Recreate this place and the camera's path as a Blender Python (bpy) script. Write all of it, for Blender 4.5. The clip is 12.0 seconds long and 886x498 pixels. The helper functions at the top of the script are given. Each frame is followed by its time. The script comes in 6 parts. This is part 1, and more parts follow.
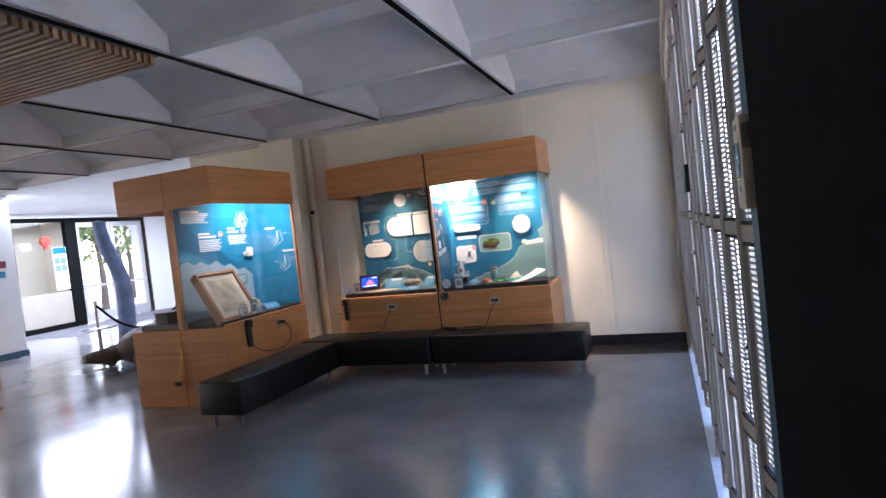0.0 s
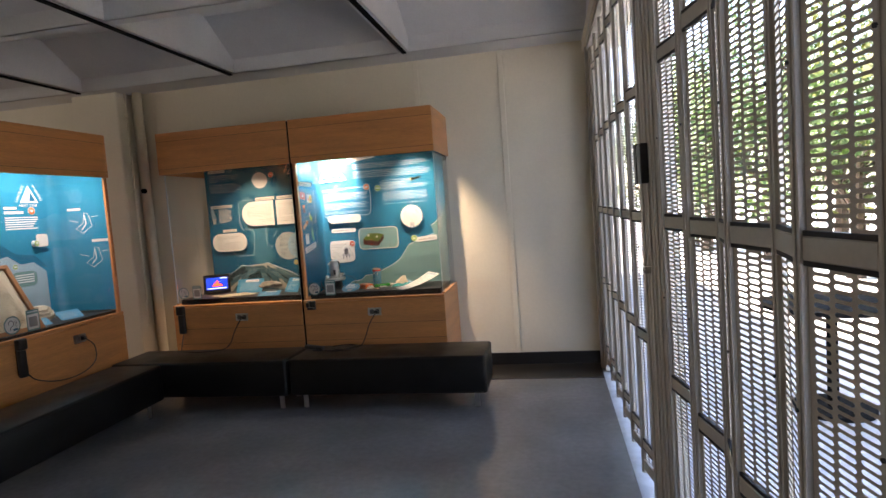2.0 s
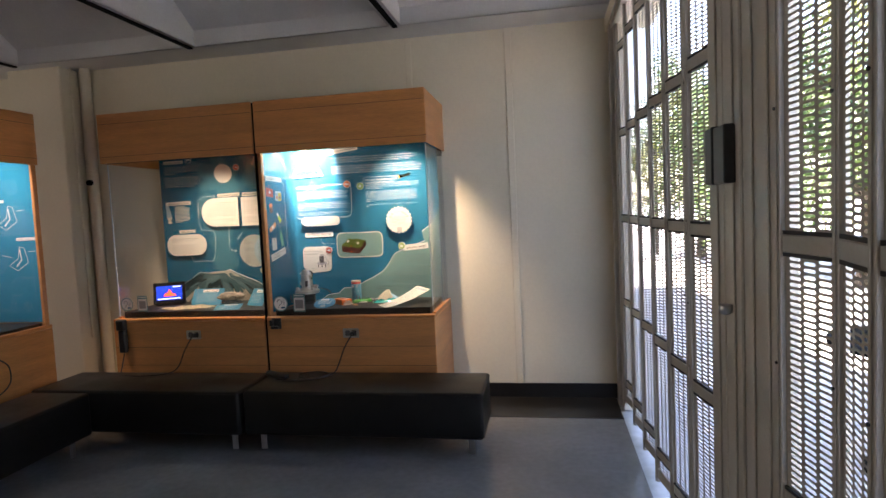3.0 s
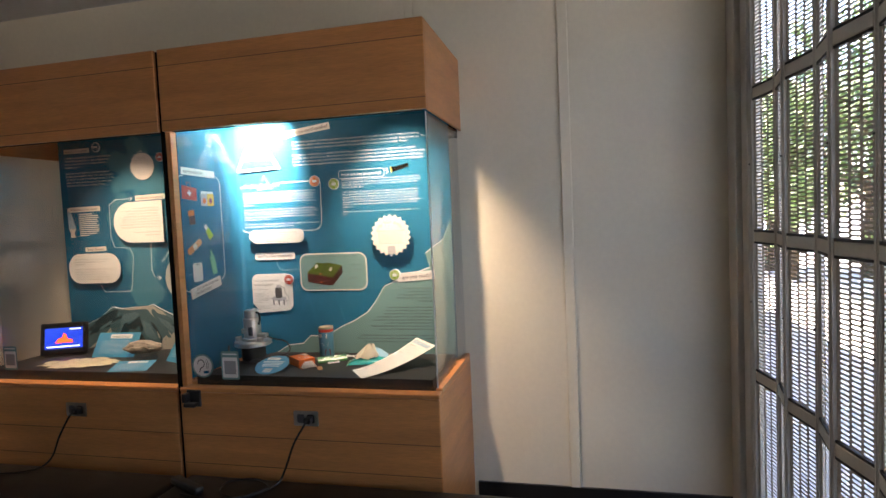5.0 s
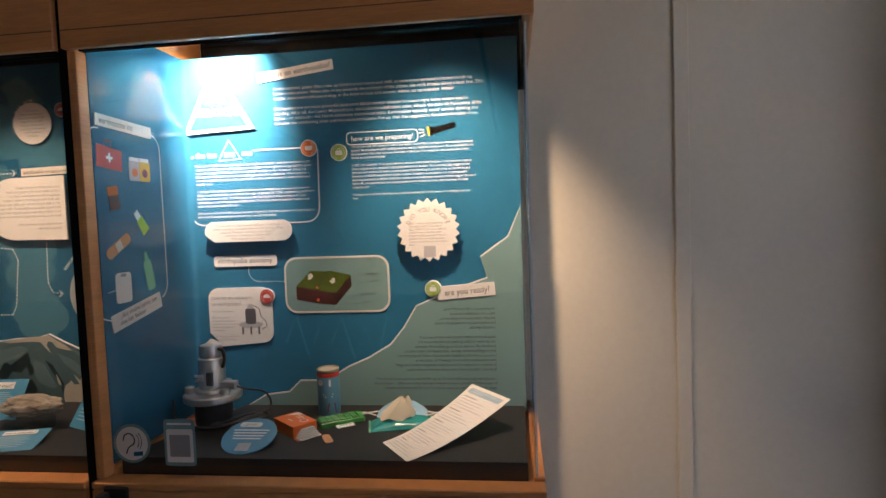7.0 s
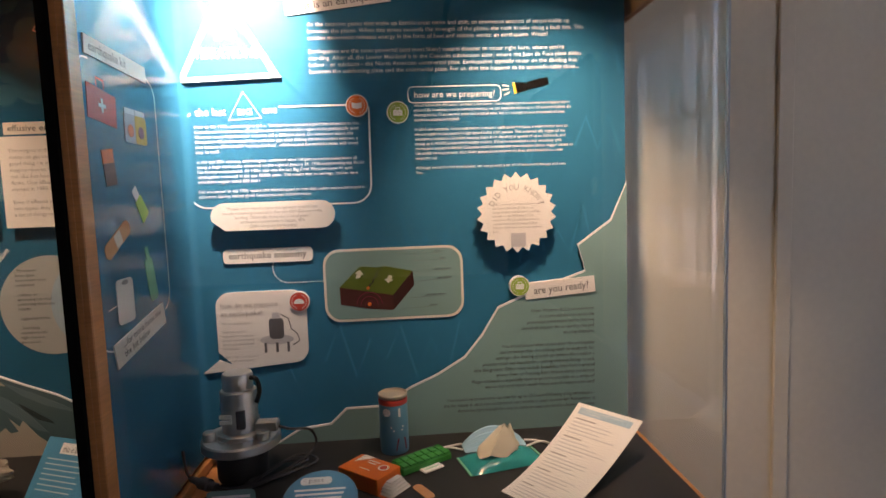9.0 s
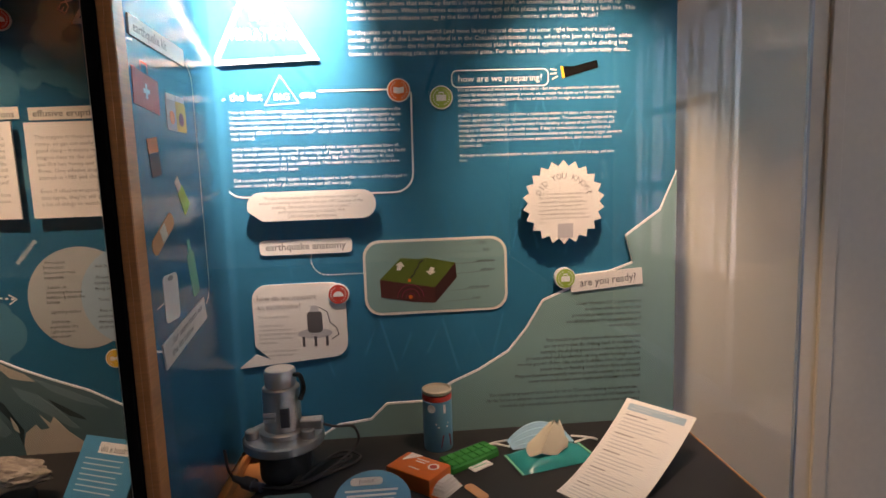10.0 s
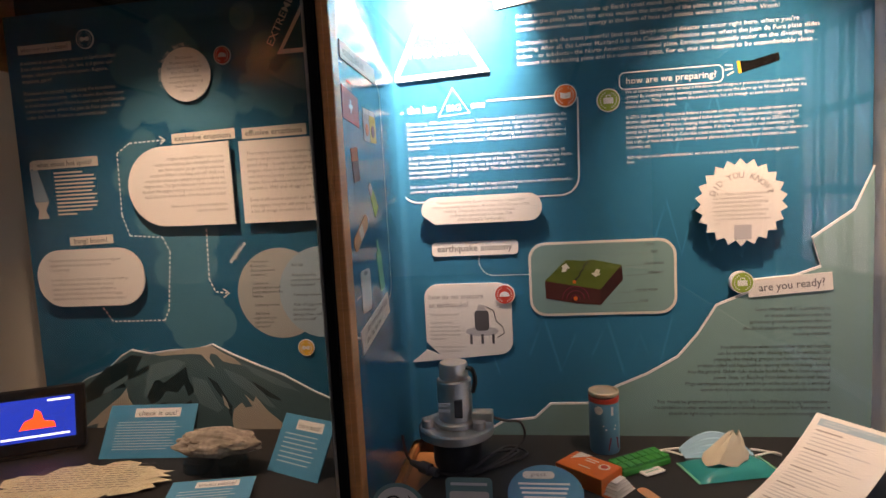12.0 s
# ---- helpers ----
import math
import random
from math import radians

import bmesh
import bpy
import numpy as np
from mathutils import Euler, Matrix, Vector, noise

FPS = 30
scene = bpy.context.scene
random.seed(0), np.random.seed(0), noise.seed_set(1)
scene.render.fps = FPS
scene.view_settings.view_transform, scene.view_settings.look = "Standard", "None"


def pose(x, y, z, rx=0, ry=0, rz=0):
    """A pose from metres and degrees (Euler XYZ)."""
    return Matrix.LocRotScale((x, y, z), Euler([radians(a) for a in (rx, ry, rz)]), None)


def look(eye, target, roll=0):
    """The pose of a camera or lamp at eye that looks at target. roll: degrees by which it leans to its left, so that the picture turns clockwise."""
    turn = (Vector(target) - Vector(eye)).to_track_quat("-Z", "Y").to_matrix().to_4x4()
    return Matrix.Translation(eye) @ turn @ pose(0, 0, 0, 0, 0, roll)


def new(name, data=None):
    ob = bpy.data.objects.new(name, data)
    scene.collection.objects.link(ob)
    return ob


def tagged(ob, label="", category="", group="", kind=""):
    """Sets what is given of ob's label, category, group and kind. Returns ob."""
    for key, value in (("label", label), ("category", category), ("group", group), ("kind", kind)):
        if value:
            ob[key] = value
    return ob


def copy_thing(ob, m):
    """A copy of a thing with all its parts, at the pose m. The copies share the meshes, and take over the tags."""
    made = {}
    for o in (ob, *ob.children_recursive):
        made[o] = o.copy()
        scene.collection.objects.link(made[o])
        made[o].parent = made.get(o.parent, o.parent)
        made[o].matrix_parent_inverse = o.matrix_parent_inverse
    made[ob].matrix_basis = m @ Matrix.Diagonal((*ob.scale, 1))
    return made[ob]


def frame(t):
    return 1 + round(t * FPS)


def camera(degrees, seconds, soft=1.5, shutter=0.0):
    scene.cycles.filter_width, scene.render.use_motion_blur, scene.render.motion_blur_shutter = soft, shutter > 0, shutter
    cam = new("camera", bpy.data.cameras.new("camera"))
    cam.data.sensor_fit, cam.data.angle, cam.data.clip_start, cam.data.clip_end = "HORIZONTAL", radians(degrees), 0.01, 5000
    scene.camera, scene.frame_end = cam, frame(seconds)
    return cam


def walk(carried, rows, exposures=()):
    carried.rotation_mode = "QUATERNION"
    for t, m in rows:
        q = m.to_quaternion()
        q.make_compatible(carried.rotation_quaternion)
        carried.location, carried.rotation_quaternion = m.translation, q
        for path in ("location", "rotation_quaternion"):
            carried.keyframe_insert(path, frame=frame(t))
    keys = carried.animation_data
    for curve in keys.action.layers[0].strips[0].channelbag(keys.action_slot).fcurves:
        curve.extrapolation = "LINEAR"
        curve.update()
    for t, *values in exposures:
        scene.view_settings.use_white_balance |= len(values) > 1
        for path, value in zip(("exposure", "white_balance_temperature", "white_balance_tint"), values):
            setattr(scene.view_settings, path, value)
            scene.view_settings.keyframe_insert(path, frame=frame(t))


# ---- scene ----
cam = camera(75.01, 12.0)
PATH = [
    (0, (0.157, -0.383, 1.526), (-0.555, 1.484, 1.46), -6.33),
    (0.5, (-0.029, -0.098, 1.541), (-0.596, 1.817, 1.43), -5.94),
    (1, (-0.103, 0.183, 1.536), (-0.544, 2.13, 1.409), -4.23),
    (1.5, (-0.043, 0.606, 1.575), (-0.424, 2.564, 1.43), -4.47),
    (2, (-0.079, 0.931, 1.549), (-0.45, 2.891, 1.408), -4.18),
    (2.5, (-0.16, 1.346, 1.593), (-0.521, 3.307, 1.45), -2.94),
    (3, (-0.204, 1.738, 1.548), (-0.558, 3.703, 1.418), -2.68),
    (3.2, (-0.243, 1.921, 1.58), (-0.595, 3.886, 1.448), -2.69),
    (4.8, (-0.378, 3.187, 1.529), (-0.845, 5.13, 1.434), -2.48),
    (5, (-0.394, 3.352, 1.581), (-0.858, 5.294, 1.47), -2.50),
    (5.5, (-0.479, 3.635, 1.55), (-0.973, 5.57, 1.442), -2.63),
    (6, (-0.757, 3.822, 1.56), (-1.219, 5.764, 1.446), -2.18),
    (6.5, (-0.921, 4.012, 1.544), (-1.289, 5.974, 1.428), -1.97),
    (7, (-1.069, 4.231, 1.539), (-1.309, 6.214, 1.429), -2.07),
    (7.5, (-1.197, 4.382, 1.524), (-1.394, 6.369, 1.415), -2.22),
    (7.7, (-1.301, 4.373, 1.519), (-1.447, 6.365, 1.406), -2.03),
    (9.3, (-1.695, 4.699, 1.566), (-1.547, 6.683, 1.359), -2.10),
    (9.5, (-1.705, 4.718, 1.573), (-1.572, 6.701, 1.353), -2.21),
    (10, (-1.801, 4.705, 1.577), (-1.656, 6.684, 1.328), -2.00),
    (10.5, (-1.837, 4.671, 1.587), (-1.739, 6.653, 1.337), -2.21),
    (11, (-1.855, 4.664, 1.557), (-1.874, 6.653, 1.348), -2.67),
    (11.5, (-1.879, 4.652, 1.563), (-2.047, 6.634, 1.362), -2.93),
    (12, (-1.895, 4.648, 1.558), (-2.198, 6.617, 1.372), -3.15),
]
EXPOSURES = [(0.0, 3.45, 5900, 26), (0.6, 3.2, 6500, 23), (1.3, 3.02, 6900, 22), (5.5, 2.75, 6850, 22), (6.4, 2.4, 6900, 26), (7.3, 2.02, 7100, 30), (9.5, 1.87, 7350, 33), (12.0, 2.0, 7300, 35)]
walk(cam, [(t, look(eye, target, roll)) for t, eye, target, roll in PATH], EXPOSURES)

# ---- world and large lights ----
world = bpy.data.worlds.new("sky")
scene.world = world
world.use_nodes = True
wn = world.node_tree
sky = wn.nodes.new("ShaderNodeTexSky")
sky.sky_type, sky.sun_disc = "NISHITA", False
sky.sun_elevation, sky.sun_rotation = radians(56), radians(-45)
wn.links.new(sky.outputs[0], wn.nodes["Background"].inputs[0])
wn.nodes["Background"].inputs[1].default_value = 0.15


def lamp(name, kind, power, colour, m, **settings):
    data = bpy.data.lights.new(name, kind)
    data.energy, data.color = power, colour
    for key, value in settings.items():
        if key == "size":
            data.size = value
        elif key == "size_y":
            data.shape, data.size_y = "RECTANGLE", value
        elif key == "angle":
            data.angle = value
        elif key == "spot_size":
            data.spot_size = value
        elif key == "blend":
            data.spot_blend = value
        elif key == "radius":
            data.shadow_soft_size = value
    ob = new(name, data)
    ob.matrix_world = m
    return ob


sun_way = Vector((math.sin(radians(-45)) * math.cos(radians(56)), math.cos(radians(-45)) * math.cos(radians(56)), math.sin(radians(56))))
lamp("sun", "SUN", 5.0, (1.0, 0.95, 0.86), look(sun_way * 30, (0, 0, 0)), angle=radians(0.5))
# area lamps added to fill the hall; no skylight or window is behind them
lamp("hall_overhead_fill", "AREA", 70, (0.82, 0.91, 1.0), look((-12.6, 9.6, 3.07), (-12.6, 9.6, 0.0)), size=3.6, size_y=5.0)
lamp("hall_side_fill", "AREA", 23, (1.0, 0.93, 0.78), look((-14.6, 1.0, 1.8), (-4, 1.0, 1.4)), size=6.0, size_y=2.2)
# the spotlights hidden in the headers of the display cases, and one added fill
WARM = (1.0, 0.80, 0.55)
lamp("case_spot_a", "SPOT", 85, (1.0, 0.88, 0.70), look((-2.07, 6.03, 2.35), (-2.10, 6.27, 2.03)), spot_size=radians(66), blend=1.0, radius=0.025)
# added wide fill by spot a, for the parts its cone leaves dark
lamp("case_fill_a", "SPOT", 1.2, (1.0, 0.84, 0.62), look((-2.05, 5.98, 2.36), (-2.05, 6.15, 1.5)), spot_size=radians(178), blend=0.4, radius=0.03)
lamp("case_spot_b", "SPOT", 20, WARM, look((-1.34, 5.85, 2.27), (-1.25, 6.30, 1.34)), spot_size=radians(76), blend=1.0, radius=0.04)
lamp("case_spot_c", "SPOT", 16, WARM, look((-2.90, 5.80, 2.33), (-2.92, 6.08, 0.9)), spot_size=radians(88), blend=1.0, radius=0.03)
lamp("case_spot_d", "SPOT", 8, (1.0, 0.92, 0.80), look((-4.05, 5.0, 2.30), (-4.45, 5.2, 1.4)), spot_size=radians(140), blend=1.0, radius=0.04)


# ---- materials ----
def material(name, colour, rough=0.5, metal=0.0, vary=0.12, scale=6.0, fine=0.0, fine_scale=200.0, bump=0.0, bump_scale=120.0, stretch=(1, 1, 1), coat=0.0, rough_vary=0.0, emit=0.0, spec=0.5):
    m = bpy.data.materials.new(name)
    m.use_nodes = True
    n, l = m.node_tree.nodes, m.node_tree.links
    b = n["Principled BSDF"]
    b.inputs["Roughness"].default_value = rough
    b.inputs["Metallic"].default_value = metal
    b.inputs["Specular IOR Level"].default_value = spec
    b.inputs["Coat Weight"].default_value = coat
    b.inputs["Coat Roughness"].default_value = 0.08
    co = n.new("ShaderNodeTexCoord")
    mp = n.new("ShaderNodeMapping")
    mp.inputs["Scale"].default_value = stretch
    l.new(co.outputs["Object"], mp.inputs["Vector"])
    big = n.new("ShaderNodeTexNoise")
    big.inputs["Scale"].default_value, big.inputs["Detail"].default_value = scale, 6
    l.new(mp.outputs[0], big.inputs["Vector"])
    ramp = n.new("ShaderNodeMapRange")
    ramp.inputs["From Min"].default_value, ramp.inputs["From Max"].default_value = 0.3, 0.7
    ramp.inputs["To Min"].default_value, ramp.inputs["To Max"].default_value = 1 - vary, 1 + vary
    l.new(big.outputs["Fac"], ramp.inputs["Value"])
    value = ramp.outputs[0]
    if fine:
        small = n.new("ShaderNodeTexNoise")
        small.inputs["Scale"].default_value, small.inputs["Detail"].default_value = fine_scale, 3
        l.new(mp.outputs[0], small.inputs["Vector"])
        r2 = n.new("ShaderNodeMapRange")
        r2.inputs["From Min"].default_value, r2.inputs["From Max"].default_value = 0.3, 0.7
        r2.inputs["To Min"].default_value, r2.inputs["To Max"].default_value = 1 - fine, 1 + fine
        l.new(small.outputs["Fac"], r2.inputs["Value"])
        mul = n.new("ShaderNodeMath")
        mul.operation = "MULTIPLY"
        l.new(value, mul.inputs[0])
        l.new(r2.outputs[0], mul.inputs[1])
        value = mul.outputs[0]
    tint = n.new("ShaderNodeVectorMath")
    tint.operation = "SCALE"
    tint.inputs[0].default_value = colour
    l.new(value, tint.inputs["Scale"])
    l.new(tint.outputs[0], b.inputs["Base Color"])
    if rough_vary:
        r3 = n.new("ShaderNodeMapRange")
        r3.inputs["From Min"].default_value, r3.inputs["From Max"].default_value = 0.3, 0.7
        r3.inputs["To Min"].default_value, r3.inputs["To Max"].default_value = rough - rough_vary, rough + rough_vary
        l.new(big.outputs["Fac"], r3.inputs["Value"])
        l.new(r3.outputs[0], b.inputs["Roughness"])
    if bump:
        bn = n.new("ShaderNodeTexNoise")
        bn.inputs["Scale"].default_value, bn.inputs["Detail"].default_value = bump_scale, 4
        l.new(mp.outputs[0], bn.inputs["Vector"])
        bp = n.new("ShaderNodeBump")
        bp.inputs["Strength"].default_value, bp.inputs["Distance"].default_value = bump, 0.002
        l.new(bn.outputs["Fac"], bp.inputs["Height"])
        l.new(bp.outputs[0], b.inputs["Normal"])
    if emit:
        b.inputs["Emission Color"].default_value = (*colour, 1)
        b.inputs["Emission Strength"].default_value = emit
    return m


def glass_material(name, tint=(1, 1, 1), gloss_rough=0.01, low=0.035):
    m = bpy.data.materials.new(name)
    m.use_nodes = True
    n, l = m.node_tree.nodes, m.node_tree.links
    n.remove(n["Principled BSDF"])
    clear, gloss, mix = n.new("ShaderNodeBsdfTransparent"), n.new("ShaderNodeBsdfGlossy"), n.new("ShaderNodeMixShader")
    facing, power, span = n.new("ShaderNodeLayerWeight"), n.new("ShaderNodeMath"), n.new("ShaderNodeMapRange")
    clear.inputs[0].default_value = (*tint, 1)
    gloss.inputs["Roughness"].default_value = gloss_rough
    power.operation = "POWER"
    power.inputs[1].default_value = 5.0
    facing.inputs[0].default_value = 0.5
    span.inputs["To Min"].default_value, span.inputs["To Max"].default_value = low, 0.9
    l.new(facing.outputs["Facing"], power.inputs[0])
    l.new(power.outputs[0], span.inputs["Value"])
    l.new(span.outputs[0], mix.inputs[0])
    l.new(clear.outputs[0], mix.inputs[1])
    l.new(gloss.outputs[0], mix.inputs[2])
    l.new(mix.outputs[0], n["Material Output"].inputs[0])
    return m


M = {
    "maple": material("maple_veneer", (0.59, 0.25, 0.083), 0.38, vary=0.12, scale=2.2, fine=0.10, fine_scale=26, stretch=(0.7, 0.7, 9), bump=0.08, bump_scale=60, coat=0.15),
    "maple_line": material("maple_groove", (0.16, 0.075, 0.03), 0.6),
    "wall": material("painted_wall", (0.78, 0.72, 0.575), 0.55, vary=0.035, scale=1.6, fine=0.02, fine_scale=40, bump=0.15, bump_scale=160),
    "wall_white": material("white_paint", (0.80, 0.80, 0.78), 0.5, vary=0.03, scale=2.0, bump=0.1),
    "ceiling": material("ceiling_plaster", (0.74, 0.74, 0.73), 0.75, vary=0.05, scale=2.5, fine=0.03, fine_scale=60, bump=0.3, bump_scale=90),
    "concrete": material("polished_concrete", (0.25, 0.25, 0.25), 0.15, vary=0.16, scale=1.7, fine=0.07, fine_scale=24, bump=0.02, bump_scale=12, rough_vary=0.05),
    "border": material("dark_floor_border", (0.02, 0.019, 0.018), 0.28, vary=0.25, scale=4, fine=0.1),
    "black": material("black_paint", (0.006, 0.006, 0.006), 0.9, vary=0.2, spec=0.08),
    "black_gloss": material("black_plastic", (0.014, 0.014, 0.015), 0.32, vary=0.15),
    "leather": material("black_leather", (0.0075, 0.007, 0.007), 0.38, spec=0.32, vary=0.25, scale=5, bump=0.35, bump_scale=380, rough_vary=0.06),
    "steel": material("brushed_steel", (0.55, 0.55, 0.55), 0.28, 1.0, vary=0.08, scale=20),
    "chrome": material("satin_aluminium", (0.74, 0.72, 0.69), 0.42, 1.0, vary=0.08, scale=40),
    "grille": material("anodised_grille", (0.46, 0.425, 0.365), 0.45, 0.0, vary=0.10, scale=7, fine=0.05, fine_scale=90),
    "gasket": material("black_rubber", (0.012, 0.012, 0.013), 0.6),
    "blue_paint": material("blue_paint", (0.035, 0.10, 0.15), 0.5, vary=0.1),
    "cream": material("cream_plastic", (0.62, 0.55, 0.42), 0.45, vary=0.04),
    "board": material("black_display_board", (0.014, 0.0135, 0.014), 0.55, vary=0.2, scale=10, fine=0.15, fine_scale=300),
    "glass": glass_material("clear_acrylic", (0.985, 0.99, 0.99)),
    "edge": material("acrylic_edge", (0.55, 0.62, 0.66), 0.15, vary=0.05),
    "slat": material("oak_slat", (0.42, 0.27, 0.14), 0.5, vary=0.2, scale=4, fine=0.1, fine_scale=40, stretch=(0.4, 6, 6)),
    "carpet": material("grey_entrance_mat", (0.10, 0.10, 0.11), 0.95, vary=0.15, scale=8, bump=0.4, bump_scale=300),
}


# ---- shaping helpers ----
def box(bm, x0, x1, y0, y1, z0, z1, bevel=0.0, seg=1):
    made = bmesh.ops.create_cube(bm, size=1.0, matrix=Matrix.Translation(((x0 + x1) / 2, (y0 + y1) / 2, (z0 + z1) / 2)) @ Matrix.Diagonal((x1 - x0, y1 - y0, z1 - z0, 1)))
    if bevel:
        edges = list({e for v in made["verts"] for e in v.link_edges})
        bmesh.ops.bevel(bm, geom=edges, offset=bevel, segments=seg, affect="EDGES", profile=0.5)
    return bm


def boxes(*rows, bevel=0.0, seg=1):
    bm = bmesh.new()
    for row in rows:
        box(bm, *row, bevel=bevel, seg=seg)
    return bm


def rod(bm, a, b, r, seg=12, r2=None):
    a, b = Vector(a), Vector(b)
    way = b - a
    m = Matrix.Translation((a + b) / 2) @ way.to_track_quat("Z", "Y").to_matrix().to_4x4()
    bmesh.ops.create_cone(bm, cap_ends=True, segments=seg, radius1=r, radius2=r if r2 is None else r2, depth=way.length, matrix=m)
    return bm


def lathe(bm, profile, centre, seg=28):
    """profile: (radius, height) pairs from the bottom up, round the upright line through centre."""
    rings = []
    for r, h in profile:
        rings.append([bm.verts.new((centre[0] + r * math.cos(2 * math.pi * k / seg), centre[1] + r * math.sin(2 * math.pi * k / seg), centre[2] + h)) for k in range(seg)])
    for a, b in zip(rings, rings[1:]):
        for k in range(seg):
            bm.faces.new((a[k], a[(k + 1) % seg], b[(k + 1) % seg], b[k]))
    bm.faces.new(rings[0][::-1])
    bm.faces.new(rings[-1])
    return bm


def spline(points, steps=8):
    """A smooth line through the points (Catmull-Rom)."""
    p = [Vector(q) for q in points]
    p = [2 * p[0] - p[1], *p, 2 * p[-1] - p[-2]]
    out = []
    for i in range(1, len(p) - 2):
        for k in range(steps):
            t = k / steps
            out.append(0.5 * (2 * p[i] + (p[i + 1] - p[i - 1]) * t + (2 * p[i - 1] - 5 * p[i] + 4 * p[i + 1] - p[i + 2]) * t * t + (3 * p[i] - p[i - 1] - 3 * p[i + 1] + p[i + 2]) * t ** 3))
    out.append(p[-2])
    return out


def tube(bm, points, radius, seg=8):
    """A tube along points; radius: a number or one for each point."""
    pts = [Vector(q) for q in points]
    rad = radius if isinstance(radius, (list, tuple)) else [radius] * len(pts)
    rings = []
    side = None
    for i, q in enumerate(pts):
        way = (pts[min(i + 1, len(pts) - 1)] - pts[max(i - 1, 0)]).normalized()
        if side is None:
            side = way.orthogonal().normalized()
        side = (side - way * side.dot(way)).normalized()
        other = way.cross(side)
        rings.append([bm.verts.new(q + rad[i] * (math.cos(2 * math.pi * k / seg) * side + math.sin(2 * math.pi * k / seg) * other)) for k in range(seg)])
    for a, b in zip(rings, rings[1:]):
        for k in range(seg):
            bm.faces.new((a[k], a[(k + 1) % seg], b[(k + 1) % seg], b[k]))
    bm.faces.new(rings[0][::-1])
    bm.faces.new(rings[-1])
    return bm


def thing(name, at, label, category, group="", kind=""):
    """An Empty at the base of a thing, to parent its parts."""
    ob = new(name)
    ob.location = at
    ob.empty_display_size = 0.1
    return tagged(ob, label, category, group, kind)


def part(name, bm, mat, parent=None, label="", smooth=False):
    """Links a bmesh, drawn in world coordinates, as one mesh object, under a thing or a part if one is given."""
    bmesh.ops.recalc_face_normals(bm, faces=bm.faces[:])
    me = bpy.data.meshes.new(name)
    bm.to_mesh(me)
    bm.free()
    me.materials.append(M[mat] if isinstance(mat, str) else mat)
    if smooth:
        me.shade_smooth()
        me.set_sharp_from_angle(angle=radians(35))
    ob = new(name, me)
    if parent is not None:
        ob.parent = parent
        if parent.type == "EMPTY":
            ob.matrix_parent_inverse = Matrix.Translation(-Vector(parent.location))
    return tagged(ob, label)


def shared(name, me, m, parent, label=""):
    """One more object on a mesh that alike pieces share, at the world pose m."""
    ob = new(name, me)
    ob.parent = parent
    ob.matrix_parent_inverse = Matrix.Translation(-Vector(parent.location))
    ob.matrix_basis = m
    return tagged(ob, label)


def mesh_of(bm, mat, name):
    bmesh.ops.recalc_face_normals(bm, faces=bm.faces[:])
    me = bpy.data.meshes.new(name)
    bm.to_mesh(me)
    bm.free()
    me.materials.append(M[mat])
    return me


def structure(name, bm, mat, label="", category=""):
    ob = part(name, bm, mat)
    return tagged(ob, label, category, kind="structure")


# ---- the room ----
CEIL = 2.965
WALL_Y = 6.42
GX = 0.36
structure("floor", boxes((-16.6, 0.30, -4.2, 14.2, -0.2, 0.0)), "concrete", "polished grey concrete floor with a soft sheen", "floor")
structure("floor_border", boxes((-6.3, 0.30, 5.95, WALL_Y, 0.0, 0.004)), "border", "dark strip of floor along the back wall", "floor")
structure("wall_north", boxes((-6.3, 0.42, WALL_Y, WALL_Y + 0.25, 0, 3.6)), "wall", "off-white painted wall behind the display cases", "wall")
structure("wall_north_end", boxes((-6.32, -6.1, WALL_Y + 0.25, 14.2, 0, 3.6)), "wall_white", "white painted hall side wall", "wall")
structure("wall_south", boxes((-16.6, 0.6, -4.45, -4.2, 0, 3.6)), "wall", "painted wall behind the walker", "wall")
structure("wall_dark", boxes((0.33, 0.62, -4.2, 0.87, 0, 3.3)), "black", "black wall end beside the walkway", "wall")
structure("wall_jamb", boxes((0.35, 0.60, 0.874, 1.10, 0, 3.3)), "blue_paint", "dark blue painted jamb beside the folding grille", "wall")
structure("wall_west", boxes((-16.85, -16.6, -4.2, 8.4, 0, 3.6), (-16.85, -16.6, 8.4, 11.0, 0, 3.6)), "wall_white", "white wall at the far end of the hall", "wall")
structure("wall_hall_north", boxes((-16.6, -6.1, 14.2, 14.45, 0, 3.6)), "wall_white", "white far wall of the hall", "wall")
structure("baseboard", boxes((-0.98, 0.325, WALL_Y - 0.014, WALL_Y, 0.004, 0.118), (-3.9, -3.62, WALL_Y - 0.014, WALL_Y, 0.004, 0.118)), "black_gloss", "black rubber baseboard", "baseboard")
bm = boxes((-0.482, -0.428, WALL_Y - 0.012, WALL_Y, 0.08, CEIL), (-1.285, -1.235, WALL_Y - 0.008, WALL_Y, 0.12, CEIL), bevel=0.004)
structure("wall_batten", bm, "wall", "painted vertical joint battens on the wall", "trim")
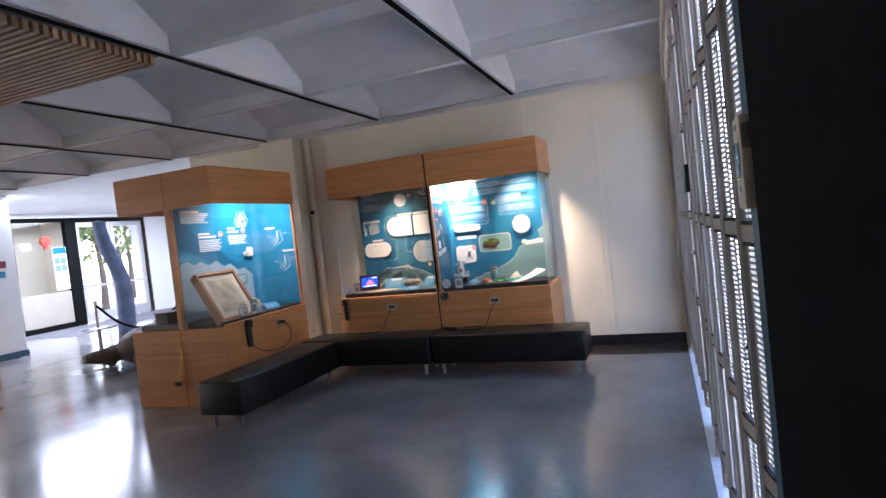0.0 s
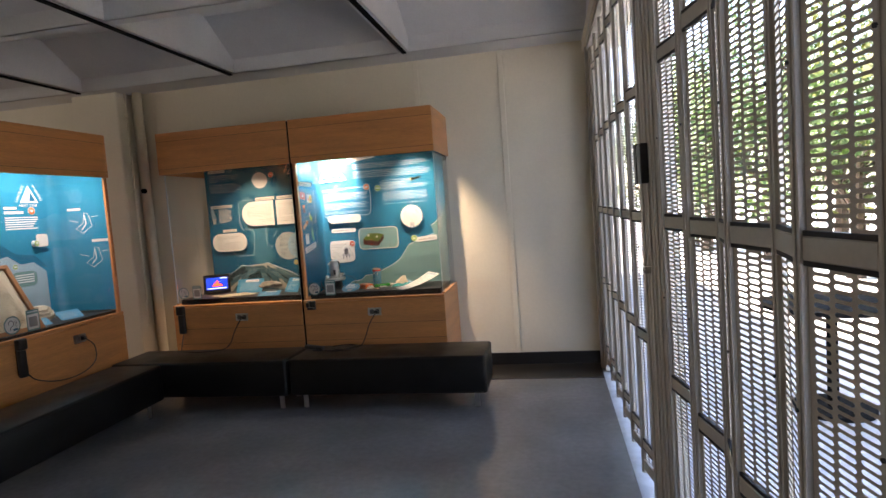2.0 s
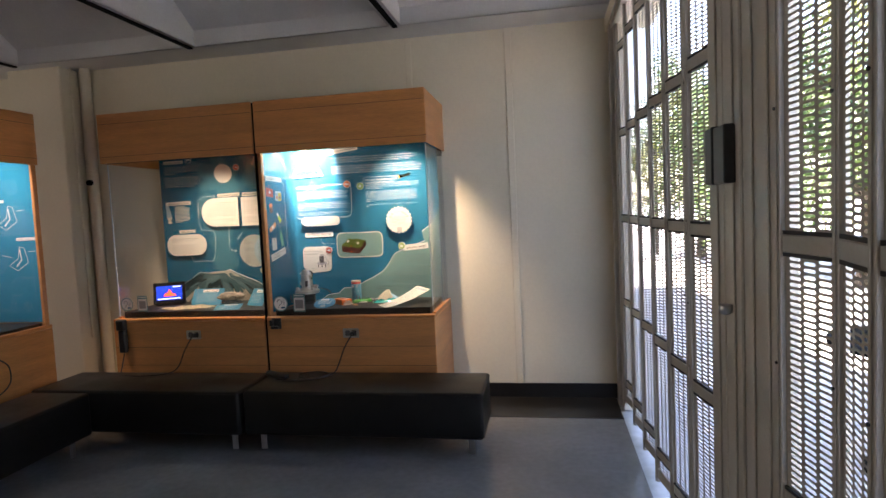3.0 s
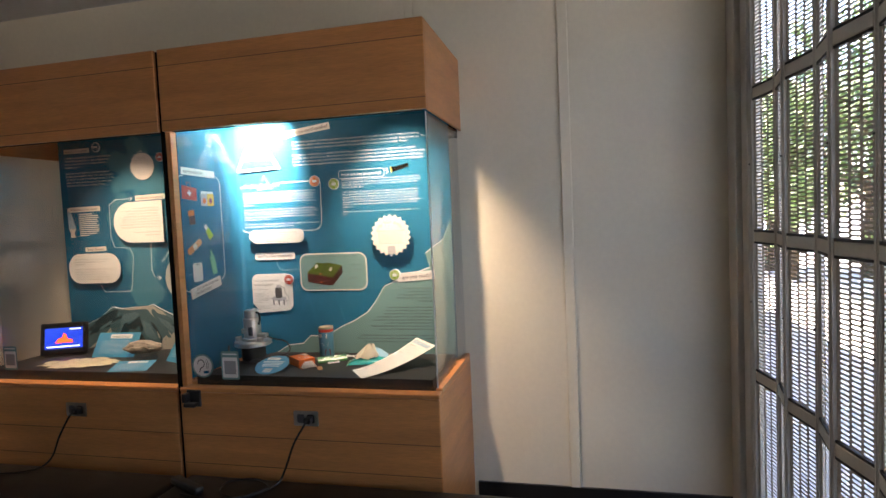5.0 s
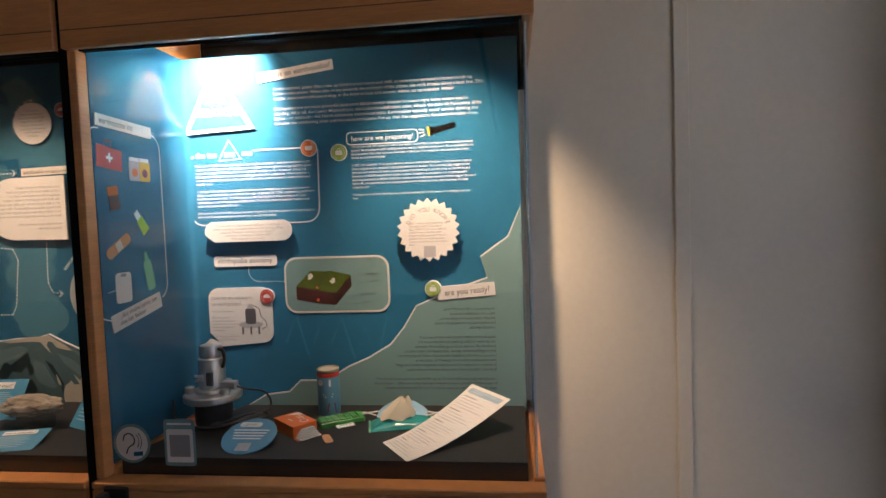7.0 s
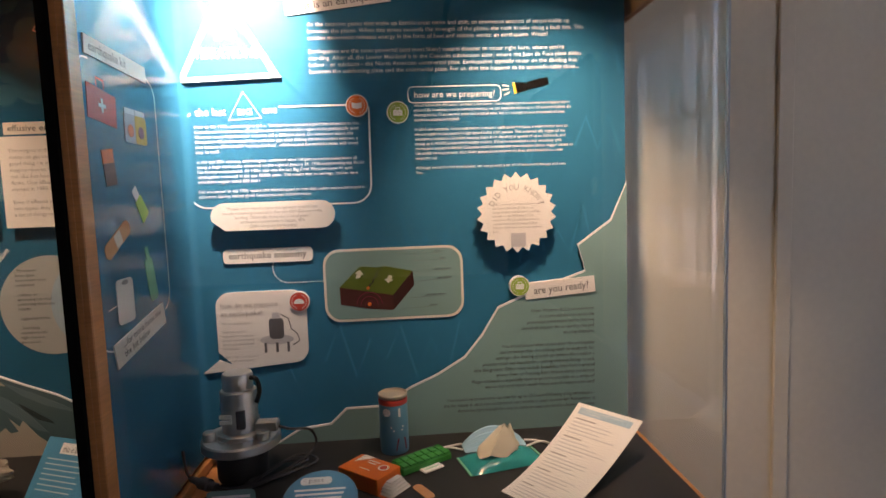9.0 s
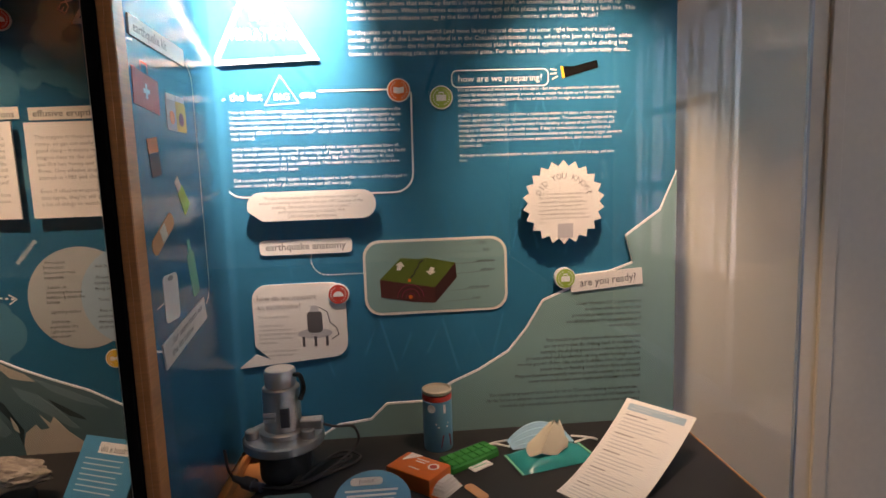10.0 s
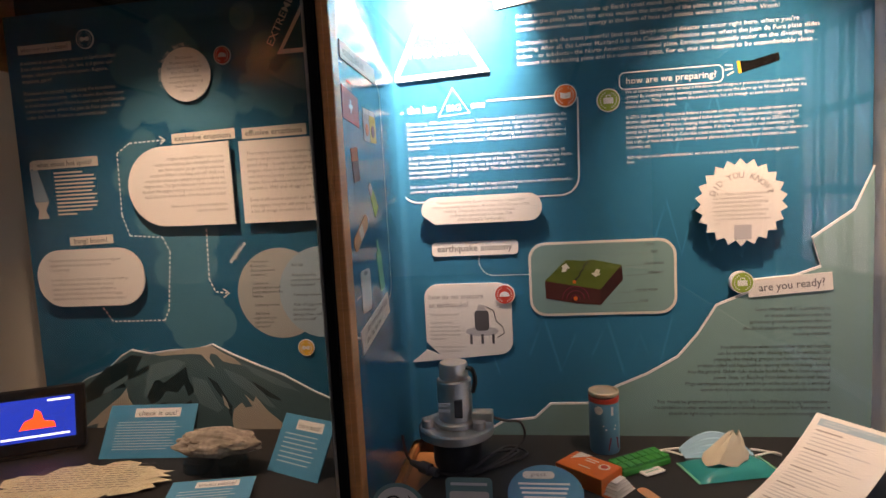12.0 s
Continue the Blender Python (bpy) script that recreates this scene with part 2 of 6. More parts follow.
# pilaster with a conduit and a pipe in the corner
structure("pilaster", boxes((-4.86, -4.33, 6.20, WALL_Y, 0, CEIL), bevel=0.01), "wall", "off-white painted pilaster on the back wall", "wall")
pipe = thing("corner_pipe", (-4.22, 6.36, 0), "white painted pipe with brackets beside the pilaster", "pipe")
part("pipe", rod(bmesh.new(), (-4.215, 6.36, 0.0), (-4.215, 6.36, CEIL), 0.045, 20), "wall", pipe, smooth=True)
part("conduit", rod(bmesh.new(), (-4.315, 6.31, 0.55), (-4.315, 6.31, CEIL), 0.011, 10), "wall", pipe, smooth=True)
for z in (1.95, 2.72):
    part("bracket", boxes((-4.34, -4.29, 6.29, 6.345, z, z + 0.03), bevel=0.004), "wall", pipe)
part("valve", rod(bmesh.new(), (-4.20, 6.31, 1.95), (-4.20, 6.28, 1.95), 0.025, 14), "black", pipe, "dark round valve cap", smooth=True)

# ceiling: precast bays between black-lined beams
bm = bmesh.new()
XB = [0.36 - 1.0 * 0.0, -1.28, -2.99, -4.66, -6.33, -8.0, -9.67, -11.34, -13.0]
YB = [6.13, 4.50, 2.87, 1.24, -0.39, -2.02, -3.65]
HALF = 0.045


def bay(bm, x0, x1, y0, y1, z):
    """One hollow bay seen from below: upright webs along its sides, sloping ends, a flat top."""
    low, high, run = 0.13, 0.40, 0.42
    v = lambda x, y, h: bm.verts.new((x, y, z + h))
    a, b, c, d = v(x0, y0, 0), v(x1, y0, 0), v(x1, y1, 0), v(x0, y1, 0)
    e, f, g, h = v(x0, y0, low), v(x1, y0, low), v(x1, y1, low), v(x0, y1, low)
    i, j, k, l = v(x0, y0 + run, high), v(x1, y0 + run, high), v(x1, y1 - run, high), v(x0, y1 - run, high)
    for face in ((a, b, f, e), (c, d, h, g), (e, f, j, i), (g, h, l, k), (i, j, k, l), (b, c, g, k, j, f), (d, a, e, i, l, h)):
        bm.faces.new(face)


for x1, x0 in zip(XB, XB[1:]):
    for y1, y0 in zip(YB, YB[1:]):
        bay(bm, x0 + HALF, x1 - HALF, y0 + HALF, y1 - HALF, CEIL)
    # soffits of the cross beams
for y in YB:
    box(bm, XB[-1], XB[0], y - HALF, y + HALF, CEIL, CEIL + 0.008)
for x in XB:
    for y1, y0 in zip(YB, YB[1:]):
        box(bm, x - HALF, x + HALF, y0 + HALF, y1 - HALF, CEIL, CEIL + 0.008)
box(bm, -6.1, 0.62, 6.13 + HALF, 6.67, CEIL, CEIL + 0.5)
box(bm, 0.36 + HALF, 0.62, -4.2, 6.13 + HALF, CEIL, CEIL + 0.5)
box(bm, -16.6, -6.1, 6.13 + HALF, 14.2, 3.10, 3.16)
box(bm, -16.6, -13.0 - HALF, -4.2, 6.13 + HALF, 3.10, 3.16)
box(bm, -16.6, 0.62, -4.2, 14.4, 3.50, 3.56)
ceiling = structure("ceiling", bm, "ceiling", "white painted ceiling of hollow precast bays", "ceiling")
structure("soffit", boxes((0.29, 0.62, 1.10, WALL_Y, 2.86, CEIL)), "wall", "painted soffit over the folding grille", "ceiling")
for x in XB[1:7]:
    structure("ceiling_track", boxes((x - 0.019, x + 0.019, -3.6, 6.10, CEIL - 0.012, CEIL)), "black", "black lighting track under a ceiling beam", "track")
slats = thing("slat_panel", (-3.85, 2.0, 2.93), "suspended ceiling panel of oak slats in one bay", "ceiling panel")
bar = mesh_of(boxes((-0.82, 0.82, -0.016, 0.016, -0.03, 0.03)), "slat", "slat")
for k in range(27):
    shared("slat", bar, pose(-3.87, 2.77 - k * 0.058, 2.925), slats)
for x in (-4.5, -3.3):
    part("cross_bar", boxes((x - 0.02, x + 0.02, 1.24, 2.80, 2.956, 2.98)), "black", slats)


# ---- the folding grille and the terrace outside ----
def perforated(width, z0, z1, name):
    """A sheet along local y with staggered rounded slots."""
    pitch_y, pitch_z, half_y, half_z = 0.0525, 0.0150, 0.0205, 0.0043
    cols = max(1, int(width / pitch_y))
    rows = int((z1 - z0) / pitch_z)
    verts, faces = [], []
    side = (width - cols * pitch_y) / 2
    for c in range(cols):
        yc = side + (c + 0.5) * pitch_y
        for r in range(rows):
            zc = z0 + (r + 0.5 + (0.5 if c % 2 else 0.0)) * pitch_z
            a, b = pitch_y / 2, pitch_z / 2
            outer = [(-a, -b), (-0.4 * a, -b), (0.4 * a, -b), (a, -b), (a, b), (0.4 * a, b), (-0.4 * a, b), (-a, b)]
            q = half_y - half_z
            inner = [(-half_y, -0.35 * half_z), (-q, -half_z), (q, -half_z), (half_y, -0.35 * half_z), (half_y, 0.35 * half_z), (q, half_z), (-q, half_z), (-half_y, 0.35 * half_z)]
            s = len(verts)
            verts += [(0, yc + u, zc + v) for u, v in outer] + [(0, yc + u, zc + v) for u, v in inner]
            faces += [(s + k, s + (k + 1) % 8, s + 8 + (k + 1) % 8, s + 8 + k) for k in range(8)]
    if side > 0.001:
        for y0, y1 in ((0, side), (width - side, width)):
            s = len(verts)
            verts += [(0, y0, z0), (0, y1, z0), (0, y1, z1), (0, y0, z1)]
            faces.append((s, s + 1, s + 2, s + 3))
    me = bpy.data.meshes.new(name)
    me.from_pydata(verts, [], faces)
    me.materials.append(M["grille"])
    return me


RAILS = (0.215, 0.825, 1.437, 2.050, 2.655)


def folding_grille(name, corners, label):
    """Hinged perforated leaves standing in a shallow zigzag; corners: (x, y) of the posts."""
    base = thing(name, (GX, corners[0][1], 0), label, "folding grille", "folding grille sections")
    span = (Vector(corners[0]) - Vector(corners[1])).length
    sheet = perforated(span - 0.026, 0.12, 2.82, "sheet")
    kick = mesh_of(boxes((-0.009, 0.009, 0.0, span - 0.026, 0.072, 0.13), bevel=0.003), "grille", "kick_plate")
    post = mesh_of(boxes((-0.011, 0.011, -0.0135, 0.0135, 0.05, 2.85), (-0.0145, -0.011, -0.005, 0.005, 0.05, 2.85), bevel=0.002), "grille", "post")
    rail = mesh_of(boxes((-0.009, 0.009, 0.0, span - 0.026, -0.021, 0.021), bevel=0.003), "grille", "rail")
    seal = mesh_of(boxes((-0.007, 0.007, 0.0, span - 0.026, 0.021, 0.030), (-0.007, 0.007, 0.0, span - 0.026, -0.030, -0.021)), "gasket", "gasket")
    knob = mesh_of(rod(bmesh.new(), (-0.018, 0, 0), (-0.014, 0, 0), 0.004, 8), "gasket", "hinge_pin")
    for x, y in corners:
        shared("post", post, pose(x, y, 0), base)
        for z in (1.15, 1.75):
            shared("hinge_pin", knob, pose(x, y, z), base)
    for (x0, y0), (x1, y1) in zip(corners, corners[1:]):
        turn = math.degrees(math.atan2(-(x1 - x0), y1 - y0))
        step = (Vector((x1, y1)) - Vector((x0, y0))).normalized() * 0.013
        px, py = x0 + step[0], y0 + step[1]
        shared("sheet", sheet, pose(px, py, 0, 0, 0, turn), base)
        shared("kick_plate", kick, pose(px, py, 0, 0, 0, turn), base)
        for z in RAILS:
            shared("rail", rail, pose(px, py, z, 0, 0, turn), base)
            shared("gasket", seal, pose(px, py, z, 0, 0, turn), base)
    return base


ZIG = 0.017
far_posts = [(GX + (ZIG if k % 2 else -ZIG), 6.11 - 0.2023 * k) for k in range(12)][::-1]
near_posts = [(GX + (ZIG if k % 2 else -ZIG), 3.215 - 0.2 * k) for k in range(12)][::-1]
folding_grille("folding_grille", far_posts, "bronze aluminium folding grille of perforated leaves, drawn shut to the wall")
folding_grille("folding_grille", near_posts, "bronze aluminium folding grille of perforated leaves, drawn shut to the jamb")
stile = thing("grille_lead_posts", (GX, 3.6, 0), "pair of wide aluminium lead posts where the grilles meet", "door post")
for y0, y1, x0 in ((3.70, 3.858, 0.352), (3.545, 3.696, 0.354), (3.40, 3.541, 0.360), (3.275, 3.396, 0.356)):
    part("post", boxes((x0, 0.405, y0, y1, 0.03, 2.85), (x0 - 0.006, x0, y0 + 0.05, y0 + 0.07, 0.03, 2.85), bevel=0.004), "grille", stile)
part("lock_box", boxes((0.318, 0.352, 3.70, 3.775, 1.592, 1.775), bevel=0.006, seg=2), "black_gloss", stile, "black lock box")
part("strike_box", boxes((0.320, 0.354, 3.58, 3.690, 1.592, 1.768), bevel=0.006, seg=2), "black_gloss", stile, "black strike box")
part("knob", lathe(bmesh.new(), [(0.012, 0), (0.02, 0.01), (0.022, 0.02), (0.0185, 0.03)], (0.334, 3.63, 1.19), 16), "steel", stile, "small steel knob", smooth=True)
for row in ((0.30, 0.40, 6.23, 6.32, 0, 2.86), (0.31, 0.40, 6.325, 6.415, 0, 2.86), (0.325, 0.39, 6.132, 6.226, 0, 2.86)):
    part("wall_post", boxes(row, bevel=0.004), "grille", stile)
tr = thing("grille_track", (GX, 3.6, 2.82), "aluminium head track of the folding grille", "track")
part("track", boxes((GX - 0.05, GX + 0.05, 1.10, 6.41, 2.822, 2.86), bevel=0.003), "grille", tr)

# strip added where the building shades the terrace, its paving coloured cooler
structure("terrace_shade_strip", boxes((0.302, 1.55, -6, 14, -0.02, -0.012)), material("shade_paving", (0.52, 0.53, 0.54), 0.7, vary=0.14, scale=2.0, fine=0.1, fine_scale=15), "paving strip beside the building, coloured cooler for its shade", "ground")
structure("ground", boxes((0.30, 400, -300, 300, -0.14, -0.02)), material("terrace_paving", (0.54, 0.53, 0.51), 0.8, vary=0.12, scale=0.6, fine=0.08, fine_scale=8), "pale concrete terrace outside", "ground")
# unseen block above the roof, added to throw shade further across the terrace
structure("terrace_shade_block", boxes((0.40, 0.64, -4.45, 9.1, 3.561, 4.6)), "wall", "unseen raised block added to lengthen the shade on the terrace", "wall")
# hidden wall added past the back wall; its shadow sets the shade's far end
structure("wall_east_shade", boxes((0.10, 0.36, 6.672, 9.1, 0, 3.6)), "wall", "unseen outer wall added beyond the back wall to extend the terrace shade", "wall")
structure("ground_west", boxes((-400, -16.85, -300, 300, -0.14, -0.02)), material("forecourt_paving", (0.12, 0.12, 0.12), 0.85, vary=0.12, scale=0.6), "paved forecourt outside the entrance", "ground")

M["bark"] = material("bark", (0.09, 0.065, 0.045), 0.9, vary=0.3, scale=12, bump=0.6, bump_scale=40)
M["leaf"] = material("foliage", (0.10, 0.17, 0.035), 0.55, vary=0.5, scale=1.5)
M["leaf_yellow"] = material("yellowing_foliage", (0.19, 0.20, 0.035), 0.55, vary=0.4, scale=1.5)


def tree(x, y, height, spread, seed, leaf):
    rng = random.Random(seed)
    base = thing("tree", (x, y, -0.02), "leafy tree standing in the sun beyond the terrace", "tree", "terrace trees")
    bm = bmesh.new()
    top = Vector((x + rng.uniform(-.3, .3), y + rng.uniform(-.3, .3), height * 0.75))
    tube(bm, spline([(x, y, -0.02), (x + 0.05, y, height * 0.3), top]), [0.14 - 0.006 * k for k in range(17)], 9)
    tips = []
    for k in range(9):
        a, z0 = rng.uniform(0, 6.28), height * rng.uniform(0.25, 0.65)
        end = Vector((x + spread * 0.7 * math.cos(a), y + spread * 0.7 * math.sin(a), z0 + height * rng.uniform(0.05, 0.35)))
        tube(bm, spline([(x, y, z0), ((x + end.x) / 2, (y + end.y) / 2, (z0 + end.z) / 2 + 0.15), end], 4), [0.05 - 0.005 * j for j in range(9)], 6)
        tips.append(end)
    part("trunk", bm, "bark", base, smooth=True)
    verts, faces = [], []
    for c in tips * 4 + [top] * 6:
        c = c + Vector((rng.gauss(0, spread * 0.25), rng.gauss(0, spread * 0.25), rng.gauss(0, height * 0.13)))
        for j in range(100):
            q = c + Vector((rng.gauss(0, 0.22), rng.gauss(0, 0.22), rng.gauss(0, 0.18)))
            u = Vector((rng.uniform(-1, 1), rng.uniform(-1, 1), rng.uniform(-1, 1))).normalized()
            w = u.orthogonal().normalized() * 0.035
            u = u * 0.065
            s = len(verts)
            verts += [q - u, q + w, q + u, q - w]
            faces.append((s, s + 1, s + 2, s + 3))
    me = bpy.data.meshes.new("crown")
    me.from_pydata(verts, [], faces)
    me.materials.append(M[leaf])
    crown = new("crown", me)
    crown.parent = base
    crown.matrix_parent_inverse = Matrix.Translation(-Vector(base.location))


for k, (x, y, h, s, leaf) in enumerate([(6.5, 5.5, 4.6, 1.7, "leaf"), (5.2, 9.0, 5.0, 1.8, "leaf_yellow"), (7.5, 13.0, 6.0, 2.2, "leaf"), (4.4, 14.0, 4.6, 1.7, "leaf"), (9.0, 19.0, 7.0, 2.6, "leaf_yellow"), (6.0, 24.0, 7.0, 2.6, "leaf"), (11.0, 9.0, 6.5, 2.4, "leaf"), (3.0, 20.0, 5.5, 2.0, "leaf"), (4.6, 11.0, 3.4, 1.6, "leaf"), (5.6, 7.2, 3.2, 1.6, "leaf_yellow"), (3.8, 16.5, 3.6, 1.7, "leaf"), (7.0, 10.5, 4.0, 1.9, "leaf"), (6.2, 3.6, 3.4, 1.6, "leaf"), (4.9, 6.3, 3.8, 1.7, "leaf_yellow"), (5.0, 12.4, 4.4, 1.8, "leaf"), (3.9, 18.3, 4.6, 1.9, "leaf_yellow"), (8.2, 7.6, 5.2, 2.2, "leaf"), (5.4, 17.0, 5.4, 2.1, "leaf")]):
    tree(x, y, h, s, k + 3, leaf)
table = thing("terrace_table", (1.75, 5.2, -0.02), "dark metal outdoor table standing on the terrace", "table")
part("tabletop", rod(bmesh.new(), (1.75, 5.2, 0.70), (1.75, 5.2, 0.73), 0.42, 28), "black", table)
part("pedestal", rod(bmesh.new(), (1.75, 5.2, 0.0), (1.75, 5.2, 0.70), 0.035, 12), "black", table)
part("foot", rod(bmesh.new(), (1.75, 5.2, -0.02), (1.75, 5.2, 0.01), 0.25, 20), "black", table)
post = thing("terrace_post", (2.75, 3.9, -0.02), "slim dark metal post standing on the terrace", "post")
part("shaft", rod(bmesh.new(), (2.75, 3.9, -0.02), (2.75, 3.9, 3.0), 0.045, 12), "black", post)


# ---- display cases ----
def grooves(x0, x1, y, z, thick=0.003):
    return boxes((x0, x1, y - 0.001, y + 0.002, z - thick, z))


def pane(name, x0, x1, y0, y1, z0, z1, parent):
    ob = part(name, boxes((x0, x1, y0, y1, z0, z1)), "glass", parent, "clear acrylic pane")
    ob.visible_shadow = False
    return ob


def wall_case(name, x0, x1, label, right_open, left_open):
    """A maple wall case: cupboard base, glazed middle, hollow header with the lamps."""
    base = thing(name, ((x0 + x1) / 2, 6.05, 0), label, "display case", "display cases along the wall")
    yf, yb = 5.70, WALL_Y - 0.002
    part("cupboard", boxes((x0, x1, yf, yb, 0.0, 0.80), bevel=0.004), "maple", base)
    for strip in ((x0, x1, yf, yf + 0.062, 0.802, 0.822), (x1 - 0.03, x1, yf + 0.063, yb, 0.802, 0.832), (x0, x0 + 0.03, yf + 0.063, yb, 0.802, 0.832)):
        part("lip", boxes(strip, bevel=0.003), "maple", base)
    for z in (0.60, 0.46):
        part("groove", grooves(x0 + 0.002, x1 - 0.002, yf, z), "maple_line", base)
    zt = 2.41
    part("header_front", boxes((x0, x1, yf, yf + 0.02, 2.035, zt), bevel=0.003), "maple", base)
    part("header_side", boxes((x0, x0 + 0.012, yf + 0.021, yb, 2.035, zt), bevel=0.003), "maple", base)
    part("header_side", boxes((x1 - 0.012, x1, yf + 0.021, yb, 2.035, zt), bevel=0.003), "maple", base)
    part("header_top", boxes((x0 + 0.022, x1 - 0.022, yf + 0.022, yb - 0.03, zt - 0.03, zt - 0.01)), "black", base)
    part("header_back", boxes((x0 + 0.022, x1 - 0.022, yb - 0.02, yb, 2.0, zt - 0.03)), "black", base)
    for z in (2.335, 2.085):
        part("groove", grooves(x0 + 0.002, x1 - 0.002, yf, z), "maple_line", base)
    part("mount_bar", boxes((x0 + 0.03, x1 - 0.03, yf + 0.03, yf + 0.05, 2.035, 2.06)), "black", base)
    pane("front_pane", x0 + 0.015, x1 - 0.024, yf + 0.064, yf + 0.070, 0.823, 2.034, base)
    if right_open:
        pane("side_pane", x1 - 0.026, x1 - 0.020, yf + 0.071, yb - 0.005, 0.833, 2.034, base)
        part("pane_edge", boxes((x1 - 0.0235, x1 - 0.0185, yf + 0.062, yf + 0.0705, 0.833, 2.034)), "edge", base, "pale polished acrylic edge")
    if left_open:
        pane("side_pane", x0 + 0.008, x0 + 0.014, yf + 0.071, yb - 0.005, 0.833, 2.034, base)
        part("pane_edge", boxes((x0 + 0.009, x0 + 0.0145, yf + 0.062, yf + 0.0705, 0.833, 2.034)), "edge", base, "pale polished acrylic edge")
    else:
        part("side_board", boxes((x0 + 0.003, x0 + 0.013, yf + 0.02, yb, 0.833, 2.034)), "maple", base)
        part("front_post", boxes((x0 + 0.0, x0 + 0.026, yf + 0.022, yf + 0.0635, 0.823, 2.034), bevel=0.002), "maple", base)
    return base


case_r = wall_case("display_case", -2.278, -1.0, "maple display case on hazards, lit inside, against the wall", True, False)
case_l = wall_case("display_case", -3.575, -2.298, "maple display case on volcanoes, dimly lit, against the wall", True, True)


# black strip darkens the gap between the cases in place of its shade
part("joint_shade", boxes((-2.297, -2.279, 5.715, 6.41, 0.0, 2.405)), "black", case_l, "black strip standing in for the shade in the joint")


def deck(pts, z0, z1):
    bm = bmesh.new()
    lo = [bm.verts.new((x, y, z0)) for x, y in pts]
    hi = [bm.verts.new((x, y, z1)) for x, y in pts]
    bm.faces.new(lo[::-1])
    bm.faces.new(hi)
    for k in range(len(pts)):
        bm.faces.new((lo[k], lo[(k + 1) % len(pts)], hi[(k + 1) % len(pts)], hi[k]))
    return bm


part("display_board", deck([(-2.235, 5.776), (-1.045, 5.776), (-1.045, 6.256), (-2.07, 6.256)], 0.802, 0.866), "board", case_r, "matt black display board")
part("display_board", deck([(-3.53, 5.776), (-2.335, 5.776), (-2.335, 6.276), (-3.53, 6.276)], 0.802, 0.866), "board", case_l, "matt black display board")


# free-standing double case with its glazed end towards the room
def island_case():
    base = thing("island_display_case", (-4.52, 4.8, 0), "free-standing double maple display case with a lit blue panel", "display case")
    x0, xm, x1, y0, y1 = -5.19, -4.53, -3.93, 4.13, 5.50
    for a, b in ((x0, xm - 0.003), (xm + 0.003, x1)):
        part("cupboard", boxes((a, b, y0, y1, 0, 0.80), bevel=0.004), "maple", base)
        outer = (x1 - 0.02, x1) if b == x1 else (x0, x0 + 0.02)
        for row in ((a, b, y0, y0 + 0.02, 2.035, 2.41), (a, b, y1 - 0.02, y1, 2.035, 2.41), (*outer, y0 + 0.021, y1 - 0.021, 2.035, 2.41)):
            part("header_board", boxes(row, bevel=0.003), "maple", base)
        part("header_top", boxes((a + 0.022, b - 0.022, y0 + 0.022, y1 - 0.022, 2.38, 2.40)), "black", base)
        for z in (0.66, 0.56, 0.11):
            part("groove", boxes((a + 0.002, b - 0.002, y0 - 0.001, y0 + 0.002, z - 0.003, z)), "maple_line", base)
        pane("end_pane", a + 0.01, b - 0.01, y0 + 0.01, y0 + 0.016, 0.81, 2.034, base)
    part("lip", boxes((x1 - 0.03, x1, y0, y1, 0.802, 0.83), bevel=0.003), "maple", base)
    for z in (2.335, 2.085):
        part("groove", boxes((x1 - 0.002, x1 + 0.001, y0 + 0.002, y1 - 0.002, z - 0.003, z)), "maple_line", base)
    part("middle_post", boxes((xm - 0.03, xm + 0.03, y0 + 0.018, y0 + 0.07, 0.802, 2.034), bevel=0.003), "maple", base)
    part("back_board", boxes((xm - 0.012, xm + 0.012, y0 + 0.072, y1 - 0.032, 0.802, 2.37)), "maple", base)
    part("end_board", boxes((xm + 0.014, x1 - 0.022, y1 - 0.03, y1 - 0.004, 0.802, 2.034), (x0 + 0.03, xm - 0.014, y1 - 0.03, y1 - 0.004, 0.802, 2.034)), "maple", base)
    part("end_post", boxes((x1 - 0.026, x1 - 0.002, y1 - 0.060, y1 - 0.034, 0.831, 2.034), bevel=0.003), "maple", base)
    pane("side_pane", x1 - 0.02, x1 - 0.014, y0 + 0.018, y1 - 0.078, 0.833, 2.034, base)
    pane("side_pane", x0 + 0.014, x0 + 0.02, y0 + 0.018, y1 - 0.032, 0.833, 2.034, base)
    part("display_board", boxes((xm + 0.03, x1 - 0.04, y0 + 0.09, y1 - 0.05, 0.802, 0.85)), "board", base)
    part("display_board", boxes((x0 + 0.04, xm - 0.03, y0 + 0.09, y1 - 0.05, 0.802, 0.85)), "board", base)
    return base


island = island_case()


# ---- benches ----
def bench(length, label):
    """A leather bench along local x from 0, 0.48 deep along y, on short steel legs."""
    base = thing("bench", (0, 0, 0), label, "bench", "black benches")
    part("seat", boxes((0, length, 0, 0.48, 0.125, 0.42), bevel=0.022, seg=3), "leather", base, smooth=True)
    bm = bmesh.new()
    for z in (0.405, 0.14):
        tube(bm, [(0.02, -0.001, z), (length - 0.02, -0.001, z)], 0.0028, 6)
        tube(bm, [(length + 0.001, 0.02, z), (length + 0.001, 0.46, z)], 0.0028, 6)
    part("piping", bm, "leather", base)
    for x in (0.09, length - 0.09):
        for y in (0.09, 0.39):
            part("leg", boxes((x - 0.02, x + 0.02, y - 0.004, y + 0.004, 0, 0.125), bevel=0.001), "steel", base)
    return base


b1 = bench(1.60, "black leather bench in front of the lit wall case")
b1.matrix_basis = pose(-2.225, 5.19, 0.0)
b2 = copy_thing(b1, pose(-3.845, 5.17, 0))
b2["label"] = "black leather bench in the corner before the wall cases"
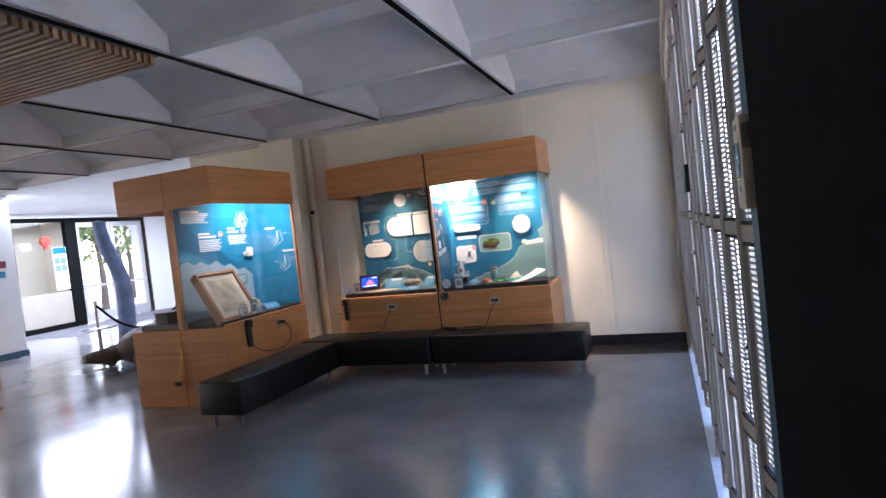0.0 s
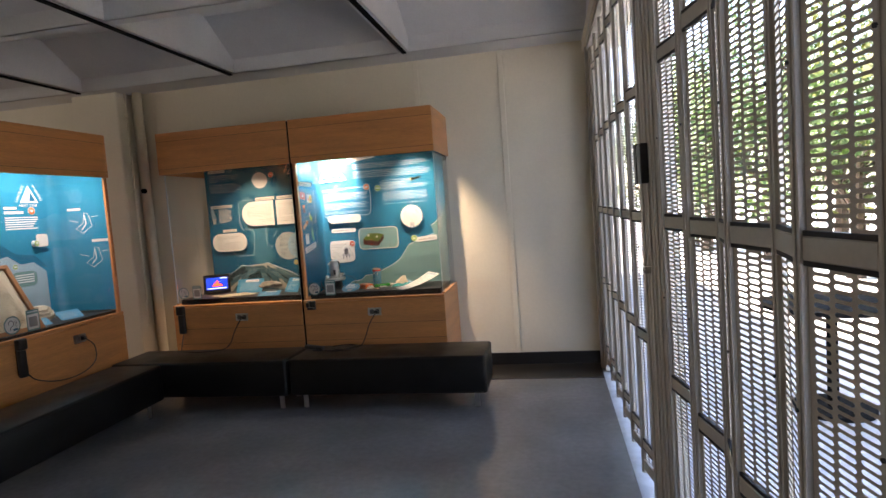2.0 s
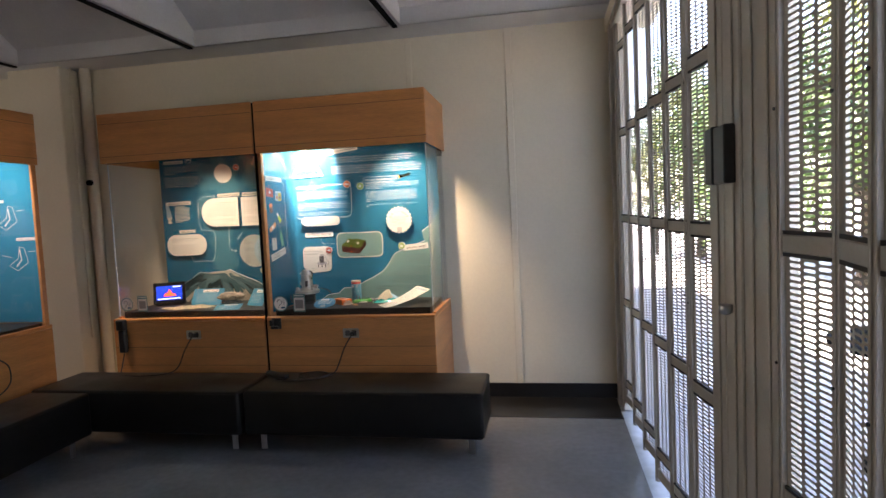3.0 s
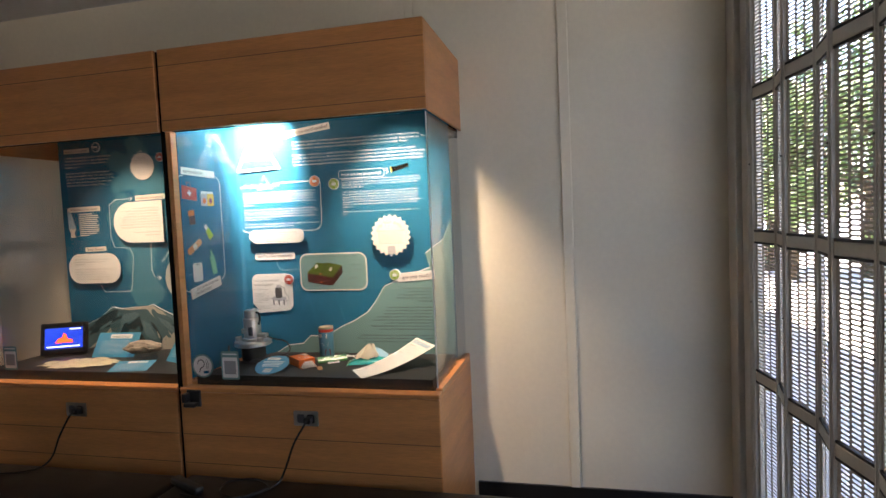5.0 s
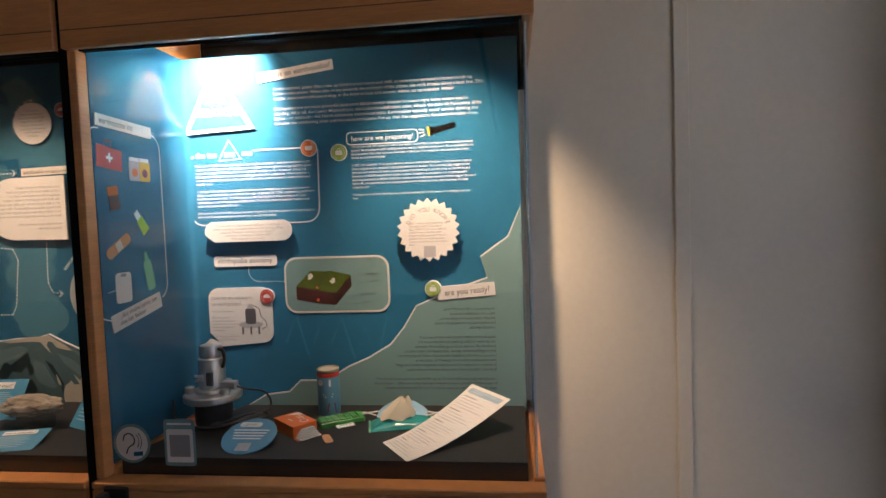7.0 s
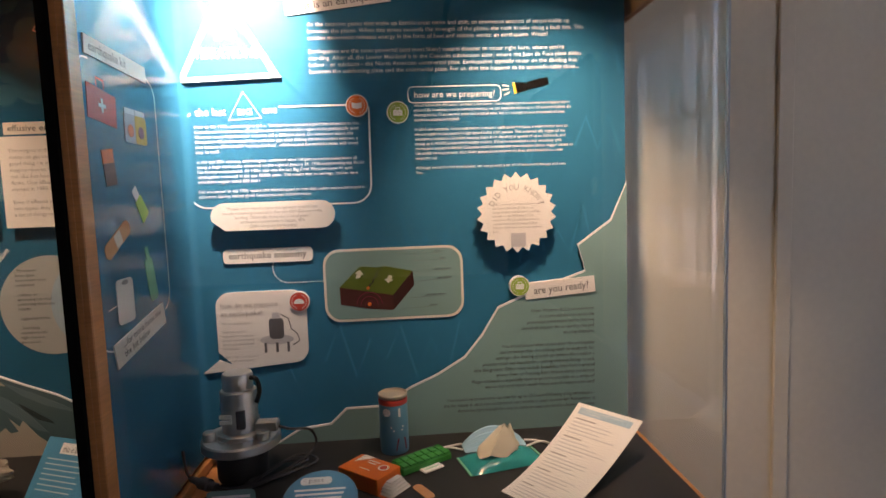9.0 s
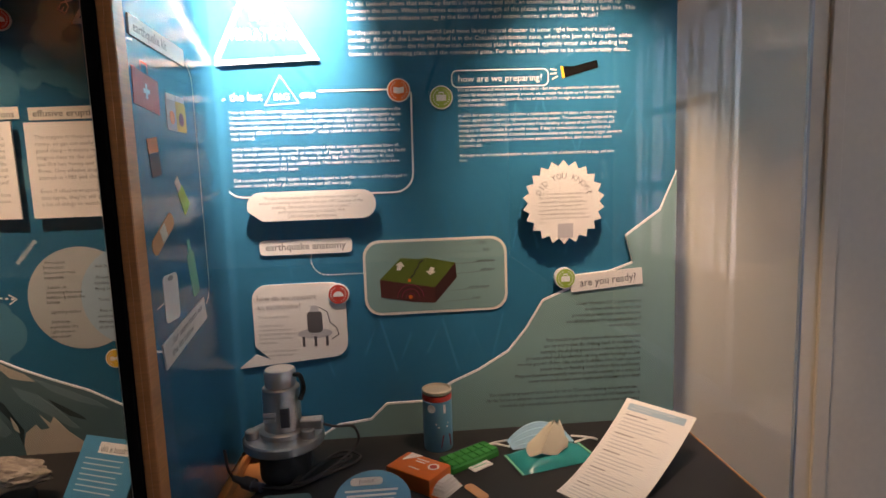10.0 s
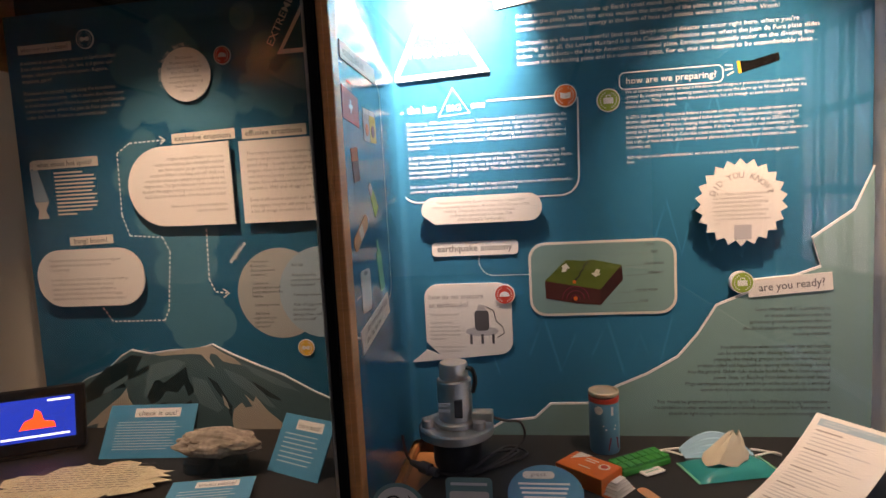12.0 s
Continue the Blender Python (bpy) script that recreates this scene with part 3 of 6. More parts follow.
b3 = copy_thing(b1, pose(-3.325, 3.54, 0, 0, 0, 90))
b3["label"] = "black leather bench along the free-standing case"


# ---- printed exhibit panels ----
def ink(name, colour, rough=0.35, vary=0.03, emit=0.0, spec=0.5):
    M[name] = material(name, colour, rough, vary=vary, scale=3, emit=emit, spec=spec)


ink("panel_blue", (0.019, 0.156, 0.272), 0.17, 0.10, spec=0.25)
ink("panel_wave", (0.024, 0.195, 0.345), 0.2, spec=0.25)
ink("panel_dark_blue", (0.012, 0.118, 0.215), 0.2, 0.12, spec=0.3)
ink("smoke_blue", (0.055, 0.20, 0.28), 0.22, 0.1)
ink("panel_teal", (0.19, 0.33, 0.32), 0.25)
ink("panel_cyan", (0.02, 0.24, 0.40), 0.22)
ink("white_card", (0.76, 0.74, 0.70), 0.45)
ink("white_print", (0.74, 0.76, 0.76), 0.4)
ink("cream_card", (0.70, 0.66, 0.58), 0.5)
ink("black_print", (0.03, 0.03, 0.035), 0.5)
ink("tag_print", (0.085, 0.085, 0.09), 0.5)
ink("grey_print", (0.30, 0.29, 0.28), 0.5)
ink("orange", (0.72, 0.16, 0.02), 0.4)
ink("green_badge", (0.24, 0.38, 0.04), 0.4)
ink("red", (0.55, 0.05, 0.03), 0.4)
ink("yellow", (0.72, 0.45, 0.04), 0.4)
ink("lime", (0.32, 0.60, 0.06), 0.4)
ink("mint", (0.14, 0.48, 0.30), 0.4)
ink("brown", (0.075, 0.022, 0.018), 0.45)
ink("brown_side", (0.045, 0.014, 0.012), 0.45)
ink("grass", (0.095, 0.145, 0.018), 0.45)
ink("skin", (0.62, 0.30, 0.14), 0.5)
ink("slate", (0.09, 0.09, 0.10), 0.45)
ink("pale_grey", (0.45, 0.45, 0.47), 0.4)
ink("card_blue", (0.045, 0.26, 0.44), 0.5)
ink("caption_print", (0.42, 0.55, 0.63), 0.5)
ink("venn_pale", (0.40, 0.43, 0.42), 0.4)
ink("volcano", (0.075, 0.15, 0.17), 0.3)
ink("volcano_dark", (0.016, 0.036, 0.042), 0.3)
ink("volcano_mid", (0.13, 0.22, 0.24), 0.3)
ink("volcano_snow", (0.50, 0.46, 0.38), 0.3)
ink("glacier", (0.33, 0.47, 0.56), 0.3)
ink("plum", (0.22, 0.03, 0.06), 0.4)


def on_back(u, v, d):
    return (u, 6.262 - d, v)


def on_left_back(u, v, d):
    return (u, 6.282 - d, v)


def on_side(u, v, d):
    return (-2.258 + d, u, v)


def on_island(u, v, d):
    return (-4.512 + d, u, v)


def on_front(u, v, d):
    return (u, 5.763 - d, v)


def arc(cx, cz, r, a0, a1, n):
    return [(cx + r * math.cos(radians(a0 + (a1 - a0) * k / n)), cz + r * math.sin(radians(a0 + (a1 - a0) * k / n))) for k in range(n + 1)]


def rounded(u0, u1, v0, v1, r, n=6):
    return arc(u1 - r, v0 + r, r, -90, 0, n) + arc(u1 - r, v1 - r, r, 0, 90, n) + arc(u0 + r, v1 - r, r, 90, 180, n) + arc(u0 + r, v0 + r, r, 180, 270, n)


def disc(cu, cv, r, n=28):
    return arc(cu, cv, r, 0, 360 - 360 / n, n - 1)


def turned(pts, degrees, centre=None):
    cu, cv = centre or (sum(p[0] for p in pts) / len(pts), sum(p[1] for p in pts) / len(pts))
    c, s = math.cos(radians(degrees)), math.sin(radians(degrees))
    return [(cu + (u - cu) * c - (v - cv) * s, cv + (u - cu) * s + (v - cv) * c) for u, v in pts]


def slab(bm, pts, way, d0, d1):
    lo = [bm.verts.new(way(u, v, d0)) for u, v in pts]
    hi = [bm.verts.new(way(u, v, d1)) for u, v in pts]
    bm.faces.new(hi)
    for k in range(len(pts)):
        bm.faces.new((lo[k], lo[(k + 1) % len(pts)], hi[(k + 1) % len(pts)], hi[k]))
    return bm


def shape(name, pts, way, d0, d1, mat, parent, label=""):
    return part(name, slab(bmesh.new(), pts, way, d0, d1), mat, parent, label)


def line(bm, pts, width, way, d, closed=False):
    """A flat printed line of even width along pts."""
    n = len(pts)
    sides = []
    for k in range(n):
        a = Vector(pts[(k - 1) % n] if closed or k else pts[k])
        b = Vector(pts[(k + 1) % n] if closed or k < n - 1 else pts[k])
        t = (b - a).normalized() if (b - a).length else Vector((1, 0))
        off = Vector((-t.y, t.x)) * width / 2
        p = Vector(pts[k])
        sides.append((bm.verts.new(way(*(p + off), d)), bm.verts.new(way(*(p - off), d))))
    for k in range(n if closed else n - 1):
        a, b = sides[k], sides[(k + 1) % n]
        bm.faces.new((a[0], a[1], b[1], b[0]))
    return bm


def dashed(bm, pts, width, way, d, dash=0.007, gap=0.005):
    for p, q in zip(pts, pts[1:]):
        p, q = Vector(p), Vector(q)
        run, t = (q - p).length, 0.0
        while t < run:
            line(bm, [p.lerp(q, t / run), p.lerp(q, min(1, (t + dash) / run))], width, way, d)
            t += dash + gap
    return bm


def glyphs(body, bold=0.0):
    """Points and faces of one line of lettering, its size 1."""
    curve = bpy.data.curves.new("lettering", "FONT")
    curve.body, curve.resolution_u, curve.offset = body, 2, bold * 0.4
    ob = bpy.data.objects.new("lettering", curve)
    me = bpy.data.meshes.new_from_object(ob)
    verts, faces = [tuple(v.co[:2]) for v in me.vertices], [tuple(p.vertices) for p in me.polygons]
    bpy.data.objects.remove(ob)
    bpy.data.curves.remove(curve)
    bpy.data.meshes.remove(me)
    return verts, faces


def letters(name, lines, way, u, v, size, pitch, wide, mat, parent, align="left", d=0.0012, turn=0.0, bold=0.0):
    """Lettering: u, v at the first baseline's left end (or right end, or middle); wide: the longest line's width."""
    sets = [glyphs(t, bold) if t else ([], []) for t in lines]
    widths = [max((p[0] for p in s[0]), default=0) for s in sets]
    stretch = wide / max(widths)
    verts, faces = [], []
    c, s = math.cos(radians(turn)), math.sin(radians(turn))
    for k, ((pts, fs), w) in enumerate(zip(sets, widths)):
        shift = {"left": 0, "right": -w, "middle": -w / 2}[align]
        n = len(verts)
        for a, b in pts:
            x, y = (a + shift) * stretch, b * size * 0.88 - k * pitch
            verts.append(way(u + x * c - y * s, v + x * s + y * c, d))
        faces += [tuple(i + n for i in f) for f in fs]
    me = bpy.data.meshes.new(name)
    me.from_pydata(verts, [], faces)
    me.materials.append(M[mat])
    ob = new(name, me)
    ob.parent = parent
    if parent.type == "EMPTY":
        ob.matrix_parent_inverse = Matrix.Translation(-Vector(parent.location))
    return ob


def bars(name, rows, way, height, mat, parent, d=0.0012):
    """Writing too small to read: plain bars, rows of (u0, u1, v)."""
    bm = bmesh.new()
    for u0, u1, v in rows:
        vs = [bm.verts.new(way(a, b, d)) for a, b in ((u0, v), (u1, v), (u1, v + height), (u0, v + height))]
        bm.faces.new(vs)
    return part(name, bm, mat, parent)


def badge(u, v, r, mat, icon, way, parent, d=0.004):
    b = shape("badge", disc(u, v, r), way, 0.0, d, "white_print", parent, "round printed badge")
    shape("badge_face", disc(u, v, r * 0.9), way, d, d + 0.0006, mat, b)
    bm = bmesh.new()
    if icon == "book":
        for s in (-1, 1):
            slab(bm, [(u, v - r * 0.3), (u + s * r * 0.45, v - r * 0.2), (u + s * r * 0.45, v + r * 0.3), (u, v + r * 0.2)][::s], way, d + 0.0006, d + 0.001)
    elif icon == "kit":
        slab(bm, [(u - r * 0.42, v - r * 0.3), (u + r * 0.42, v - r * 0.3), (u + r * 0.42, v + r * 0.22), (u - r * 0.42, v + r * 0.22)], way, d + 0.0006, d + 0.001)
        line(bm, [(u - r * 0.18, v + r * 0.24), (u - r * 0.18, v + r * 0.42), (u + r * 0.18, v + r * 0.42), (u + r * 0.18, v + r * 0.24)], r * 0.1, way, d + 0.0009)
    elif icon == "dial":
        slab(bm, arc(u, v - r * 0.2, r * 0.5, 0, 180, 12), way, d + 0.0006, d + 0.001)
    else:
        line(bm, [(u - r * 0.4, v), (u + r * 0.4, v)], r * 0.25, way, d + 0.0009)
        line(bm, disc(u - r * 0.3, v, r * 0.2, 12), r * 0.1, way, d + 0.0009, True)
        line(bm, disc(u + r * 0.3, v, r * 0.2, 12), r * 0.1, way, d + 0.0009, True)
    part("icon", bm, "white_print", b)
    bm = bmesh.new()
    for k in range(22):
        a = 360 / 22 * k
        if 70 < a % 180 < 110:
            continue
        p, q = arc(u, v, r * 0.74, a - 4, a + 4, 1), arc(u, v, r * 0.64, a - 4, a + 4, 1)
        bm.faces.new([bm.verts.new(way(*w, d + 0.0009)) for w in (p[0], p[1], q[1], q[0])])
    part("rim_print", bm, "white_print", b)
    return b


def tag(pts, way, parent, words, u, v, size, wide, turn=0.0, mat="white_card", d=0.003, name="title_tag", pitch=0.0):
    t = shape(name, pts, way, 0.0, d, mat, parent)
    if words:
        letters("lettering", words, way, u, v, size, pitch, wide, "tag_print", t, d=d + 0.0003, turn=turn, bold=0.02)
    return t


def strip_tag(u0, v0, u1, v1, height):
    """A title strip from its lower left to its lower right corner."""
    w = Vector((u1 - u0, v1 - v0)).normalized()
    n = Vector((-w.y, w.x)) * height
    return [(u0, v0), (u1, v1), (u1 + n.x, v1 + n.y), (u0 + n.x, v0 + n.y)]


# right-hand case: curved blue sheet round the inner corner
quake = thing("earthquake_panel", (-1.65, 6.26, 0.83), "glossy blue earthquake exhibit panel, bent round the case's inner corner", "exhibit panel", "exhibit panels")
front_line = [(-2.258, 5.773), (-2.258, 6.20)] + [(x, y) for x, y in arc(-2.236, 6.240, 0.022, 180, 90, 6)] + [(-1.036, 6.262)]
back_line = [(-1.036, 6.267), (-2.236, 6.267)] + [(x, y) for x, y in arc(-2.236, 6.240, 0.027, 90, 180, 6)] + [(-2.263, 5.773)]
part("sheet", deck(front_line + back_line, 0.845, 2.150), "panel_blue", quake, smooth=True)
bm = bmesh.new()
rng = random.Random(11)
for z, amp, n in ((1.95, 0.13, 34), (1.42, 0.10, 30), (1.70, 0.09, 34), (1.12, 0.09, 26)):
    pts = [(-2.17 + k * 1.12 / n, z + (1 if k % 2 else -1) * amp * rng.uniform(0.15, 1.0)) for k in range(n + 1)]
    line(bm, pts, 0.010, on_back, 0.0005)
part("wave_print", bm, "panel_wave", quake)
terrain = [(-1.038, 1.570), (-1.085, 1.465), (-1.183, 1.397), (-1.162, 1.322), (-1.30, 1.275), (-1.417, 1.227), (-1.465, 1.15), (-1.517, 1.088), (-1.60, 1.04), (-1.674, 1.009), (-1.76, 0.958), (-1.86, 0.957), (-1.905, 0.915), (-1.994, 0.905), (-2.07, 0.862), (-1.038, 0.862)]
shape("terrain_edge", [(u, v + 0.003) for u, v in terrain[:-2]] + [terrain[-2], terrain[-1]], on_back, 0.009, 0.014, "white_print", quake)
shape("terrain", [(u + 0.0025 if k not in (0, 15) else u, v - 0.002) for k, (u, v) in enumerate(terrain)], on_back, 0.014, 0.0148, "panel_teal", quake, "teal terrain cut-out with a white edge")
tag(strip_tag(-1.966, 2.046, -1.684, 2.080, 0.036), on_back, quake, ["what is an earthquake?"], -1.955, 2.057, 0.030, 0.262, 6.9)
letters("lettering", ["As the tectonic plates that make up Earth's crust move and shift, an enormous amount of stress builds up", "between the plates. When this stress exceeds the strength of the plates, the rock breaks along a fault line. This", "sudden movement releases energy in the form of heat and seismic waves: an earthquake. Woah!", "", "Earthquakes are the most powerful (and most likely) natural disaster to occur right here, where you're", "standing. After all, the Lower Mainland is in the Cascadia subduction zone, where the Juan de Fuca plate slides", "below - or subducts - the North American continental plate. Earthquakes typically occur on the dividing line", "between the subducting plate and the continental plate. For us, that line happens to be uncomfortably close..."], on_back, -1.913, 2.018, 0.0182, 0.01775, 0.760, "white_print", quake, bold=0.012)
sign = [(-2.135, 2.125), (-2.262, 1.875), (-1.988, 1.885)]
sg = shape("warning_triangle", sign, on_back, 0.0, 0.006, "white_print", quake, "white triangular warning sign")
shape("triangle_face", [(-2.133, 2.098), (-2.238, 1.890), (-2.015, 1.898)], on_back, 0.006, 0.0066, "panel_cyan", sg)
letters("lettering", ["BAD", "VIBRATIONS"], on_back, -2.128, 1.985, 0.046, 0.048, 0.17, "white_print", sg, align="middle", d=0.0076, bold=0.02)
bm = bmesh.new()
line(bm, [(-2.235, 1.790)] + arc(-2.215, 1.760, 0.04, 120, 180, 5) + arc(-2.205, 1.590, 0.05, 180, 270, 6) + arc(-1.81, 1.590, 0.05, 270, 360, 6) + [(-1.757, 1.80)], 0.0045, on_back, 0.0010)
line(bm, [(-2.0, 1.808), (-1.81, 1.808)], 0.0045, on_back, 0.0010)
line(bm, [(-2.093, 1.850), (-2.135, 1.775), (-2.048, 1.779)], 0.0035, on_back, 0.0011, True)
part("outline", bm, "white_print", quake)
letters("lettering", ["the last"], on_back, -2.223, 1.788, 0.034, 0, 0.083, "white_print", quake, bold=0.03)
letters("lettering", ["BIG"], on_back, -2.112, 1.788, 0.027, 0, 0.040, "white_print", quake, bold=0.03)
letters("lettering", ["one"], on_back, -2.045, 1.791, 0.034, 0, 0.040, "white_print", quake, bold=0.03)
letters("lettering", ["Prior to the 1980s, seismologists (a.k.a. \"earthquake scientists\") paid little attention to the", "Cascadia subduction zone. Geologists even considered this region to be geologically quiet.", "However, many First Nations' histories tell a different story. On Vancouver Island, the", "Mowachaht-Muchalaht teach that centuries ago, after kicking the drum of two dwarves, a", "man became afflicted with \"earthquake foot\", which caused the earth to shake with every", "step he took.", "", "In the late 20th century, seismologists confirmed what Indigenous communities knew all", "along: a huge earthquake occurred on the night of January 26, 1700, transforming the Pacific", "Northwest environment. At 9 Mw, this was the last Big One! We now know 41 such", "earthquakes occurred in the last 10,000 years. This means that on average, 'quakes have", "struck this region every 243 years.", "", "Did you know? In the 1700 'quake, the land dropped so low that cedars were submerged in", "saltwater, leaving behind ghost forests you can still visit today."], on_back, -2.228, 1.755, 0.0142, 0.01345, 0.452, "white_print", quake, bold=0.012)
badge(-1.789, 1.805, 0.0305, "orange", "book", on_back, quake)
badge(-1.678, 1.784, 0.0305, "green_badge", "kit", on_back, quake)
bm = bmesh.new()
line(bm, rounded(-1.648, -1.390, 1.809, 1.852, 0.014), 0.003, on_back, 0.0010, True)
part("outline", bm, "white_print", quake)
letters("lettering", ["how are we preparing?"], on_back, -1.632, 1.822, 0.028, 0, 0.226, "white_print", quake, bold=0.015)
torch = shape("torch_body", [(-1.345, 1.828), (-1.318, 1.835), (-1.254, 1.852), (-1.257, 1.872), (-1.322, 1.857), (-1.350, 1.858)], on_back, 0.0, 0.002, "black", quake, "printed torch")
shape("torch_lens", [(-1.352, 1.826), (-1.345, 1.828), (-1.350, 1.858), (-1.357, 1.858)], on_back, 0.0, 0.0022, "yellow", torch)
bm = bmesh.new()
for a, b in (((-1.385, 1.851), (-1.367, 1.848)), ((-1.385, 1.838), (-1.367, 1.840)), ((-1.380, 1.824), (-1.364, 1.832))):
    line(bm, [a, b], 0.004, on_back, 0.0015)
part("torch_rays", bm, "cream_card", torch)
letters("lettering", ["We all know the drill when we hear a fire alarm - but imagine a province-wide earthquake alarm", "system! By investing in early warning sensors, we can raise the alarm up to 90 seconds before the", "shaking starts. That may not seem like a lot of time, but it's enough to save thousands of lives", "thanks to automated signals.", "", "In 2011, for example, 15 seconds before a massive earthquake hit Japan, a seismometer sent an", "electric signal to the country's high-speed bullet train system. This automatically triggered the", "emergency brakes on 33 trains, keeping them from derailing at speeds of up to 320 km/h, and", "saving up to 42,000 people from deadly crashes. If they're connected to our electricity grid,", "earthquake sensors in British Columbia could automatically open elevator doors, trigger alarms to", "halt traffic on busy streets, shut down power plants to prevent fires, alert hospitals to cease", "surgeries, etc.", "", "Although we can't avoid earthquakes, we can prevent a lot of infrastructural damage and save", "lives."], on_back, -1.634, 1.798, 0.0138, 0.01315, 0.446, "white_print", quake, bold=0.008)


def bubble(pts, way, depth, parent, label):
    """A cut-out card standing proud of the panel on a hidden spacer."""
    b = shape("card", pts, way, depth - 0.005, depth, "white_card", parent, label)
    cu, cv = sum(p[0] for p in pts) / len(pts), sum(p[1] for p in pts) / len(pts)
    shape("spacer", disc(cu, cv, 0.02, 10), way, 0.0, depth - 0.005, "slate", b)
    return b


quote = rounded(-2.196, -1.862, 1.476, 1.552, 0.037)
quote = [p for p in quote if not (p[0] < -2.16 and p[1] < 1.50)]
k = max(range(len(quote)), key=lambda i: (quote[i][0] < -2.15) * (2.0 - quote[i][1]))
b = bubble(quote[:k + 1] + [(-2.188, 1.482), (-2.208, 1.470), (-2.165, 1.474)] + quote[k + 1:] if quote[k][1] > 1.5 else quote, on_back, 0.018, quake, "white speech bubble card")
letters("lettering", ["\"People were running down the hallways. I could hear", "people screaming downstairs. Are you OK? Get out of the", "building. Obviously, there was a lot of panic.\"", "earthquake eyewitness in Seattle, WA", "(2001 Nisqually Earthquake)"], on_back, -2.030, 1.532, 0.0135, 0.0122, 0.268, "grey_print", b, align="middle", d=0.0188)
tag(rounded(-2.175, -1.931, 1.384, 1.424, 0.012), on_back, quake, ["earthquake anatomy"], -2.160, 1.397, 0.030, 0.212)
bm = bmesh.new()
dashed(bm, [(-2.040, 1.382)] + arc(-2.0, 1.368, 0.043, 180, 270, 6) + [(-1.905, 1.325)], 0.0032, on_back, 0.0010, 0.004, 0.003)
part("dotted_line", bm, "white_print", quake)
an = shape("anatomy_card", rounded(-1.905, -1.512, 1.206, 1.412, 0.045), on_back, 0.0, 0.003, "cream_card", quake, "teal diagram card of a fault block with a white rim")
shape("anatomy_face", rounded(-1.898, -1.519, 1.213, 1.405, 0.040), on_back, 0.003, 0.0036, "panel_teal", an)
shape("block_top", [(-1.862, 1.305), (-1.803, 1.362), (-1.752, 1.357), (-1.735, 1.361), (-1.655, 1.343), (-1.713, 1.277)], on_back, 0.0036, 0.0042, "grass", an)
shape("block_front", [(-1.862, 1.305), (-1.713, 1.277), (-1.713, 1.234), (-1.775, 1.240), (-1.860, 1.256)], on_back, 0.0036, 0.0044, "brown", an)
shape("block_side", [(-1.713, 1.277), (-1.655, 1.343), (-1.652, 1.302), (-1.713, 1.234)], on_back, 0.0036, 0.0044, "brown_side", an)
bm = bmesh.new()
line(bm, [(-1.782, 1.300), (-1.776, 1.309), (-1.768, 1.316), (-1.765, 1.327), (-1.757, 1.334), (-1.755, 1.345), (-1.742, 1.355)], 0.004, on_back, 0.0046)
part("fault_line", bm, "black_print", an)
bm = bmesh.new()
for pts in ([(-1.816, 1.328), (-1.803, 1.330), (-1.800, 1.339), (-1.792, 1.337), (-1.803, 1.352), (-1.818, 1.343), (-1.812, 1.341)], [(-1.723, 1.334), (-1.712, 1.331), (-1.716, 1.322), (-1.710, 1.320), (-1.725, 1.312), (-1.736, 1.323), (-1.728, 1.324)]):
    slab(bm, pts, on_back, 0.0042, 0.0048)
part("arrows", bm, "cream_card", an)
bm = bmesh.new()
for r in (0.012, 0.024, 0.036):
    line(bm, arc(-1.780, 1.252, r, 0, 180, 12), 0.0022, on_back, 0.0050)
part("wave_rings", bm, "plum", an)
part("epicentre", slab(slab(bmesh.new(), disc(-1.782, 1.300, 0.005, 8), on_back, 0.0042, 0.0050), disc(-1.780, 1.254, 0.006, 8), on_back, 0.0044, 0.0052), "orange", an)
bm = bmesh.new()
for u0, v0, u1, v1 in ((-1.700, 1.392, -1.570, 1.392), (-1.690, 1.372, -1.560, 1.372), (-1.655, 1.340, -1.545, 1.343), (-1.655, 1.312, -1.548, 1.318), (-1.670, 1.266, -1.565, 1.270), (-1.690, 1.236, -1.590, 1.240)):
    line(bm, [(u0, v0), (u1, v1)], 0.0009, on_back, 0.0040)
part("leader_lines", bm, "slate", an)
for w, u, v, wide in (("plate", -1.570, 1.394, 0.022), ("fault", -1.560, 1.374, 0.018), ("seismometer", -1.545, 1.343, 0.052), ("epicentre", -1.546, 1.318, 0.040), ("seismic waves", -1.563, 1.271, 0.058), ("focus", -1.588, 1.241, 0.022)):
    letters("lettering", [w], on_back, u, v, 0.0125, 0, wide, "black_print", an, align="right", d=0.0042)
star = [(-1.360 + (0.112 if k % 2 else 0.097) * math.cos(math.pi * k / 22), 1.497 + (0.112 if k % 2 else 0.097) * math.sin(math.pi * k / 22)) for k in range(44)]
b = bubble(star, on_back, 0.036, quake, "white starburst card")
for k, ch in enumerate("DID YOU KNOW?"):
    if ch != " ":
        a = 155 - 130 * k / 12
        letters("lettering", [ch], on_back, -1.360 + 0.068 * math.cos(radians(a)), 1.492 + 0.068 * math.sin(radians(a)), 0.026, 0, 0.0145 if ch != "I" else 0.004, "grey_print", b, align="middle", d=0.0370, turn=a - 90)
letters("lettering", ["In B.C., engineers and geoscientists use", "the Seismic Retrofit Guidelines to", "assess whether public school buildings", "are safe or not. Following a 2018", "inspection, 496 schools were found to", "require further earthquake-proofing.", "You can check how many were updated", "here:"], on_back, -1.428, 1.518, 0.0112, 0.0108, 0.138, "grey_print", b, d=0.0370)
shape("code_patch", [(-1.378, 1.402), (-1.336, 1.402), (-1.336, 1.440), (-1.378, 1.440)], on_back, 0.0362, 0.0368, "pale_grey", b, "plain grey square")
badge(-1.353, 1.287, 0.029, "green_badge", "kit", on_back, quake, 0.020)
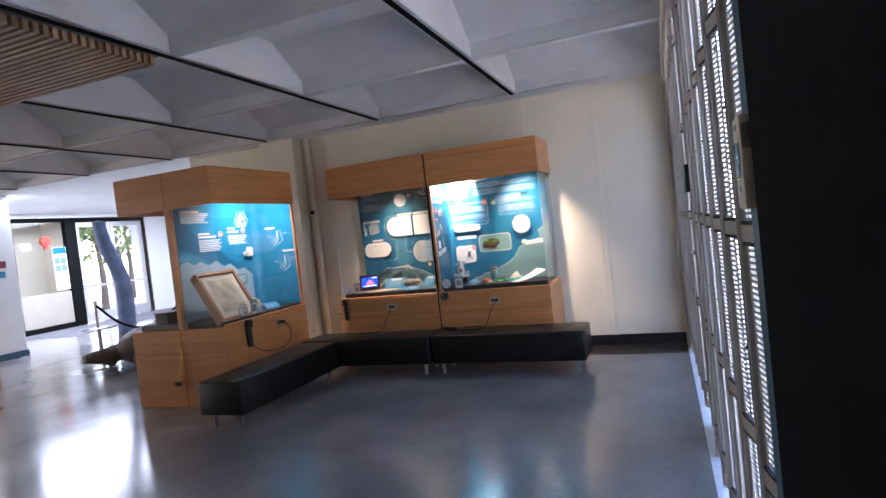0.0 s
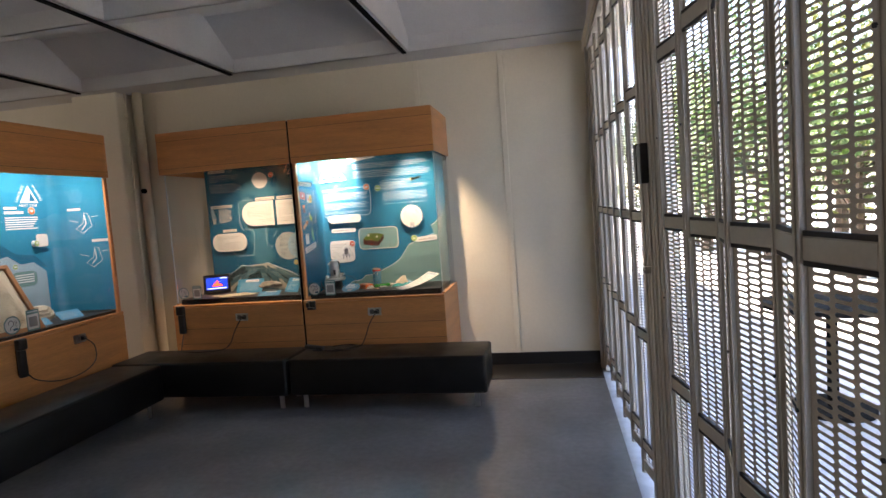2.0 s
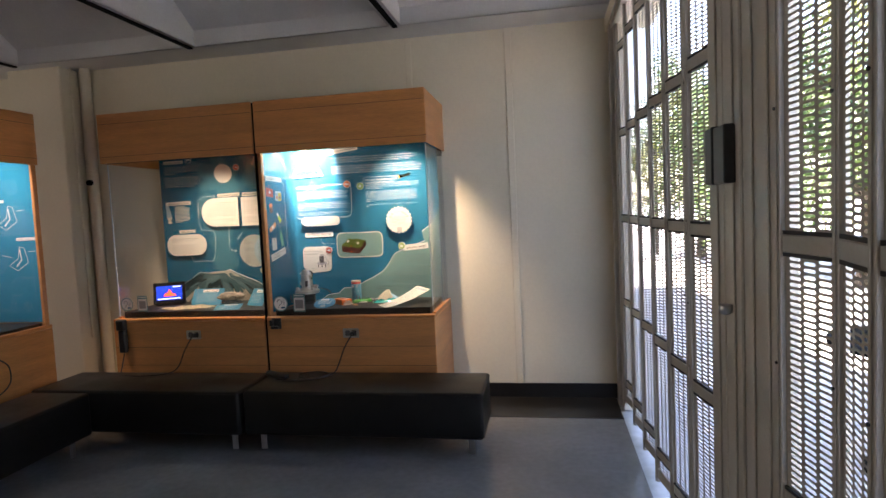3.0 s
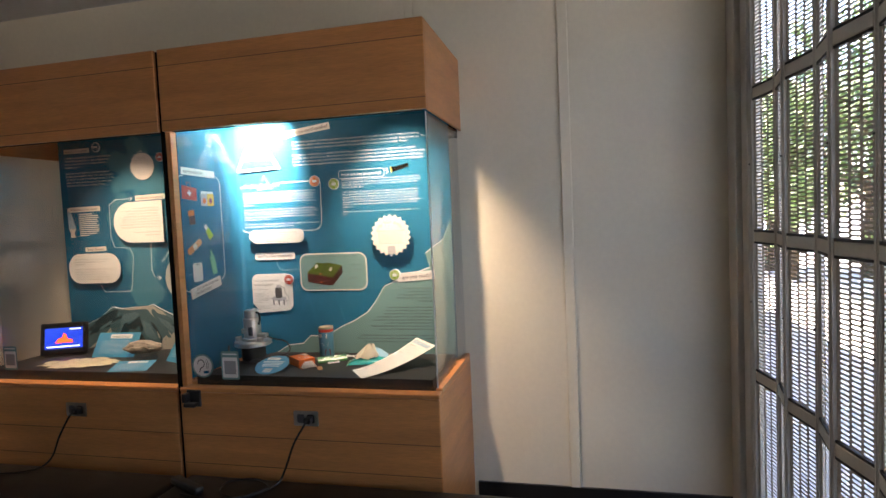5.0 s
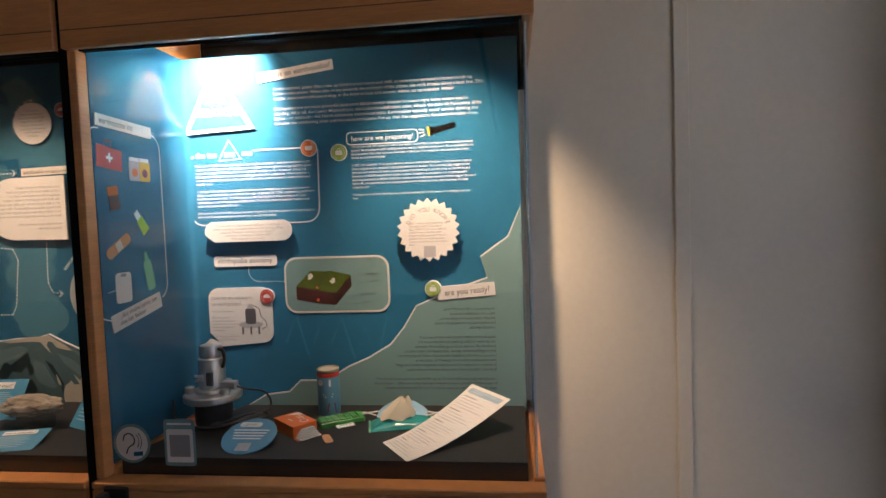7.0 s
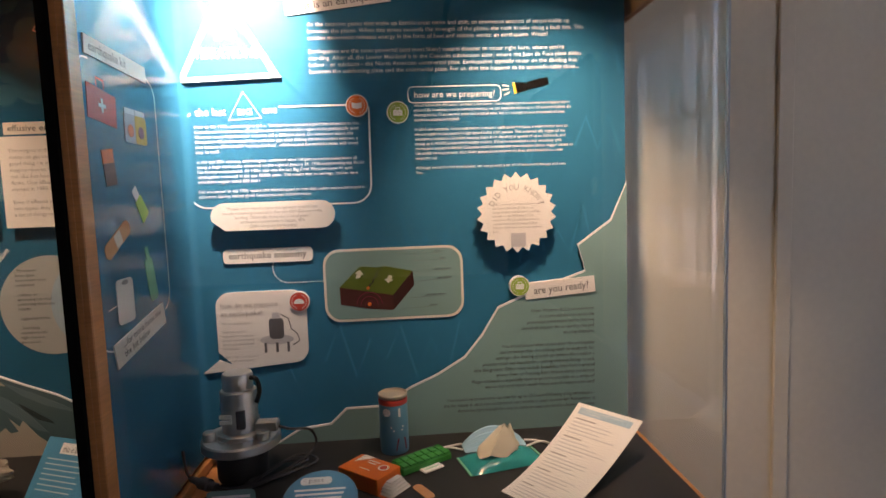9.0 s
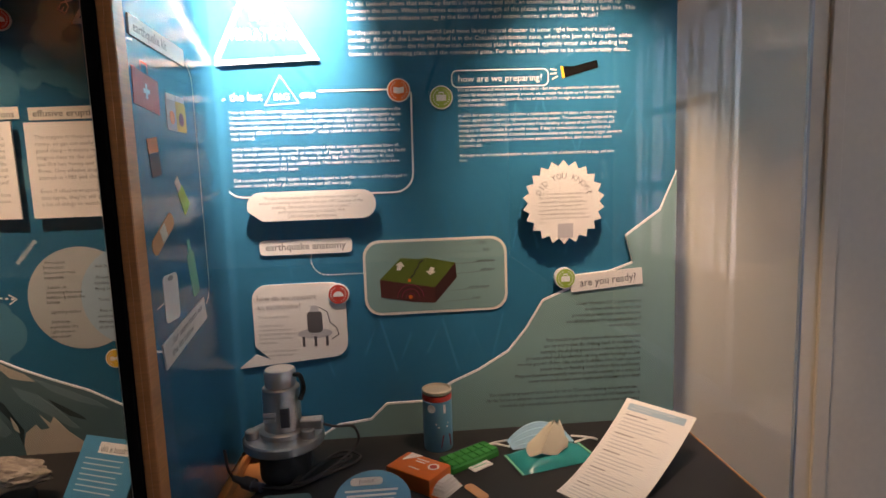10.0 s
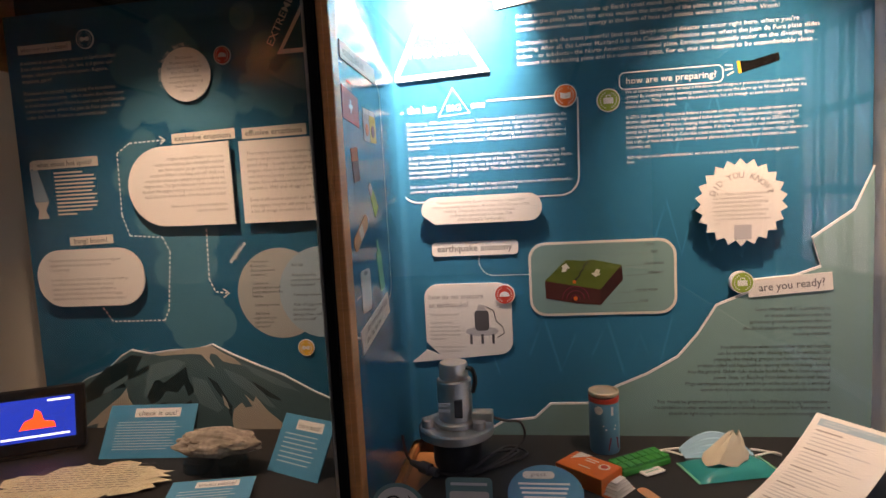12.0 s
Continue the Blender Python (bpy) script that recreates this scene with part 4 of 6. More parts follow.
tag(strip_tag(-1.336, 1.247, -1.133, 1.262, 0.046), on_back, quake, ["are you ready?"], -1.312, 1.262, 0.034, 0.160, 4.2, d=0.0182)
letters("lettering", ["Given Western B.C.'s proximity to", "an active subduction zone, the", "provincial government warns that we", "should all prepare for an earthquake and", "ensuing disasters.", "", "You should know what comes after the earthquake", "can be worse than the shaking itself. In wetlands, for", "example, the shaking ground can behave like liquid in a", "process called soil liquefaction, causing entire buildings to sink", "into the ground. Other risks include landslides, fires from ruptured", "power lines, or flooding from broken dams and levees.", "Mega-earthquakes especially tend to provoke tsunami, or a series of", "waves that send ocean water many tens of meters onto land!", "", "You should be prepared to survive for up to 72 hours following a big earthquake -", "the list below is what we recommend you include in your survival kit! Remember, it", "should be light enough for you to carry in case you need to leave right away."], on_back, -1.137, 1.209, 0.0168, 0.01665, 0.445, "black_print", quake, align="right", d=0.0152)
meas = rounded(-2.205, -1.957, 1.098, 1.305, 0.04)
b = shape("measure_card", [(-2.252, 1.078)] + [p for p in meas if not (p[0] < -2.165 and p[1] < 1.138)][:7] + [p for p in meas if not (p[0] < -2.165 and p[1] < 1.138)][7:] + [(-2.205, 1.115)], on_back, 0.0, 0.004, "white_card", quake, "white speech bubble card with a printed instrument")
letters("lettering", ["how do we measure", "an earthquake?"], on_back, -2.193, 1.262, 0.0235, 0.0235, 0.158, "grey_print", b, d=0.0048, bold=0.01)
letters("lettering", ["This is a seismometer!", "", "Scientists use this", "instrument to measure", "ground motion in order to", "locate and characterize", "earthquakes.", "", "Look in the case below to", "see a real seismometer!"], on_back, -2.192, 1.214, 0.0122, 0.0118, 0.100, "grey_print", b, d=0.0048)
pic = shape("print_body", rounded(-2.063, -2.022, 1.168, 1.228, 0.012), on_back, 0.004, 0.0048, "slate", b, "printed seismometer")
shape("print_cap", [(-2.055, 1.226), (-2.030, 1.226), (-2.034, 1.243), (-2.051, 1.243)], on_back, 0.004, 0.0049, "pale_grey", pic)
shape("print_plate", [(-2.043 + 0.047 * math.cos(2 * math.pi * k / 18), 1.166 + 0.014 * math.sin(2 * math.pi * k / 18)) for k in range(18)], on_back, 0.004, 0.0046, "pale_grey", pic)
bm = bmesh.new()
for u in (-2.075, -2.043, -2.012):
    line(bm, [(u, 1.158), (u, 1.130)], 0.007, on_back, 0.0049)
line(bm, [(-2.030, 1.238), (-2.008, 1.225), (-2.002, 1.195), (-1.985, 1.180), (-1.980, 1.160), (-2.000, 1.148)], 0.003, on_back, 0.0049)
part("print_legs", bm, "slate", pic)
badge(-1.975, 1.271, 0.029, "red", "dial", on_back, quake, 0.007)

# the kit list on the side sheet
bm = bmesh.new()
line(bm, [(5.80, 1.835)] + arc(5.79, 1.790, 0.045, 100, 180, 6) + arc(5.80, 1.33, 0.06, 180, 250, 6) + [(5.82, 1.262)], 0.004, on_side, 0.0008)
line(bm, [(6.035, 1.845)] + arc(6.045, 1.80, 0.045, 80, 0, 6) + arc(6.04, 1.35, 0.05, 0, -70, 6), 0.004, on_side, 0.0008)
line(bm, [(5.793, 1.35), (5.83, 1.355)], 0.002, on_side, 0.0008)
part("outline", bm, "white_print", quake)
tag(strip_tag(5.785, 1.842, 6.045, 1.834, 0.036), on_side, quake, ["earthquake kit"], 5.80, 1.851, 0.030, 0.150, -1.5)
kit = shape("print_kit", [(5.782, 1.724), (5.892, 1.714), (5.895, 1.777), (5.785, 1.790)], on_side, 0.0, 0.0012, "red", quake, "printed red first-aid kit")
bm = bmesh.new()
line(bm, [(5.838, 1.738), (5.838, 1.766)], 0.008, on_side, 0.0016)
line(bm, [(5.824, 1.752), (5.852, 1.752)], 0.008, on_side, 0.0017)
part("print_cross", bm, "white_print", kit)
bm = bmesh.new()
line(bm, [(5.822, 1.788), (5.822, 1.804), (5.850, 1.802), (5.850, 1.785)], 0.004, on_side, 0.0010)
part("print_handle", bm, "red", kit)
for u0, m, m2 in ((5.925, "pale_grey", "orange"), (5.975, "yellow", "plum")):
    j = shape("print_jar", rounded(u0, u0 + 0.055, 1.690, 1.752, 0.008), on_side, 0.0, 0.0012 if u0 < 5.95 else 0.0016, m, quake, "printed food jar")
    shape("print_jar_lid", [(u0 + 0.004, 1.752), (u0 + 0.051, 1.752), (u0 + 0.051, 1.764), (u0 + 0.004, 1.764)], on_side, 0.0, 0.0012, "white_print", j)
    shape("print_fruit", disc(u0 + 0.027, 1.716, 0.014, 12), on_side, 0.0016, 0.0021, m2, j)
j = shape("print_battery", turned([(5.825, 1.596), (5.870, 1.596), (5.870, 1.640), (5.825, 1.640)], 8, (5.848, 1.625)), on_side, 0.0, 0.0012, "brown", quake, "printed battery")
shape("print_battery_top", turned([(5.825, 1.6405), (5.870, 1.6405), (5.870, 1.668), (5.825, 1.668)], 8, (5.848, 1.625)), on_side, 0.0, 0.0012, "orange", j)
j = shape("print_tube", turned([(5.955, 1.53), (5.995, 1.53), (5.990, 1.585), (5.960, 1.585)], 38, (5.99, 1.555)), on_side, 0.0, 0.0012, "lime", quake, "printed toothpaste tube")
shape("print_tube_cap", turned([(5.964, 1.5855), (5.986, 1.5855), (5.986, 1.612), (5.964, 1.612)], 38, (5.99, 1.555)), on_side, 0.0, 0.0012, "white_print", j)
j = shape("print_plaster", turned(rounded(5.795, 5.915, 1.470, 1.503, 0.015), 28), on_side, 0.0, 0.0012, "skin", quake, "printed sticking plaster")
shape("print_pad", turned([(5.842, 1.472), (5.870, 1.472), (5.870, 1.501), (5.842, 1.501)], 28, (5.855, 1.4865)), on_side, 0.0012, 0.0017, "cream_card", j)
j = shape("print_bottle", turned(rounded(5.975, 6.015, 1.335, 1.435, 0.010), 12), on_side, 0.0, 0.0012, "mint", quake, "printed water bottle")
shape("print_bottle_neck", turned([(5.988, 1.436), (6.003, 1.436), (6.003, 1.462), (5.988, 1.462)], 12, (5.995, 1.385)), on_side, 0.0, 0.0012, "mint", j)
j = shape("print_roll", rounded(5.830, 5.902, 1.312, 1.405, 0.012), on_side, 0.0, 0.0012, "white_card", quake, "printed paper roll")
shape("print_roll_core", [(5.866 + 0.014 * math.cos(2 * math.pi * k / 12), 1.397 + 0.005 * math.sin(2 * math.pi * k / 12)) for k in range(12)], on_side, 0.0012, 0.0017, "grey_print", j)
tag(strip_tag(5.808, 1.228, 6.050, 1.272, 0.052), on_side, quake, ["...for more items see", "the list below"], 5.835, 1.266, 0.024, 0.190, 10, pitch=0.021)

# left-hand case: the volcano sheet
volc = thing("volcano_panel", (-2.95, 6.28, 0.83), "dark blue volcano exhibit panel with printed smoke and cards", "exhibit panel", "exhibit panels")
part("sheet", boxes((-3.49, -2.33, 6.282, 6.288, 0.835, 2.18)), "panel_dark_blue", volc)
rng = random.Random(5)
bm = bmesh.new()
d = 0.0003
for cu, cv, su, n in ((-2.95, 2.02, 0.16, 16), (-2.90, 1.86, 0.20, 20), (-2.95, 1.62, 0.17, 20), (-2.93, 1.38, 0.10, 14), (-2.93, 1.22, 0.09, 12), (-2.62, 1.95, 0.12, 10), (-3.02, 1.72, 0.14, 8)):
    for k in range(n):
        r = rng.uniform(0.022, 0.065)
        slab(bm, disc(cu + rng.gauss(0, su * 0.55), cv + rng.gauss(0, 0.06), r, 16), on_left_back, 0.0, d)
        d += 0.00001
part("smoke_print", bm, "smoke_blue", volc, "paler blue printed smoke")
peak = [(-3.40, 0.985), (-3.33, 1.030), (-3.26, 1.055), (-3.20, 1.103), (-3.165, 1.120), (-3.10, 1.108), (-3.02, 1.118), (-2.95, 1.118), (-2.885, 1.134), (-2.83, 1.105), (-2.75, 1.070), (-2.66, 1.035), (-2.57, 0.985), (-2.47, 0.94), (-2.36, 0.905), (-2.36, 0.836), (-3.46, 0.836), (-3.46, 0.955)]
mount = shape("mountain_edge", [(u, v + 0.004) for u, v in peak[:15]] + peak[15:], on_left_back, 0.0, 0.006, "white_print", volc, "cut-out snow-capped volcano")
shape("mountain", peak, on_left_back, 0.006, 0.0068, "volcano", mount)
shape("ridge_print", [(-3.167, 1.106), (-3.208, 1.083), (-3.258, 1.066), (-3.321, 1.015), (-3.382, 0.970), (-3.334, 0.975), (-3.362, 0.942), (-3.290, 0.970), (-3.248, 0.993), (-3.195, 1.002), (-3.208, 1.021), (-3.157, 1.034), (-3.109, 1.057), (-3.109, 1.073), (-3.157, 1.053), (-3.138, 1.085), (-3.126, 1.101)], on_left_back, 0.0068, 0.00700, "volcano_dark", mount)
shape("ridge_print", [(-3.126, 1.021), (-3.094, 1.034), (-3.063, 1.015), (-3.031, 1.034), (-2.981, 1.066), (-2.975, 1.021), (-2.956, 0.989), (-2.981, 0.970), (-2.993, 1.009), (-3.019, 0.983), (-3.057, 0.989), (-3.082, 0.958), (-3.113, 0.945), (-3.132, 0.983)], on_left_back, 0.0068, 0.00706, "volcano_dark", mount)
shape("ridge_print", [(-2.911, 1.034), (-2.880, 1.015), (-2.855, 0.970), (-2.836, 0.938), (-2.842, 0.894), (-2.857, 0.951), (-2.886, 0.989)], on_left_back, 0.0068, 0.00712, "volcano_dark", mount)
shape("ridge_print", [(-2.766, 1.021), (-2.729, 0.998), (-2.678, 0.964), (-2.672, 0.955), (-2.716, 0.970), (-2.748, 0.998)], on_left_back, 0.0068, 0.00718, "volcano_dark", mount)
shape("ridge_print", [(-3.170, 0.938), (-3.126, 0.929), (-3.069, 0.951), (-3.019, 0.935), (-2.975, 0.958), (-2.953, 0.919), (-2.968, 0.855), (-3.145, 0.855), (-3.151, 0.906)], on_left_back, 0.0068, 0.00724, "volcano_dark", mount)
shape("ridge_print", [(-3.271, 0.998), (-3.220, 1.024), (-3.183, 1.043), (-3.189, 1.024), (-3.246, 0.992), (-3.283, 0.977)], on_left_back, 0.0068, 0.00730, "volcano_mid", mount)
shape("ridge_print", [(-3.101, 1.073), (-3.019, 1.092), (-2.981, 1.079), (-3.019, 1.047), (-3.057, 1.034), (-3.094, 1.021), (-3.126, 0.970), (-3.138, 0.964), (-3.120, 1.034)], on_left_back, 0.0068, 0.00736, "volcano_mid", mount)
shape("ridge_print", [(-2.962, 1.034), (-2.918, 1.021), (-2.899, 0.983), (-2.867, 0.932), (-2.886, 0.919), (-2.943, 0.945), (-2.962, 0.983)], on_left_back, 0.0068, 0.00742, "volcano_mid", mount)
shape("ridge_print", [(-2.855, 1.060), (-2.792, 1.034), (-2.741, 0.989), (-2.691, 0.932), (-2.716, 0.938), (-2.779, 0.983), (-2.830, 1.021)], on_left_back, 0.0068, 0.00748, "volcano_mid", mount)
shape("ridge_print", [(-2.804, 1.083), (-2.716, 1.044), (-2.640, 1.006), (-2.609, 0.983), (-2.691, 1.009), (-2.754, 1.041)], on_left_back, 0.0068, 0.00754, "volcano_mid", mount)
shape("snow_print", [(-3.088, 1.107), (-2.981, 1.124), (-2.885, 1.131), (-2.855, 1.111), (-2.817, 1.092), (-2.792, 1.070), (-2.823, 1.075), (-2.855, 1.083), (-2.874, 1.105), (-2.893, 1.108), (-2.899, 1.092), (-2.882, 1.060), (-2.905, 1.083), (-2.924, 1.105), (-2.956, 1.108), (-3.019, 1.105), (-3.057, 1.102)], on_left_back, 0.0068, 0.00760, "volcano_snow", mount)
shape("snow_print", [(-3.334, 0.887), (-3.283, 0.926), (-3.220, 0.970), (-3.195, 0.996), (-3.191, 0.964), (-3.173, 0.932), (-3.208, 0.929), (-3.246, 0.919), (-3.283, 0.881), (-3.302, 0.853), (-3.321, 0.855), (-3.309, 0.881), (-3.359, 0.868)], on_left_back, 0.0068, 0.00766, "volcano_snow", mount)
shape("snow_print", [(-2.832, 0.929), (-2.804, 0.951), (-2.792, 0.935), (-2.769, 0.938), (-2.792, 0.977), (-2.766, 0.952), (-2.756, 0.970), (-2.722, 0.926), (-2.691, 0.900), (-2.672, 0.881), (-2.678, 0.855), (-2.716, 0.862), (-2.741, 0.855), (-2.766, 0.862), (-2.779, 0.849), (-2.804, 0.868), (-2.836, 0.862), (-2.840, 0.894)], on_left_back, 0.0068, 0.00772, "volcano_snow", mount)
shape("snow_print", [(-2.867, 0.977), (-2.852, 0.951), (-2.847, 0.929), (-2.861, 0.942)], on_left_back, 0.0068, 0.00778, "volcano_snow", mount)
tag(strip_tag(-3.445, 2.062, -3.262, 2.062, 0.026), on_left_back, volc, ["what even is a volcano?"], -3.436, 2.068, 0.022, 0.165, mat="cream_card")
badge(-3.211, 2.089, 0.029, "panel_dark_blue", "link", on_left_back, volc)
letters("lettering", ["A volcano is an opening or rupture in Earth's surface", "from which molten rocks, ash, lava, and gasses can", "escape, often in the form of eruptions. Rupture,", "eruptions, get it?", "", "Volcanoes are typically found along the boundaries", "between tectonic plates... which means that Vancouver", "is in volcano country! We're located near the Cascadia", "subduction zone, where the Juan de Fuca plate dives", "under the North American continental plate."], on_left_back, -3.445, 2.030, 0.0185, 0.0185, 0.345, "cream_card", volc, bold=0.008)
b = bubble([(-2.887 + 0.079 * math.cos(2 * math.pi * k / 30), 1.955 + 0.079 * math.sin(2 * math.pi * k / 30)) for k in range(30)], on_left_back, 0.012, volc, "round white card")
letters("lettering", ["The Cascade", "Mountains around us", "form a part of the Pacific", "Ring of Fire, a 1,300", "km-long volcano chain", "extending all the way up", "from Northern", "California."], on_left_back, -2.887, 2.000, 0.014, 0.0138, 0.112, "grey_print", b, align="middle", d=0.0128)
for k, ch in enumerate("it burns, burns, burns..."):
    if ch != " ":
        a = 200 - 122 * k / 24
        letters("lettering", [ch], on_left_back, -2.887 + 0.085 * math.cos(radians(a)), 1.955 + 0.085 * math.sin(radians(a)), 0.023, 0, {"i": 0.002, ",": 0.002, ".": 0.002, "t": 0.005, "r": 0.005}.get(ch, 0.0085), "white_print", volc, align="middle", turn=a - 90, d=0.0015)
badge(-2.770, 2.002, 0.027, "red", "dial", on_left_back, volc)
sg = shape("warning_triangle", [(-2.50, 2.15), (-2.60, 1.99), (-2.42, 1.99)], on_left_back, 0.0, 0.004, "white_print", volc, "white triangular warning sign")
shape("triangle_face", [(-2.502, 2.125), (-2.580, 2.002), (-2.440, 2.002)], on_left_back, 0.004, 0.0046, "panel_dark_blue", sg)
letters("lettering", ["EXTREME"], on_left_back, -2.612, 2.010, 0.036, 0, 0.150, "white_print", sg, turn=60, d=0.005, bold=0.02)
tag(strip_tag(-3.442, 1.706, -3.214, 1.708, 0.030), on_left_back, volc, ["what about hot spots?"], -3.428, 1.714, 0.024, 0.195, mat="cream_card")
bars("small_print", [(-3.372, -3.372 + w * 1.12, 1.690 - 0.0118 * k) for k, w in enumerate((0.09, 0.125, 0.13, 0.12, 0.125, 0.115, 0.13, 0.12, 0.13, 0.125, 0.11, 0.06))], on_left_back, 0.0055, "cream_card", volc)
lava = shape("print_lamp_base", [(-3.445, 1.552), (-3.405, 1.552), (-3.415, 1.578), (-3.400, 1.605), (-3.452, 1.605), (-3.438, 1.578)], on_left_back, 0.0, 0.0014, "cream_card", volc, "printed lava lamp")
shape("print_lamp_glass", [(-3.452, 1.606), (-3.400, 1.606), (-3.430, 1.708), (-3.455, 1.708)], on_left_back, 0.0, 0.0014, "glacier", lava)
shape("print_lamp_cap", [(-3.455, 1.709), (-3.430, 1.709), (-3.434, 1.732), (-3.452, 1.732)], on_left_back, 0.0, 0.0014, "cream_card", lava)
tag(strip_tag(-2.957, 1.756, -2.753, 1.760, 0.030), on_left_back, volc, ["explosive eruptions"], -2.948, 1.764, 0.026, 0.184, mat="cream_card")
tag(strip_tag(-2.730, 1.755, -2.530, 1.757, 0.032), on_left_back, volc, ["effusive eruptions"], -2.720, 1.764, 0.026, 0.178, mat="cream_card")
card = arc(-2.985, 1.629, 0.120, 92, 268, 14)
b = bubble([(-2.765, 1.506), (-2.765, 1.752)] + card, on_left_back, 0.020, volc, "white half-round card")
letters("lettering", ["Imagine dropping Mentos into a cola", "bottle and watching the soda bubble and boil", "out. Now, you've got yourself an explosive", "eruption! Where's the bang, you ask? Well, with", "magma this sticky, gas remains trapped inside as the", "magma rises. The gas bubbles eventually connect and", "rip apart the magma, forcing it out of the volcano in an", "explosion that moves faster than the speed of sound!", "", "Here are more risks to behold from", "explosive eruptions:"], on_left_back, -2.785, 1.706, 0.0165, 0.0158, 0.275, "grey_print", b, align="right", d=0.0208)
b = bubble([(-2.735, 1.506), (-2.36, 1.506), (-2.36, 1.748), (-2.735, 1.748)], on_left_back, 0.020, volc, "white square card")
letters("lettering", ["The magma in these eruptions is", "runny, so gas can easily escape. It's a", "good thing - it means no explosion! The", "magma rises to the surface of the earth", "out like hot honey and (comparatively)", "flows. One effusive eruption in Hawaii", "started in 1983 and chugged on for", "", "Even if effusive eruptions are the safer", "two types, they're still pretty cool with", "a lot of things to watch out for:"], on_left_back, -2.712, 1.706, 0.0165, 0.0170, 0.245, "grey_print", b, d=0.0208)
tag(strip_tag(-3.340, 1.462, -3.190, 1.465, 0.027), on_left_back, volc, ["bang? boom?"], -3.326, 1.469, 0.024, 0.118, mat="cream_card")
b = bubble(rounded(-3.455, -3.082, 1.270, 1.451, 0.085, 9), on_left_back, 0.020, volc, "white rounded card")
letters("lettering", ["We tend to think of volcano eruptions as a gigantic", "explosion followed by an outpouring of lava.", "Correct? Nay!", "", "In reality, it is rare if not impossible to witness both at", "once. Rather, eruptions fall into two distinct", "categories: explosive and effusive. Whether a", "volcano will be violent in one or the other largely", "depends on the amount of gas trapped in its magma."], on_left_back, -3.408, 1.413, 0.0155, 0.0152, 0.270, "grey_print", b, d=0.0208)
bm = bmesh.new()
dashed(bm, [(-2.985, 1.770), (-3.10, 1.768), (-3.145, 1.74), (-3.150, 1.55), (-3.13, 1.485), (-3.02, 1.475), (-3.000, 1.43), (-3.022, 1.25), (-3.04, 1.215), (-3.22, 1.215), (-3.25, 1.26)], 0.0048, on_left_back, 0.0013, 0.009, 0.006)
dashed(bm, [(-2.872, 1.495), (-2.878, 1.34), (-2.86, 1.300), (-2.82, 1.295)], 0.0048, on_left_back, 0.0013, 0.009, 0.006)
line(bm, [(-2.998, 1.782), (-2.980, 1.771), (-2.998, 1.758)], 0.004, on_left_back, 0.0014)
line(bm, [(-2.835, 1.308), (-2.815, 1.295), (-2.835, 1.282)], 0.004, on_left_back, 0.0014)
part("dashed_line", bm, "white_print", volc)
ven = shape("venn_left", disc(-2.650, 1.290, 0.138, 36), on_left_back, 0.0, 0.0016, "venn_pale", volc, "pale overlapping circles")
shape("venn_right", disc(-2.515, 1.290, 0.138, 36), on_left_back, 0.0, 0.0020, "glacier", ven)
letters("lettering", ["explosive"], on_left_back, -2.800, 1.385, 0.026, 0, 0.080, "white_print", volc, turn=48, bold=0.01)
letters("lettering", [". Pyroclastic", "flows (psst,", "that's a hot rock", "avalanche)", "", ". Lahars, or", "streaming hot mud", "bulldozing down the", "hillside.", "", ". Lightning strikes", "", ". Definitely", "explosions (it's", "right there in", "the name!)"], on_left_back, -2.740, 1.385, 0.0135, 0.0133, 0.098, "black_print", ven, d=0.0026)
letters("lettering", [". Ash fall", "", ". Projectiles-not", "missiles, but rather", "flying boulders!", "", ". Toxic gas releases", "", ". Risk of long-term", "environmental", "damage from, well,", "all of this stuff"], on_left_back, -2.615, 1.370, 0.0135, 0.0150, 0.098, "black_print", ven, d=0.0026)
badge(-2.581, 1.121, 0.026, "yellow", "link", on_left_back, volc)


# ---- the island case's panel and what lies in it ----
slide = thing("landslide_panel", (-4.5, 4.9, 0.83), "bright blue landslide exhibit panel with white text blocks", "exhibit panel", "exhibit panels")
isl_front = [(-4.512, 4.22), (-4.512, 5.36)] + [(x, y) for x, y in arc(-4.432, 5.382, 0.08, 180, 90, 8)] + [(-3.96, 5.462)]
isl_back = [(-3.96, 5.468), (-4.432, 5.468)] + [(x, y) for x, y in arc(-4.432, 5.382, 0.086, 90, 180, 8)] + [(-4.518, 4.22)]
part("sheet", deck(isl_front + isl_back, 0.855, 2.30), "panel_cyan", slide, smooth=True)


def on_end(u, v, d):
    return (u, 5.462 - d, v)


shape("dark_sky", [(4.22, 2.03), (4.30, 2.03), (4.42, 1.80), (4.60, 1.66), (4.85, 1.55), (5.05, 1.42), (5.22, 1.40), (5.35, 1.28), (5.05, 1.34), (4.7, 1.42), (4.45, 1.55), (4.22, 1.62)], on_island, 0.0, 0.0008, "panel_blue", slide)
shape("snow_slope", [(4.22, 1.46), (4.32, 1.49), (4.42, 1.44), (4.52, 1.47), (4.62, 1.42), (4.75, 1.46), (4.86, 1.39), (4.96, 1.41), (5.08, 1.33), (5.20, 1.34), (5.32, 1.25), (5.32, 0.86), (4.22, 0.86)], on_island, 0.0, 0.0016, "glacier", slide, "pale printed snow slope")
for u0, v0, n, wide in ((4.30, 1.985, 6, 0.42), (4.52, 1.69, 7, 0.37), (4.98, 1.725, 6, 0.33)):
    rng = random.Random(n)
    bars("small_print", [(u0, u0 + wide * rng.uniform(0.8, 1.0), v0 - 0.019 * k) for k in range(n)], on_island, 0.010, "white_print", slide)
